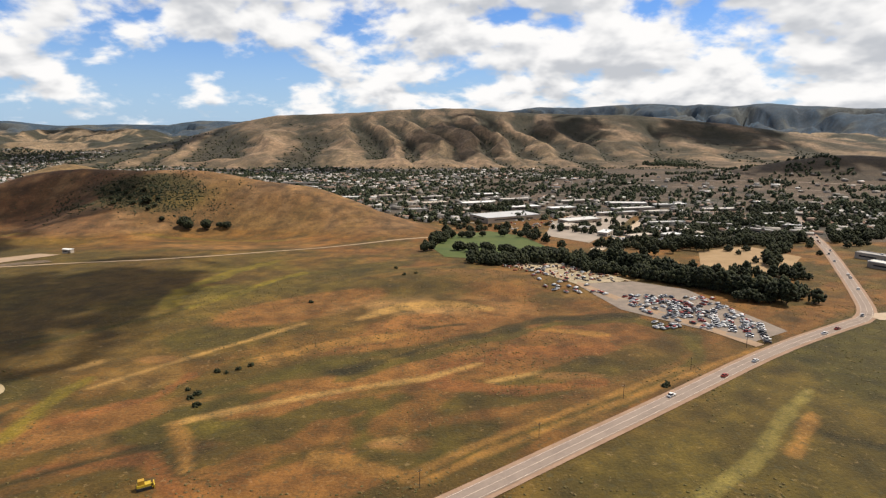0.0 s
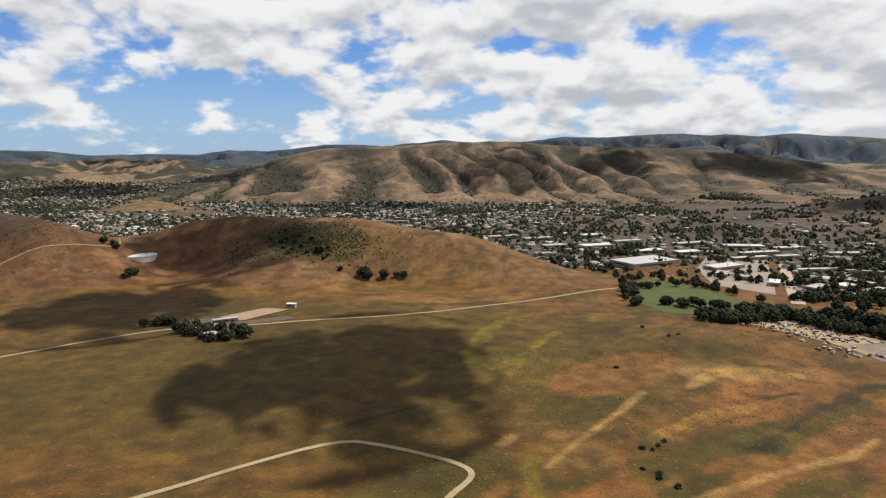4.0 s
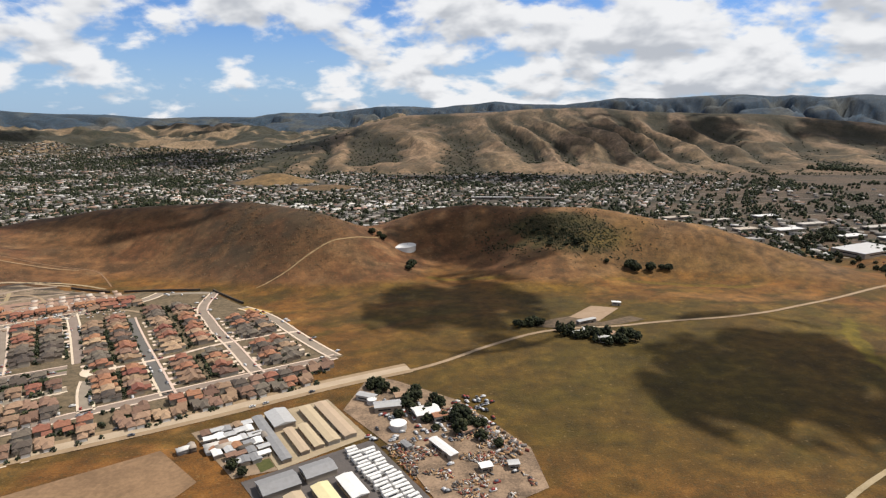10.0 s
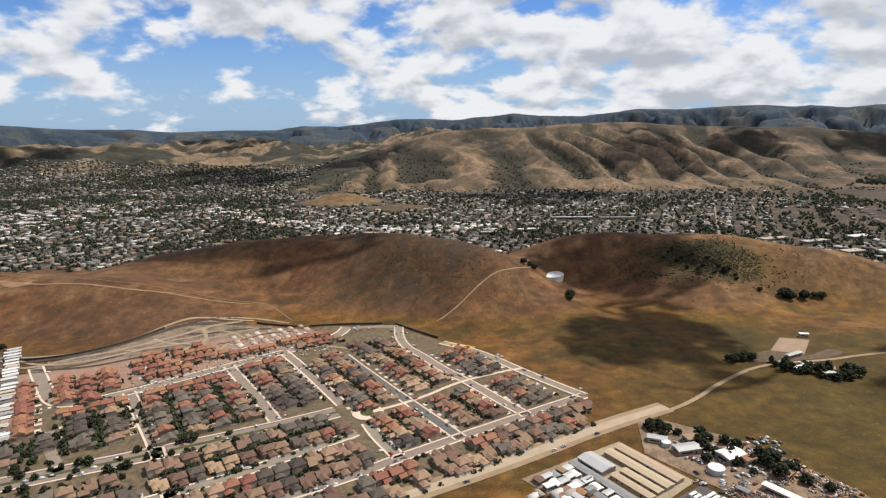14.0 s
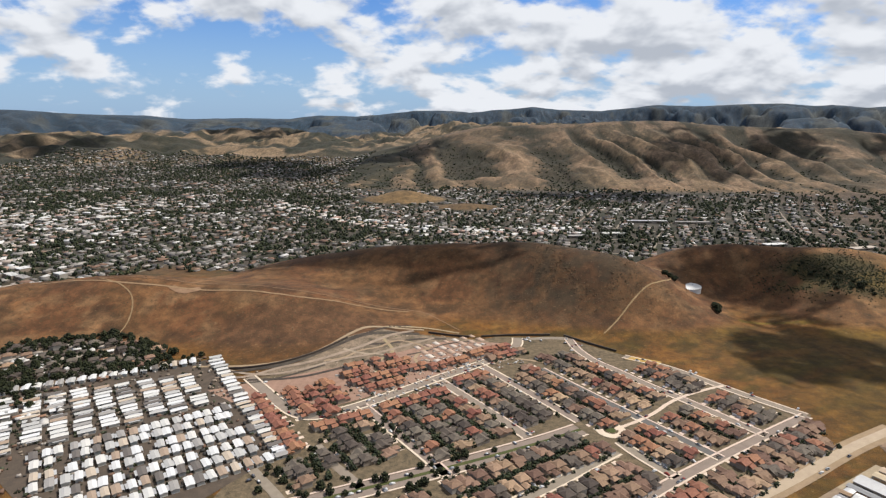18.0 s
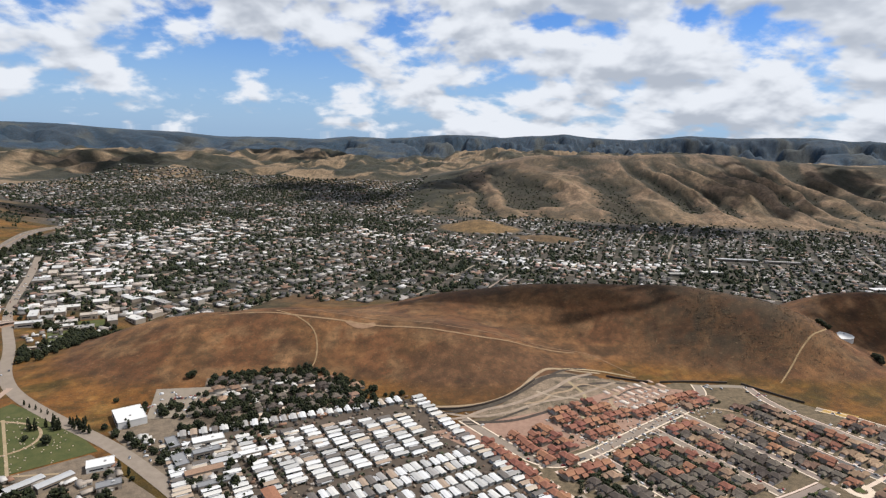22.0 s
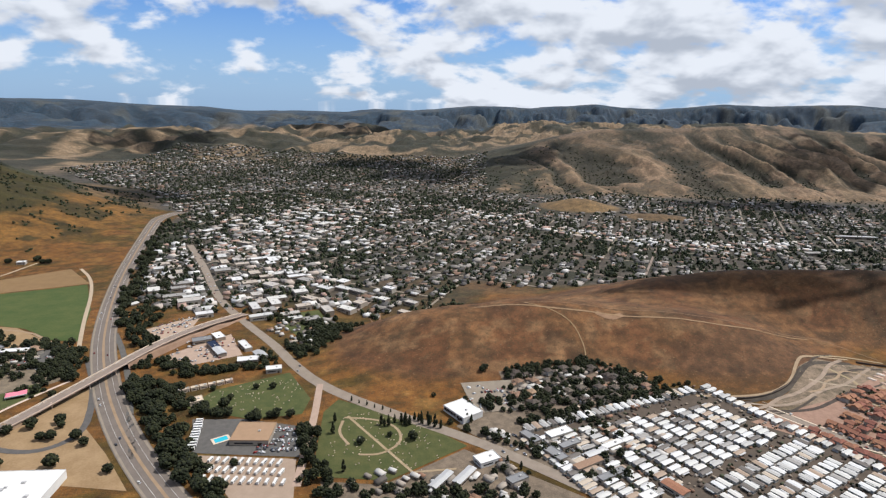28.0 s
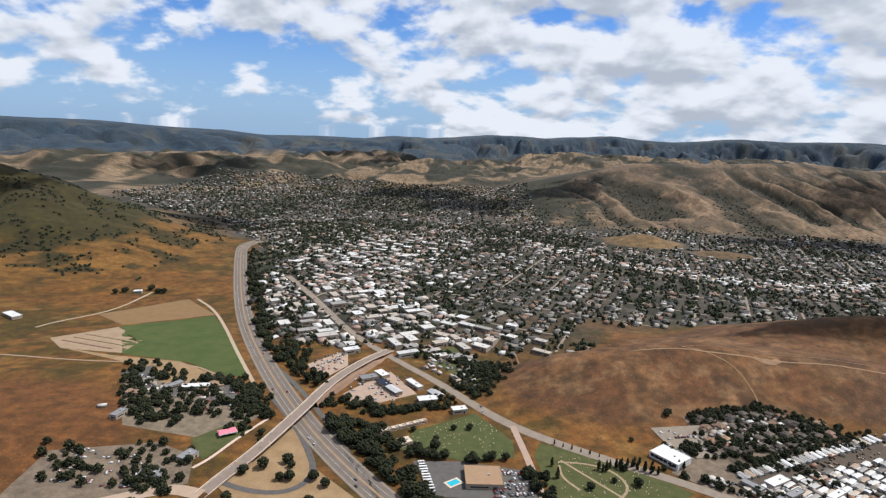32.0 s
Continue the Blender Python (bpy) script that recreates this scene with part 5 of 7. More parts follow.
HOMES = [mobile_home(7.9, 3.7, "white-roofed double-wide mobile home with carport"), mobile_home(7.4, 3.2, "white-roofed mobile home with metal carport"), mobile_home(8.6, 3.1, "long pale mobile home with low gabled roof"), mobile_home(9.2, 2.8, "narrow white-roofed mobile home"), mobile_home(8.0, 3.4, "pale wide mobile home with carport")]


def home(a, b, along, kinds=None):
    x, y = at(a + built.uniform(-0.5, 0.5), b + built.uniform(-0.9, 0.9))
    turn = TURN_U + (90 if along == "b" else 0) + built.choice((0, 180)) + built.uniform(-3, 3)
    settle(built.choice(kinds or HOMES), pose(x, y, ground_at(x, y) + 0.3, 0, 0, turn))
    if built.random() < 0.12:
        plant("shrub", x + 3 * V.x + 3, y - 3, 0.9)


for b in (-622, -609.5, -595, -580, -566, -553.5, -541, -529, -517, -504, -492, -480.5):
    a = -752 + 0.22 * (b + 611)
    while a < -674:
        if built.random() > 0.03:
            home(a, b, "b", HOMES[2:])
        a += built.uniform(4.7, 5.3)
for a in (-662.5, -653, -640.5, -631, -618.5, -609, -597):
    b = -564
    while b < -467 + (a + 661) * 0.12:
        if built.random() > 0.05:
            home(a, b, "a", HOMES[:2])
        b += built.uniform(5.2, 6.0)
a = -742
while a < -592:
    home(a, -457.5, "b")
    a += 5.6

for k in range(24):
    x, y = -944 + k * 5.5, 263 + k * 2.85
    settle(built.choice(HOMES), pose(x, y, ground_at(x, y) + 0.3, 0, 0, 117 + built.uniform(-3, 3)))
for k in range(14):
    plant("cypress_tree", -1040 + k * 2.4 + built.uniform(-2, 2), 260 + k * 0.6 + built.uniform(-5, 3), built.uniform(0.7, 1.1))

# ---- larger buildings ----


def hall(name, x, y, long, wide, tall, turn, roof, label, category="building", wall=None, flat=True, lift=0.2, group=""):
    """A hall or shop: walls, a roof with a raised edge or a low gable, window bands, a door and a rooftop unit."""
    if len(label.split()) < 4:
        label += " near the town edge"
    root = new(name)
    part("wall", Shape().box(-long / 2, -wide / 2, -1.0, long / 2, wide / 2, tall), wall or STUCCO, root)
    if flat:
        s = Shape().box(-long / 2 - 0.1, -wide / 2 - 0.1, tall + 0.004, long / 2 + 0.1, wide / 2 + 0.1, tall + 0.2)
        for sx0, sy0, sx1, sy1 in ((-long / 2 - 0.1, -wide / 2 - 0.1, long / 2 + 0.1, -wide / 2 + 0.1), (-long / 2 - 0.1, wide / 2 - 0.1, long / 2 + 0.1, wide / 2 + 0.1),
                                   (-long / 2 - 0.1, -wide / 2 + 0.1, -long / 2 + 0.1, wide / 2 - 0.1), (long / 2 - 0.1, -wide / 2 + 0.1, long / 2 + 0.1, wide / 2 - 0.1)):
            s.box(sx0, sy0, tall + 0.204, sx1, sy1, tall + 0.5)
        part("roof", s, roof, root)
        part("rooftop_unit", Shape().box(long * 0.12, -0.6, tall + 0.21, long * 0.12 + 1.4, 0.5, tall + 1.0), METAL_ROOF, root)
    else:
        part("roof", Shape().hip(-long / 2 - 0.3, -wide / 2 - 0.3, long / 2 + 0.3, wide / 2 + 0.3, tall + 0.004, min(1.2, wide * 0.1), 0.0, 0.12), roof, root)
    part("window", Shape().box(-long * 0.38, -wide / 2 - 0.05, tall * 0.35, long * 0.1, -wide / 2 + 0.01, tall * 0.62), GLASS, root)
    part("window", Shape().box(-long / 2 - 0.05, -wide * 0.3, tall * 0.35, -long / 2 + 0.01, wide * 0.3, tall * 0.62), GLASS, root)
    part("door", Shape().box(long * 0.22, -wide / 2 - 0.06, -0.1, long * 0.34, -wide / 2 + 0.01, tall * 0.55), BARK, root)
    root.matrix_basis = pose(x, y, ground_at(x, y) + lift, 0, 0, turn)
    return tagged(root, label, category, group)


# self-storage and workshops by the frontage road
ROLL = surf("roll_up_doors", (0.5, 0.36, 0.22), (0.42, 0.3, 0.18), 1.0, 0.7)
CREAM_ROOF = surf("cream_roof", (0.74, 0.66, 0.38), (0.66, 0.58, 0.34), 0.4, 0.6)
for a, b, long, wide, tall, roof, doors, label in (
        (-415, -229.8, 14.5, 9, 2.6, METAL_ROOF, 0, "pale metal-roofed storage office block"), (-403, -237.6, 40, 3.8, 1.6, GREY_ROOF, 1, "long narrow grey-roofed row of storage units"),
        (-395, -229.6, 21, 3.6, 1.6, BEIGE_ROOF, 1, "row of storage units with tan roof"), (-395.3, -223.4, 20, 3.8, 1.6, BEIGE_ROOF, 1, "row of storage units with tan roof"),
        (-402.5, -217, 34.5, 5.0, 1.8, BEIGE_ROOF, 1, "long beige-roofed storage building"), (-402.7, -209.6, 34, 5.2, 1.8, BEIGE_ROOF, 1, "long beige-roofed storage building"),
        (-369.5, -230.3, 8.6, 11.6, 2.4, GREY_ROOF, 0, "grey-roofed warehouse with pale walls"), (-368.8, -245.6, 9.8, 13.4, 2.4, GREY_ROOF, 0, "grey-roofed warehouse with pale walls"),
        (-353, -224, 14.5, 6, 2.3, WHITE, 1, "white-roofed warehouse beside parked caravans"), (-352.6, -233.6, 15, 6, 2.3, CREAM_ROOF, 1, "cream-roofed warehouse in the paved yard"), (-353, -243.6, 14, 6, 2.3, BEIGE_ROOF, 1, "beige-roofed warehouse in the paved yard")):
    x, y = at(a, b)
    ob = hall("storage_building", x, y, long, wide, tall, TURN_U, roof, label, "storage building", flat=False, group="storage buildings")
    for k in range(int(long // 3.2) if doors and long < 30 else 5 if doors else 0):
        part("roll_up_door", Shape().box(-long / 2 + 0.8 + k * 3.2, -wide / 2 - 0.09, -0.1, -long / 2 + 3.2 + k * 3.2, -wide / 2 - 0.052, 1.2), ROLL, ob)
        part("roll_up_door", Shape().box(-long / 2 + 0.8 + k * 3.2, wide / 2 - 0.01, -0.1, -long / 2 + 3.2 + k * 3.2, wide / 2 + 0.05, 1.2), ROLL, ob)
yard_roofs = [TAN_TILE, WHITE, BROWN_TILE, METAL_ROOF, TERRACOTTA, WHITE, GREY_ROOF, TAN_TILE]
yard_rng = random.Random(31)
for k in range(30):
    a, b = -420 + (k // 5) * 5.6 + yard_rng.uniform(-0.7, 0.7), -259 + (k % 5) * 4.0 + yard_rng.uniform(-0.6, 0.6)
    if b < -256 and a > -402:
        continue
    x, y = at(a, b)
    hall("cottage", x, y, yard_rng.uniform(4.0, 5.6), yard_rng.uniform(2.6, 3.6), yard_rng.uniform(1.6, 2.1), TURN_U + yard_rng.choice((0, 90)) + yard_rng.uniform(-4, 4), yard_rng.choice(yard_roofs), "small low bungalow in a dusty yard", "house", flat=False, group="bungalows by the storage yard")
for x, y, long, wide, tall, turn, roof, label in (
        (-366, 210, 11, 8, 3.2, 25, WHITE, "farm barn with pale roof"), (-360, 207, 6, 5, 3.0, 25, TERRACOTTA, "red-roofed barn in the dirt yard"), (-384, 216, 12, 6, 2.6, 15, METAL_ROOF, "low pale metal workshop"), (-357, 182, 15, 3.6, 2.4, -52, WHITE, "long white-roofed shed"),
        (-378, 226, 8, 5, 2.6, 20, TAN_TILE, "small brown-roofed workshop"), (-340.6, 170, 4.5, 3.5, 2.2, 20, WHITE, "small white-roofed shed"), (-330, 172, 4, 3, 2.2, 10, METAL_ROOF, "small metal shed"), (-395, 225, 9, 4, 2.4, -20, METAL_ROOF, "pale metal shed"), (-348, 196, 6, 4, 2.4, 40, TAN_TILE, "small tan-roofed shed"), (-372, 184, 5, 2.2, 1.8, -50, GREY_ROOF, "dark grey shipping container")):
    hall("workshop_building", x, y, long, wide, tall, turn, roof, label, flat=False)
for x, y, long, wide, tall, turn, roof, label in (
        (-281, 312, 8, 5, 2.8, 20, WHITE, "white-roofed farm shed"), (-268, 304, 9, 5, 3, -20, METAL_ROOF, "pale farm building"), (-274, 318, 7, 5, 3, 10, WHITE, "white farmhouse among trees"), (-262, 312, 6, 4, 2.6, 60, TAN_TILE, "small brown farm shed"), (-258, 306, 5, 3, 2.2, 20, WHITE, "small white farm shed"), (-287, 322, 5, 3, 2.2, 45, GREY_ROOF, "small grey farm shed"),
        (-272, 336, 14, 3, 2.4, 30, METAL_ROOF, "long low stable beside the arena"), (-243, 378, 6, 3, 2.4, -10, WHITE, "small white stable")):
    hall("farm_building", x, y, long, wide, tall, turn, roof, label, flat=False)

# office on the hill shoulder, lodge, cemetery halls, motel, stores
office = hall("office_building", -988, 279, 22, 17, 3.6, TURN_U + 5, WHITE, "white flat-roofed office building with glass front", "office", WHITE, True, 0.6)
for k in range(6):
    part("window", Shape().box(-10 + k * 3.4, -8.58, 0.8, -7.4 + k * 3.4, -8.53, 3.0), GLASS, office)
hall("store_building", -972, 224, 14, 9, 3.0, 33, WHITE, "white flat-roofed store", "store", WHITE)
hall("lodge_building", -1120, 238, 24, 22, 3.3, 5, surf("tan_flat_roof", (0.40, 0.27, 0.16), (0.34, 0.23, 0.135), 0.3, 0.9), "tan flat-roofed lodge beside a pool", "lodge")
big_store = hall("warehouse_store", -1236, 167, 62, 30, 4.8, 8, WHITE, "large white flat-roofed store", "store", WHITE)
for k in range(7):
    part("rooftop_unit", Shape().box(-26 + k * 8.0, -9 + 6 * (k % 3), 5.01, -24 + k * 8.0, -7.4 + 6 * (k % 3), 5.9), METAL_ROOF, big_store)
part_pool = new("swimming_pool")
part("basin", Shape().box(-5.5, -3.6, 0.0, 5.5, 3.6, 0.12), CONCRETE, part_pool, "pale concrete pool surround")
part("water", Shape().box(-4, -2.4, 0.124, 4, 2.4, 0.15), surf("pool_water", (0.03, 0.42, 0.58), (0.04, 0.5, 0.62), 0.4, 0.1, 0.02, 0.0), part_pool, "turquoise pool water")
part_pool.matrix_basis = pose(-1139, 232, ground_at(-1139, 232) + 0.25, 0, 0, 40)
tagged(part_pool, "turquoise swimming pool with pale surround", "swimming pool")
pool2 = copy_thing(part_pool, pose(-1383, 292, ground_at(-1383, 292) + 0.25, 0, 0, 10))
canopy = new("tent_canopy")
PINK = surf("pink_canvas", (0.75, 0.25, 0.33), (0.7, 0.2, 0.28), 0.3, 0.8)
part("canopy_top", Shape().hip(-6.5, -4, 6.5, 4, 2.2, 0.8, 1.0, 0.1), PINK, canopy, "pink canvas canopy top")
part("canopy_band", Shape().box(-6.5, -4.2, 1.9, 6.5, -4.004, 2.6), WHITE, canopy)
for sx in (-6.2, 6.2):
    for sy in (-3.8, 3.8):
        part("pole", Shape().tube(sx, sy, -0.2, 2.2, 0.08), METAL_ROOF, canopy)
canopy.matrix_basis = pose(-1304, 271, ground_at(-1304, 271) + 0.2, 0, 0, 35)
tagged(canopy, "pink and white event canopy on motel lawn", "canopy")
for k in range(9):
    x, y = -1206 + k * 5.0, 281 + k * 3.5
    hall("mausoleum", x, y, 5.2, 3.2, 2.2, 35, CONCRETE, "small pale stone mausoleum in a row", "mausoleum", CONCRETE, True, 0.1, "mausoleum row")
hall("mausoleum", -1176, 276, 9, 8, 2.6, 35, CONCRETE, "square pale stone mausoleum", "mausoleum", CONCRETE)
for x, y, long, wide, turn, roof, label in (((-1222, 384, 16, 9, 32, GREY_ROOF, "grey-roofed sales hall"), (-1206, 372, 18, 7, -48, GLASS, "hall with dark solar panels on its roof"), (-1196, 360, 16, 7, -48, METAL_ROOF, "pale metal-roofed showroom"), (-1166, 346, 16, 9, 20, WHITE, "white-roofed hall"), (-1212, 395, 14, 8, -48, WHITE, "white-roofed shop"), (-1180, 376, 20, 6, -50, WHITE, "long white-roofed shop"), (-1160, 358, 14, 8, -50, METAL_ROOF, "pale-roofed shop"), (-1139, 331, 12, 7, 20, WHITE, "white-roofed shop"), (-1360, 339, 22, 7, 15, WHITE, "white-roofed motel wing"), (-1345, 346, 14, 6, -40, TAN_TILE, "tan-roofed motel wing"), (-1378, 338, 16, 6, 60, GREY_ROOF, "grey-roofed motel wing"), (-1400, 318, 12, 7, 0, TAN_TILE, "tan-roofed motel building"), (-1390, 280, 12, 6, 80, GREY_ROOF, "dark-roofed motel building"), (-1316, 236, 12, 8, 70, GREY_ROOF, "dark-roofed restaurant"), (-1328, 212, 14, 9, 10, GREY_ROOF, "dark flat-roofed motel building"), (-1650, 500, 26, 10, -30, WHITE, "white-roofed ranch hall")) + ((-1572, 618, 10, 7, 20, WHITE, "white ranch house"), (-925, 257, 18, 7, 33, WHITE, "white-roofed shop"), (-944, 250, 14, 6, -50, GREY_ROOF, "grey-roofed workshop"), (-930, 232, 14, 7, -50, GREY_ROOF, "grey-roofed workshop"), (-912, 224, 20, 5, 35, TAN_TILE, "long tan-roofed apartment block"), (-900, 214, 20, 4.6, 35, GREY_ROOF, "long grey-roofed apartment block"), (-905, 236, 16, 4.6, 35, METAL_ROOF, "long pale-roofed apartment block"), (-893, 246, 16, 4.6, 35, WHITE, "long white-roofed apartment block"), (-920, 244, 15, 5, 35, GREY_ROOF, "long grey-roofed apartment block"), (-867, 205, 14, 7, -52, TERRACOTTA, "red tile-roofed clubhouse"), (-858, 186, 14, 9, 35, TERRACOTTA, "orange tile-roofed house"), (-872, 190, 16, 5, 35, GREY_ROOF, "grey-roofed house"), (-884, 196, 10, 6, 35, WHITE, "white-roofed house"), (-985, 205, 18, 5, 60, METAL_ROOF, "long metal-roofed shed"), (-998, 200, 18, 5, 60, METAL_ROOF, "long metal-roofed shed"), (-955, 205, 12, 6, 35, GREY_ROOF, "grey-roofed workshop"))):
    hall("commercial_building", x, y, long, wide, 3.2, turn, roof, label, flat=roof in (WHITE, GREY_ROOF, GLASS))

# shops along the boulevard, downtown blocks and eastern workshops
shops = random.Random(12)
E1, E2 = Vector((0.35, 0.937)), Vector((0.937, -0.35))
TURN_E = math.degrees(math.atan2(E1.y, E1.x))


HILL_Y, HILL_Z = np.array(list(HILL_ROWS), dtype=float), np.array(list(HILL_ROWS.values()), dtype=float)


def south_hill(x, y):
    wx, wy = np.exp(-0.5 * ((x - HILL_X) / HILL_WIDE) ** 2), np.exp(-0.5 * ((y - HILL_Y) / HILL_DEEP) ** 2)
    return float(wy @ HILL_Z @ wx)


def freeway_x(y):
    return float(np.interp(y, [p[1] for p in FREEWAY[:-1]], [p[0] for p in FREEWAY[:-1]]))


taken = []


def free(x, y, r):
    if any((x - a) ** 2 + (y - b) ** 2 < (r + c) ** 2 for a, b, c in taken):
        return False
    taken.append((x, y, r))
    return True


def near_line(x, y, line, d):
    p = Vector((x, y))
    for a, b in zip(line, line[1:]):
        a, b = Vector(a), Vector(b)
        t = max(0.0, min(1.0, (p - a).dot(b - a) / (b - a).length_squared))
        if (a.lerp(b, t) - p).length < d:
            return True
    return False


SHOP_LABELS = ["flat-roofed commercial building in town", "low stucco shop with a flat roof", "stucco workshop with a pale flat roof"]
count = 0
while count < 105:
    s = shops.random()
    if s < 0.62:
        y = shops.uniform(455, 700)
        mid = float(np.interp(y, [397, 520, 645, 759], [-1160, -1268, -1341, -1416]))
        x = mid + shops.uniform(-75, 130) * (1.0 if y > 480 else 0.6)
        turn = -58 + shops.choice((0, 90))
    elif s < 0.85:
        x, y = shops.gauss(-1330, 60), shops.gauss(960, 90)
        turn = TURN_E + shops.choice((0, 90))
    else:
        x, y = shops.uniform(-1230, -1050), shops.uniform(500, 600)
        turn = -30
    long, wide = shops.uniform(11, 24), shops.uniform(8, 13)
    if x < freeway_x(y) + 42 or south_hill(x, y) > 0.8 or near_line(x, y, HIGUERA, 6 + wide * 0.75) or not free(x, y, long * 0.42):
        count += 0.05
        continue
    hall("commercial_building", x, y, long, wide, shops.uniform(3, 5), turn, BIG_ROOF, shops.choice(SHOP_LABELS), "shop", group="commercial buildings in town")
    count += 1
for x, y, long, wide, turn in (((62, 588, 62, 34, 28), (130, 560, 40, 16, 28), (160, 720, 46, 12, 20), (205, 640, 50, 9, 15), (180, 610, 44, 8, 15), (150, 446, 22, 9, 30), (176, 452, 16, 10, 30), (200, 470, 20, 8, -60), (205, 540, 34, 6, 8), (246, 528, 34, 6, -20), (262, 486, 26, 6, -50), (300, 520, 30, 6, -20), (176, 424, 12, 7, 30), (150, 410, 12, 6, 30), (192, 430, 14, 7, -60), (130, 470, 18, 8, 60), (110, 520, 20, 10, 60), (120, 500, 14, 8, 60), (-30, 640, 26, 12, 20), (-64, 785, 44, 12, 20), (-10, 700, 30, 14, 20)) + ((-20, 765, 40, 12, 20), (-310, 979, 70, 9, 0), (-234, 975, 60, 9, 0), (-455, 842, 30, 12, 10), (-395, 866, 34, 12, 10), (40, 700, 40, 16, 20), (90, 660, 36, 14, 20), (90, 740, 40, 12, 20), (240, 290, 24, 8, -60), (252, 322, 26, 8, -60), (232, 262, 18, 8, -60), (262, 352, 20, 8, -60), (215, 696, 46, 14, -5), (225, 620, 30, 10, 15), (300, 640, 40, 12, 5), (340, 600, 30, 12, 5), (60, 800, 36, 14, 20), (130, 650, 30, 14, 20), (260, 680, 40, 9, 10), (-120, 760, 30, 12, 15), (-180, 800, 34, 12, 15))):
    hall("workshop_hall", x, y, long, wide, 3.2 if long < 50 else 4.0, turn, METAL_ROOF if long > 61 else BIG_ROOF, "large flat-roofed industrial hall", "warehouse", group="industrial halls")
    taken.append((x, y, long * 0.45))

patch("works_yard", [(82, 472), (106, 424), (132, 474), (196, 606), (150, 642), (104, 560)], surf("works_paving", (0.36, 0.30, 0.25), (0.24, 0.20, 0.165), 0.1, 0.95, 0.03), "pale paved yard between industrial halls", "yard", 0.15)

# ---- the overpass ----
bridge = new("overpass")
DECK = [(-1292, 196), (-1284, 218), (-1275, 240), (-1266, 276), (-1258, 314), (-1253, 345), (-1246, 374), (-1231, 420), (-1214, 462)]


def deck_level(t):
    return -2.0 + 8.0 * math.sin(math.pi * min(1.0, t * 1.02)) ** 0.8


strip("deck", DECK, 8.6, BOULEVARD, "", lift=0.0, parent=bridge, thick=0.9, level=deck_level)
for side in (-1, 1):
    strip("parapet", DECK, 0.3, CONCRETE, "", lift=0.7, offset=side * 4.4, parent=bridge, thick=0.9, level=deck_level)
    strip("edge_line", DECK, 0.15, WHITE, "", lift=0.03, offset=side * 3.6, parent=bridge, level=deck_level)
for x, y in ((-1271, 258), (-1264, 288), (-1259, 312)):
    for d in (-2.6, 2.6):
        part("pier", Shape().tube(x + d, y, -3.5, 4.8, 0.5, 0.5, 10), CONCRETE, bridge)
for (x0, y0), (x1, y1) in (((-1292, 196), (-1277, 236)), ((-1257, 322), (-1216, 458))):
    s = Shape()
    for k in range(9):
        qx, qy = x0 + (x1 - x0) * k / 8, y0 + (y1 - y0) * k / 8
        near = min(range(len(DECK)), key=lambda i: (DECK[i][0] - qx) ** 2 + (DECK[i][1] - qy) ** 2) / (len(DECK) - 1)
        top = deck_level(near) - 0.95
        s.v += [(qx - 9, qy, -9), (qx - 3.8, qy, top), (qx + 3.8, qy, top), (qx + 9, qy, -9)]
    for k in range(8):
        n = k * 4
        s.f += [(n, n + 1, n + 5, n + 4), (n + 1, n + 2, n + 6, n + 5), (n + 2, n + 3, n + 7, n + 6)]
    part("embankment", s, DIRT, bridge, "dry earth embankment")
tagged(bridge, "concrete road overpass crossing the freeway", "bridge")

# ---- water tank on the saddle ----
tank = new("water_tank")
part("shell", Shape().tube(0, 0, -3, 2.4, 13.6, 13.6, 48), WHITE, tank)
part("lid", Shape().tube(0, 0, 2.404, 2.9, 13.9, 11.6, 48).tube(0, 0, 2.904, 3.4, 11.2, 1.0, 48), WHITE, tank, "low white domed lid")
part("hatch", Shape().tube(6, 0, 3.1, 3.9, 0.7), METAL_ROOF, tank)
tank.matrix_basis = pose(-411, 507, ground_at(-411, 507) - 3.0)
tagged(tank, "round white water tank on the hill saddle", "water tank")
for x, y, r, h in ((-377, 199, 3.6, 2.6), (-392, 221, 2.2, 2.2)):
    t2 = new("storage_tank")
    part("shell", Shape().tube(0, 0, -0.4, h, r, r, 20), METAL_ROOF, t2)
    part("lid", Shape().tube(0, 0, h + 0.004, h + 0.5, r + 0.05, 0.4, 20), WHITE, t2)
    t2.matrix_basis = pose(x, y, ground_at(x, y) + 0.3)
    tagged(t2, "round pale metal storage tank in the yard", "storage tank")

# ---- vehicles ----


def car_kind(long, tall, label, category="car"):
    root = new("car")
    w = 1.15
    body = Shape().box(-long / 2, -w / 2, 0.18, long / 2, w / 2, 0.55)
    n = len(body.v)
    body.add([(-long * 0.36, -w / 2 + 0.06, 0.554), (long * 0.22, -w / 2 + 0.06, 0.554), (long * 0.22, w / 2 - 0.06, 0.554), (-long * 0.36, w / 2 - 0.06, 0.554),
              (-long * 0.28, -w / 2 + 0.16, tall), (long * 0.08, -w / 2 + 0.16, tall), (long * 0.08, w / 2 - 0.16, tall), (-long * 0.28, w / 2 - 0.16, tall)],
             [(4, 5, 6, 7)])
    part("body", body, PAINT, root)
    part("glazing", Shape().add(body.v[n:n + 8], [(0, 1, 5, 4), (1, 2, 6, 5), (2, 3, 7, 6), (3, 0, 4, 7)]), GLASS, root)
    for sx in (-0.3, 0.3):
        for sy in (-1, 1):
            m = Matrix.Translation((sx * long, sy * w * 0.46, 0.2)) @ pose(0, 0, 0, 90)
            part("wheel", Shape().tube(0, 0, -0.07, 0.07, 0.2, 0.2, 8), RUBBER, root, m=m)
    return tagged(root, label, category, "parked and passing cars")


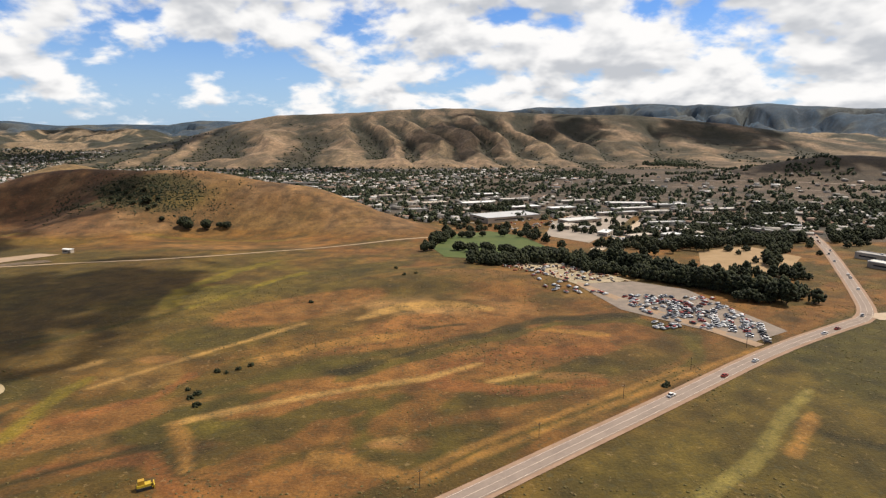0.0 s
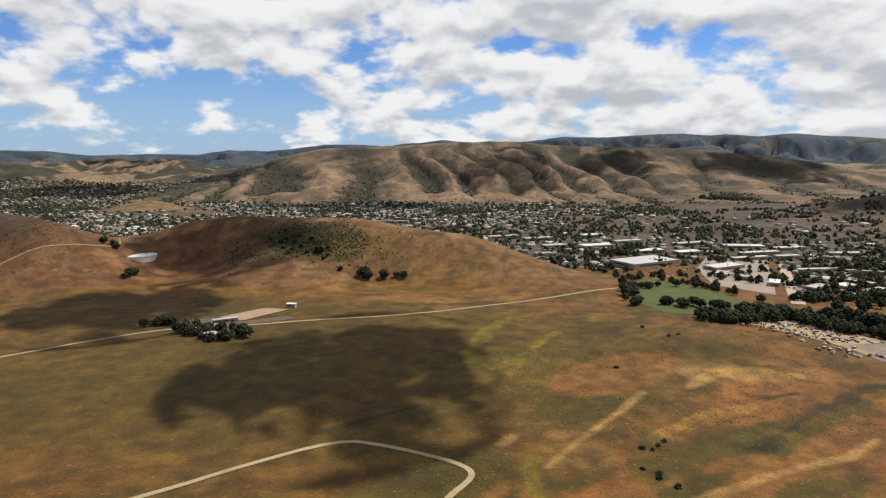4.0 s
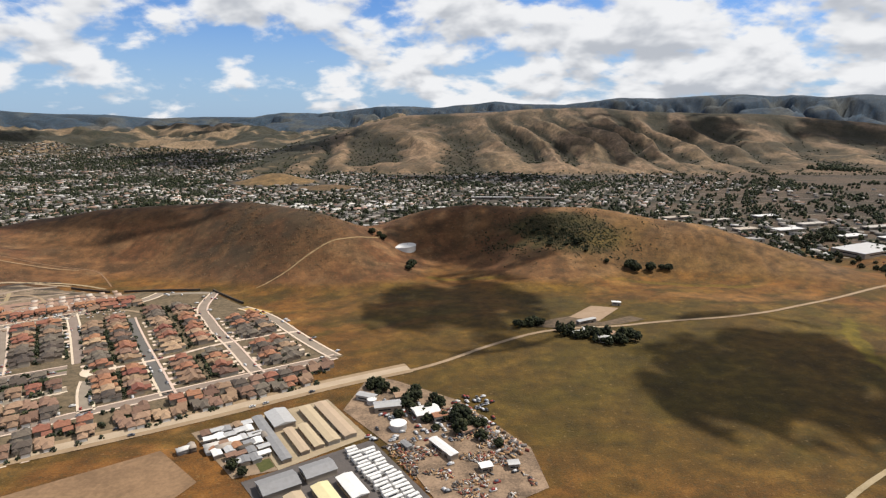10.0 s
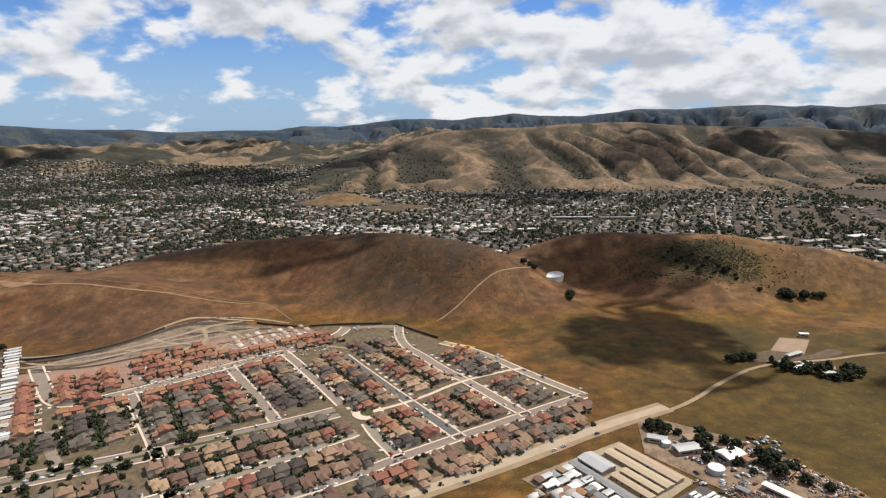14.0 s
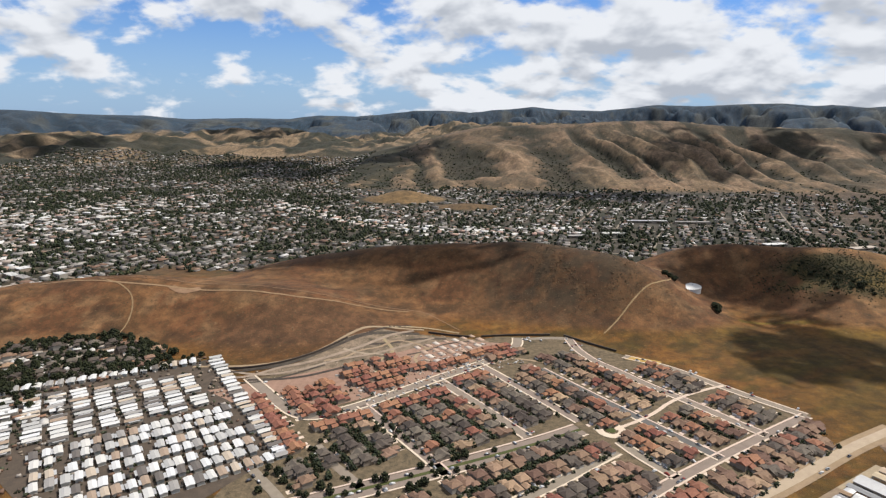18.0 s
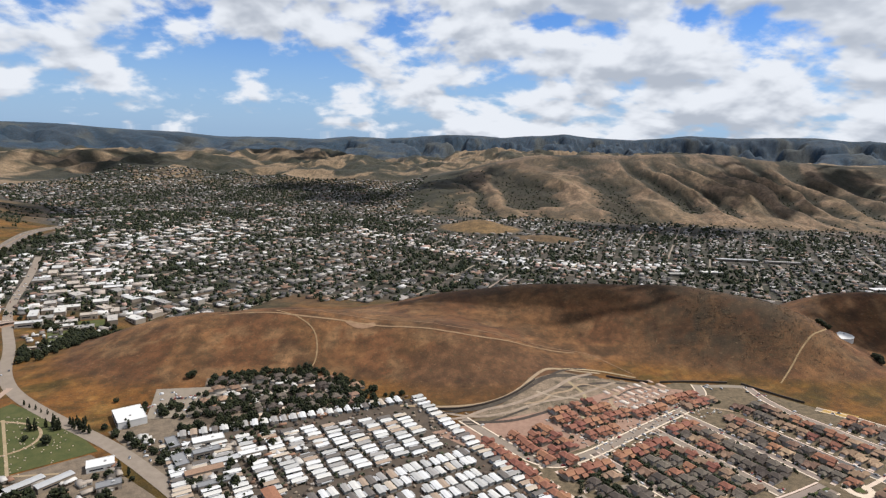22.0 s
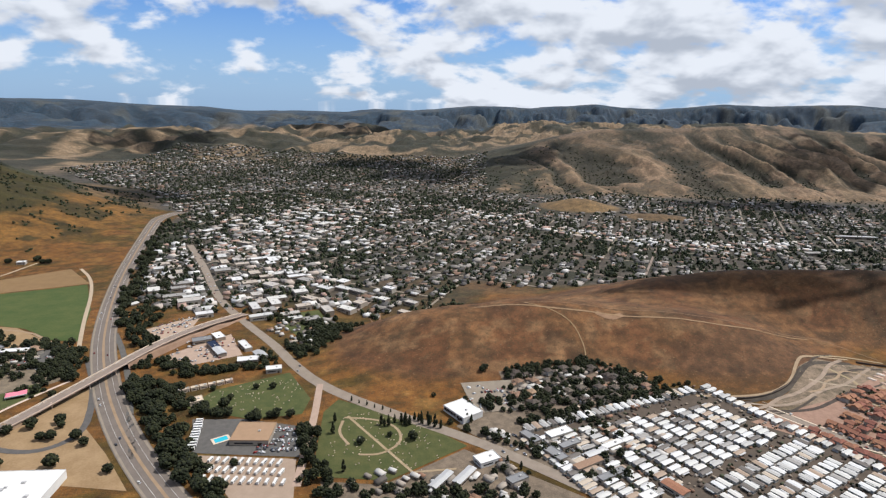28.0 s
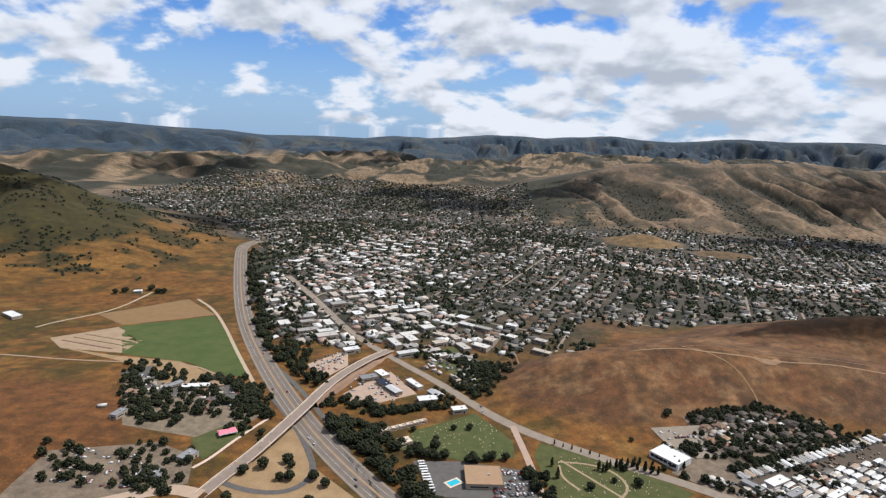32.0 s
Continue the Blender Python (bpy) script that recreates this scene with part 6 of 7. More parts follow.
CARS = [car_kind(2.8, 0.92, "small painted saloon car on tarmac"), car_kind(3.0, 1.08, "painted estate car with a tall cabin")]
driven = random.Random(6)


def park(x, y, turn, lift=0.3):
    settle(driven.choice(CARS), pose(x, y, ground_at(x, y) + lift, 0, 0, turn))


def on_road(line, n, offsets, z=0.3, lo=0.03, hi=0.97):
    pts = resample(line, 1.0)
    for _ in range(n):
        i = int(driven.uniform(lo, hi) * (len(pts) - 2))
        d = (pts[i + 1] - pts[i]).normalized()
        o = driven.choice(offsets)
        park(pts[i].x - d.y * o, pts[i].y + d.x * o, math.degrees(math.atan2(d.y, d.x)), z)


on_road(curved(HIGHWAY), 20, (-1.15, 1.15))
on_road(curved(FREEWAY), 20, (-6.6, -3, 3, 6.6), 0.35, 0.05, 0.8)
on_road(curved(HIGUERA), 12, (-2.4, 2.4))
on_road(curved(PRADO), 8, (-4.2, 4.2), 0.4)
on_road(curved(COLLECTOR), 6, (-2.6, 2.6), 0.35)
for row in range(7):
    for k in range(9):
        x, y = 122 - row * 3.4 + k * 1.0 - 4, 210 + row * 6.0 + k * 2.6 - 4
        p = (x + driven.uniform(-0.4, 0.4), y + driven.uniform(-0.4, 0.4))
        if 76 < p[0] < 131 and driven.random() < 0.9:
            park(p[0], p[1], -20 + driven.uniform(-4, 4))
for k in range(22):
    park(driven.uniform(84, 106), driven.uniform(246, 268), driven.uniform(0, 180))


def caravan_kind(long, label, body):
    root = new("caravan")
    part("body", Shape().box(-long / 2, -0.75, 0.3, long / 2, 0.75, 1.75).box(-long / 2 + 0.2, -0.65, 1.754, long / 2 - 0.3, 0.65, 1.86), body, root)
    part("window", Shape().box(-long * 0.3, -0.79, 0.95, long * 0.3, -0.74, 1.4), GLASS, root)
    for sy in (-0.62, 0.62):
        part("wheel", Shape().tube(0, 0, -0.08, 0.08, 0.24, 0.24, 8), RUBBER, root, m=Matrix.Translation((0.1, sy, 0.24)) @ pose(0, 0, 0, 90))
    return tagged(root, label, "caravan", "parked caravans")


VANS = [caravan_kind(5.6, "long white parked caravan", WHITE), caravan_kind(4.4, "short white parked caravan", WHITE)]
for k in range(19):
    for b in (-214.2, -208.4):
        if k > 1 or b < -210:
            x, y = at(-377 + k * 2.35 + driven.uniform(-0.3, 0.3), b + driven.uniform(-0.5, 0.5))
            settle(driven.choice(VANS), pose(x, y, ground_at(x, y) + 0.25, 0, 0, TURN_U + 90 + driven.uniform(-4, 4)))
for k in range(12):
    x, y = -1162 + 0.9 * k, 252 - 3.0 * k
    settle(driven.choice(VANS), pose(x, y, ground_at(x, y) + 0.25, 0, 0, 12 + driven.uniform(-4, 4)))
for r in range(3):
    for k in range(11):
        x, y = -1140 + k * 4.6 + r * 4, 209 - r * 9 + 0.1 * k
        if driven.random() < 0.85:
            settle(driven.choice(VANS), pose(x, y, ground_at(x, y) + 0.25, 0, 0, 85 + driven.uniform(-6, 6)))
for x, y, n, t in ((-1108, 246, 8, 5), (-1106, 234, 8, 5), (-1106, 224, 8, 5), (-1212, 340, 7, 40), (-1268, 420, 7, 55), (-1262, 440, 5, 55), (-975, 308, 8, 12), (-972, 296, 7, 12), (-1370, 320, 8, 30), (-1340, 300, 6, 40)):
    for k in range(n):
        dx, dy = math.cos(radians(t)) * 2.4 * k, math.sin(radians(t)) * 2.4 * k
        if driven.random() < 0.8:
            park(x + dx, y + dy, t + 90)

# earth mover on the near field
mover = new("bulldozer")
YELLOW = surf("machine_yellow", (0.55, 0.36, 0.03), (0.42, 0.27, 0.03), 0.8, 0.5)
part("chassis", Shape().box(-1.6, -0.7, 0.5, 1.2, 0.7, 1.25), YELLOW, mover)
part("cab", Shape().box(-1.3, -0.55, 1.254, 0.0, 0.55, 2.2), YELLOW, mover)
part("window", Shape().box(-1.32, -0.45, 1.45, -0.1, 0.57, 2.05), GLASS, mover)
part("blade", Shape().box(1.7, -1.1, 0.1, 1.9, 1.1, 1.0).box(1.2, -0.8, 0.4, 1.698, -0.65, 0.6).box(1.2, 0.65, 0.4, 1.698, 0.8, 0.6), YELLOW, mover)
for sy in (-0.95, 0.72):
    part("track", Shape().box(-1.7, sy, 0.0, 1.3, sy + 0.24, 0.7), RUBBER, mover)
mover.matrix_basis = pose(-64, 115.5, ground_at(-64, 115.5) + 0.02, 0, 0, 30)
tagged(mover, "yellow tracked bulldozer on bare earth", "bulldozer")

# power poles along the highway
pole = new("utility_pole")
part("post", Shape().tube(0, 0, -0.5, 4.4, 0.09, 0.06, 7), BARK, pole)
part("crossarm", Shape().box(-0.6, -0.04, 3.9, 0.6, 0.04, 4.0), BARK, pole)
for sx in (-0.5, 0.5):
    part("insulator", Shape().tube(sx, 0, 4.004, 4.15, 0.04), METAL_ROOF, pole)
tagged(pole, "brown wooden utility pole beside the highway", "utility pole", "utility poles")
for k, (x, y) in enumerate([(-24, 100), (-5, 116), (24, 137), (52, 160), (80, 181), (108, 201)]):
    settle(pole, pose(x, y, ground_at(x, y), 0, 0, 40))

# ---- single trees and groves ----
for x, y, s in (((-208, 474, 1.9), (-204, 471, 1.7), (-191, 474, 1.4), (-228, 478, 0.8), (-181, 477, 0.9), (-175, 476, 1.0), (-316, 326, 1.0), (-313, 328, 0.8), (-306, 331, 1.0), (-302, 330, 0.8), (-285, 317, 0.8), (-292, 320, 0.8), (-279, 309, 0.7), (-266, 316, 0.8), (-262, 303, 1.0), (-257, 300, 0.9), (-252, 308, 1.2), (-249, 305, 1.1), (-268, 301, 0.8), (-975, 334, 0.9), (-973, 336, 0.8), (-1010, 300, 0.5), (-397, 470, 1.0), (-398, 464, 1.1), (-399, 458, 0.9), (-430, 500, 1.1)) + ((-436, 497, 1.0), (-426, 498, 0.9), (-250, 500, 1.0), (-394, 238, 1.1), (-388, 234, 1.0), (-372, 224, 1.2), (-350, 206, 1.1), (-345, 200, 1.0), (-378, 208, 0.8), (-436, 166, 0.7), (-431, 163, 0.6), (-335, 186, 0.7))):
    plant("oak_tree", x, y, s)
for k in range(5):
    grove("oak_tree", [(-286 - k, 515 + 3 * k), (-255 + k, 500)], 4, 16, 0.55)
grove("eucalyptus_tree", [(87, 336), (105, 324), (121, 300), (136, 270), (158, 256)], 52, 5, 1.05)
grove("oak_tree", [(-14, 384), (6, 388), (40, 372), (76, 358)], 26, 4, 1.0)
grove("oak_tree", [(0, 400), (-2, 440), (40, 462), (82, 455)], 14, 3, 1.0)
grove("oak_tree", [(134, 258), (150, 262), (166, 268)], 10, 6, 0.9)
grove("eucalyptus_tree", [(110, 350), (150, 380), (190, 400)], 16, 10, 0.9)
grove("oak_tree", [(-1232, 300), (-1200, 262), (-1176, 236), (-1150, 203), (-1122, 176)], 58, 7, 1.25)
grove("oak_tree", [(-1215, 300), (-1185, 270), (-1160, 256)], 22, 6, 1.1)
grove("eucalyptus_tree", [(-1290, 392), (-1272, 380), (-1240, 338)], 20, 8, 0.85)
grove("oak_tree", [(-1300, 400), (-1340, 470), (-1380, 545), (-1430, 660), (-1490, 800)], 60, 10, 1.3)
grove("oak_tree", [(-1230, 330), (-1190, 322), (-1150, 338)], 24, 4, 0.85)
grove("eucalyptus_tree", [(-1085, 245), (-1074, 205), (-1064, 196)], 16, 5, 0.85)
grove("oak_tree", [(-1160, 262), (-1130, 258), (-1102, 262)], 12, 2.5, 1.0)
for x, y, s in ((-1073, 260, 1), (-1071, 246, 1), (-1055, 206, 1.1), (-1029, 264, 1.2), (-1026, 262, 1.2), (-1023, 261, 1.0), (-1010, 262, 1.2), (-1006, 260, 1.1), (-1002, 259, 0.9), (-1062, 286, 0.5), (-1056, 284, 0.5), (-1050, 281, 0.5), (-1044, 279, 0.5), (-1038, 276, 0.5), (-1068, 289, 0.5), (-985, 270, 0.8), (-982, 268, 0.9), (-960, 222, 1.1), (-952, 218, 0.9)):
    plant("cypress_tree", x, y, s)
for x, y, s in ((-1051, 236, 0.8), (-1034, 246, 0.7), (-1142, 301, 0.9), (-1130, 303, 0.8), (-1154, 272, 1.2), (-1154, 283, 0.9), (-1172, 295, 0.8), (-1019, 244, 0.9), (-1274, 225, 1), (-1264, 233, 1.1), (-1250, 241, 1.2), (-1246, 236, 1.0), (-1243, 222, 1.0), (-1249, 221, 1.1), (-1228, 224, 1.0), (-1273, 196, 1.1), (-1253, 191, 1.3), (-1223, 195, 1.2), (-1219, 218, 1.0), (-1188, 193, 1.1), (-1268, 290, 0.9), (-1280, 274, 1.0), (-1276, 262, 0.9), (-1272, 250, 0.9), (-1120, 206, 0.8)):
    plant("oak_tree", x, y, s)
grove("oak_tree", [(-1430, 370), (-1405, 330), (-1385, 300), (-1350, 275)], 26, 9, 0.95)
grove("oak_tree", [(-1400, 350), (-1350, 358), (-1310, 330), (-1290, 300)], 26, 8, 1.0)
grove("oak_tree", [(-1330, 215), (-1345, 200), (-1310, 245)], 10, 7, 0.9)
grove("oak_tree", [(-1600, 600), (-1560, 630), (-1520, 640)], 8, 8, 1.1)
for x, y in ((-73, 160), (-76, 166), (-69, 155), (-72, 163), (-69, 178), (-66, 181), (-63, 184), (-72, 179), (-59, 257), (67, 168), (68, 169), (-26, 322), (-20, 298), (-14, 300)):
    plant("shrub", x, y, 0.9)

# homes among trees at the hill foot
for k in range(34):
    x, y = -950 + (k % 9) * 12.5 + built.uniform(-2, 2), 292 + (k // 9) * 14 + (k % 9) * 3.2 + built.uniform(-2, 2)
    if south_hill(x, y) < 7:
        settle(built.choice(KINDS[built.choice(OLD)]), pose(x, y, ground_at(x, y) + 0.3, 0, 0, 35 + built.choice((0, 90, 180, 270))))
grove("oak_tree", [(-948, 300), (-900, 310), (-850, 322)], 44, 12, 0.5)
grove("oak_tree", [(-948, 338), (-885, 358), (-850, 340)], 44, 6, 0.5)

# ---- the town ----
town = random.Random(21)
rng = np.random.RandomState(5)


def in_town(x, y):
    if y < 470 or x > 1100 or x < -2300:
        return False
    if y > 1640 and (x > -960 or y > 2150 + 0.12 * (x + 1600)):
        return False
    if x < (freeway_x(y) + 22 if y < 1000 else -1560 - (y - 1000) * 1.1) or south_hill(x, y) > 1.2:
        return False
    if float(bell(x, y, -760, 1215, 55, 38)) > 0.12 or float(bell(x, y, -620, 1120, 44, 26)) > 0.3 or float(bell(x, y, 740, 1090, 130, 60)) > 0.25:
        return False
    if float(bell(x, y, -2060, 930, 190, 170)) > 0.06:
        return False
    if x > -60 and y < 560 + 0.15 * x:
        return x > 108 + 0.475 * (y - 394) and y > 428 and x < 900
    if -1000 < x < -60 and y < 606:
        return False
    if -1130 < x <= -1000 and y < 500:
        return False
    if x < -960:
        return True
    foot = 1405 + 45 * math.sin(x * 0.017) + (-290 if x > 350 else 0)
    return y < foot


def town_strength(x, y):
    """Fewer houses among the brown fields in the east."""
    if x > 60 and 780 < y < 1100 or x > 280 and y > 720:
        return 0.14
    return 1.0 if x < -60 else 0.8


lots, green = [], []
for i in range(-90, 130):
    shift = town.uniform(-6, 6)
    for j in range(-14, 190):
        bend = 26 * math.sin(j * 0.045 + i * 0.02)
        o = Vector((-1180, 520)) + E2 * (i * 15.5 + (3.4 if i % 2 else -3.4) + bend) + E1 * (j * 10.0 + shift)
        if not (-2300 < o.x < 1150 and 380 < o.y < 2200) or j % 9 == 8 or (o.y > 1300 and (i + j) % 2):
            continue
        x, y = o.x + town.uniform(-2.5, 2.5), o.y + town.uniform(-2.5, 2.5)
        if not in_town(x, y) or near_line(x, y, HIGUERA, 9):
            continue
        wood = float(rough_field(x, y, 120, 91, 3))
        deep = float(ramp(wood, 0.42, 0.6))
        clear = any((x - a) ** 2 + (y - b) ** 2 < (c + 5) ** 2 for a, b, c in taken)
        if not clear and town.random() < town_strength(x, y) * (0.86 - 0.72 * deep):
            big = town.random() < 0.1
            lots.append((x, y, ground_at(x, y) - 0.2, math.atan2(E1.y, E1.x) + town.choice((0, math.pi / 2)) + town.uniform(-0.15, 0.15), town.uniform(0.85, 1.25) * (1.6 if big else 1.0), town.uniform(0.75, 1.15)))
        for _ in range(3):
            if town.random() < ((0.2 if clear else 0.6) + 0.35 * deep) * (1.0 if x < -60 or y < 700 else 0.6 if town_strength(x, y) > 0.2 else 0.6 * deep):
                gx0, gy0 = x + town.uniform(-8, 8), y + town.uniform(-6, 6)
                s = town.uniform(0.7, 1.7)
                green.append((gx0, gy0, ground_at(gx0, gy0) - 0.3, town.uniform(0, 6.28), s, s * town.uniform(0.75, 1.15)))
box = Shape().box(-4, -3, -0.5, 4, 3, 2.6)
gable = Shape().hip(-4.3, -3.3, 4.3, 3.3, 2.604, 1.2, 0.0, 0.12)


def tri(shape):
    f = []
    for q in shape.f:
        f += [(q[0], q[i], q[i + 1]) for i in range(1, len(q) - 1)]
    return np.array(shape.v), np.array(f)


scatter("town_walls", *tri(box), lots, TOWN_WALL, "pale walls of the many small houses in town", "houses")
scatter("town_roofs", *tri(gable), lots, TOWN_ROOF, "grey, tan and white roofs of the town", "roofs")
crowns = [crown(100 + s, 7, 2.2, 3.6, 0.2, 1.5, 0.25 * s) for s in range(3)]
for s in range(3):
    scatter("town_trees", *crowns[s], green[s::3], LEAF, "dense dark green street and garden trees", "trees")
# oaks on the lower slopes and in the gullies of the range, and brush on the green hill
slope = []
while len(slope) < 2600:
    x, y = rng.uniform(-1080, 1500), rng.uniform(1400, 1980)
    if spurs(x, y) > 0.72 and rng.rand() > 0.2 + (y - 1400) / 700 or (y < 1450 and rng.rand() < 0.3) or (x < -740 and rng.rand() < 0.1):
        slope.append((x, y, ground_at(x, y) - 0.5, rng.uniform(0, 6.28), rng.uniform(0.7, 1.6), rng.uniform(0.5, 1.0)))
while len(slope) < 3700:
    x, y = rng.uniform(-2250, -1600), rng.uniform(640, 1150)
    if rough_field(x, y, 34, 72) > 0.52 and x < freeway_x(y) - 40:
        slope.append((x, y, ground_at(x, y) - 0.5, rng.uniform(0, 6.28), rng.uniform(0.8, 1.6), rng.uniform(0.6, 1.1)))
while len(slope) < 5700:
    x, y = rng.normal(-262, 34), rng.normal(517, 16)
    if rough_field(x, y, 34, 72) + 0.5 * rough_field(x, y, 12, 70) > 0.62:
        slope.append((x, y, ground_at(x, y) - 0.3, rng.uniform(0, 6.28), rng.uniform(0.16, 0.5), rng.uniform(0.12, 0.34)))
while len(slope) < 6300:
    x, y = rng.uniform(150, 700), rng.uniform(850, 1250)
    if rough_field(x, y, 60, 95) > 0.55:
        slope.append((x, y, ground_at(x, y) - 0.3, rng.uniform(0, 6.28), rng.uniform(1.0, 1.8), rng.uniform(1.0, 1.6)))
scatter("hillside_oaks", *crowns[0], slope, LEAF, "scattered dark oaks and brush on dry slopes", "trees")
for k in range(-6, 15):
    a, b = Vector((-1180, 520)) + E2 * (k * 68.0), None
    pts = [a + E1 * (j * 20.0) for j in range(60)]
    run = []
    for p in pts + [None]:
        if p is not None and in_town(p.x, p.y):
            run.append((p.x, p.y))
        else:
            if len(run) > 4:
                strip("town_street", run, 3.2, BOULEVARD, "pale straight residential street in town", "road", 0.3, step=20)
            run = []
for k in range(1, 12):
    pts = [Vector((-1180, 520)) + E1 * (k * 94.5 + 89.0 - 94.5) + E2 * (j * 20.0) for j in range(-25, 80)]
    run = []
    for p in pts + [None]:
        if p is not None and in_town(p.x, p.y):
            run.append((p.x, p.y))
        else:
            if len(run) > 4:
                strip("town_street", run, 3.2, BOULEVARD, "pale cross street in town", "road", 0.3, step=20)
            run = []
strip("railway_yard", [(-1020, 1150), (-1000, 1130), (-863, 985), (-737, 908), (-612, 866), (-447, 900)], 14, PALE_DIRT, "pale gravel railway corridor through town", "railway", 0.4, step=12)

for kind, label in (("oak_tree", "dark green oaks in dense groves"), ("garden_tree", "small green garden trees between houses"), ("shrub", "dark green garden shrubs"), ("eucalyptus_tree", "dark eucalyptus trees in a row"), ("cypress_tree", "dark tapering conifers")):
    if REST[kind]:
        me = [c for c in TREES[kind][0].children if c.name.startswith("crown")][0].data
        v = np.array([tuple(p.co) for p in me.vertices])
        f = np.array([tuple(p.vertices) for p in me.polygons])
        scatter(kind + "_grove", v, f, REST[kind], me.materials[0], label, "trees")

wood = [(x, y, ground_at(x, y) - 0.5, a, w, 1.2 * w) for x, y, a, w in zip(rng.normal(575, 32, 150), rng.normal(1525, 20, 150), rng.uniform(0, 6.28, 150), rng.uniform(1.2, 2.2, 150))]
scatter("plantation_trees", *crowns[1], wood, LEAF, "dark block of plantation trees on the apron", "trees")
# graves on the lawns
graves = []
for k in range(260):
    if k % 2:
        x, y = -1172 + rng.rand() * 66, 268 + rng.rand() * 50
        if (y - 268) > (x + 1180) * 0.9 + 14 or y > 330 - (x + 1126) * 1.4 * (x > -1126):
            continue
    else:
        x, y = -1070 + rng.rand() * 70, 208 + rng.rand() * 66
        if y > 285 - (x + 1070) * 0.4:
            continue
    graves.append((x, y, ground_at(x, y) + 0.15, 0.6, 1, 1))
scatter("gravestones", *tri(Shape().box(-0.35, -0.1, 0, 0.35, 0.1, 0.6)), graves, CONCRETE, "pale gravestones set in mown grass", "gravestones")
# scrap and lumber in the salvage yard
scrap = []
for k in range(3000):
    a, b = rng.uniform(-372, -318), rng.uniform(-202, -166)
    if rough_field(a, b, 9, 66, 2) < 0.45:
        continue
    x, y = at(a, b)
    scrap.append((x, y, ground_at(x, y) + 0.2, rng.rand() * 6.28, rng.uniform(0.2, 0.8), rng.uniform(0.25, 1.0)))
for k in range(420):
    a, b = rng.uniform(-385, -338), rng.uniform(-168, -156) + 2
    x, y = at(a, b)
    scrap.append((x, y, ground_at(x, y) + 0.2, rng.rand() * 6.28, rng.uniform(0.5, 1.2), rng.uniform(0.5, 1.5)))
SCRAP = palette("mixed_scrap", [(0.34, 0.2, 0.11), (0.16, 0.12, 0.09), (0.6, 0.56, 0.52), (0.28, 0.09, 0.06), (0.08, 0.07, 0.065), (0.5, 0.33, 0.18), (0.22, 0.2, 0.19)], 0.9, True)
for k in range(260):
    x, y = rng.uniform(30, 95), rng.uniform(296, 348)
    if abs(y - 348 + 0.75 * (x - 30)) < 24:
        scrap.append((x, y, ground_at(x, y) + 0.2, rng.rand() * 6.28, rng.uniform(0.4, 1.0), rng.uniform(0.5, 1.4)))
scatter("scrap_heap", *tri(Shape().box(-1.2, -0.35, 0, 1.2, 0.35, 0.8)), scrap, SCRAP, "heaps of lumber, scrap metal and machine parts", "scrap")
# building site beside the new houses
site = []
for k in range(420):
    x, y = at(-672 + rng.rand() * 52, -395 + rng.rand() * 125)
    site.append((x, y, ground_at(x, y) + 0.2, rng.rand() * 6.28, rng.uniform(0.4, 1.1), rng.uniform(0.3, 0.9)))
scatter("building_materials", *tri(Shape().box(-1.2, -0.6, 0, 1.2, 0.6, 0.8)), site, palette("site_materials", [(0.5, 0.42, 0.33), (0.6, 0.58, 0.55), (0.35, 0.22, 0.15), (0.3, 0.27, 0.24)]), "stacks of building materials on bare ground", "building materials")
# weeds and tufts on the near fields
tufts = []
while len(tufts) < 7000:
    x, y = rng.uniform(-170, 215), rng.uniform(95, 320)
    if rough_field(x, y, 34, 72) > 0.46 + 0.2 * rng.rand():
        tufts.append((x, y, ground_at(x, y) - 0.05, rng.rand() * 6.28, rng.uniform(0.1, 0.42), rng.uniform(0.05, 0.16)))
scatter("weed_tufts", *crown(200, 4, 1.0, 1.2, 0.0, 0.8), tufts, palette("weeds", [(0.12, 0.095, 0.03), (0.15, 0.11, 0.035), (0.09, 0.085, 0.024), (0.17, 0.12, 0.05)]), "low weeds and grass tufts in the dry field", "weeds")
brush = []
while len(brush) < 3600:
    if rng.rand() < 0.4:
        x, y = rng.normal(-515, 50), rng.normal(475, 28)
    elif rng.rand() < 0.3:
        x, y = rng.normal(-250, 90), rng.normal(520, 30)
    else:
        x, y = rng.uniform(-1080, -60), rng.uniform(340, 600)
    if south_hill(x, y) > 7 and rough_field(x, y, 34, 72) > 0.36 + 0.2 * rng.rand():
        brush.append((x, y, ground_at(x, y) - 0.1, rng.rand() * 6.28, rng.uniform(0.15, 0.6), rng.uniform(0.1, 0.4)))
scatter("hill_brush", *crown(201, 4, 1.1, 1.3, 0.0, 0.9), brush, palette("brush", [(0.09, 0.065, 0.035), (0.13, 0.09, 0.05), (0.06, 0.05, 0.03), (0.2, 0.14, 0.08)]), "low dry brush and stones on hillsides", "brush")
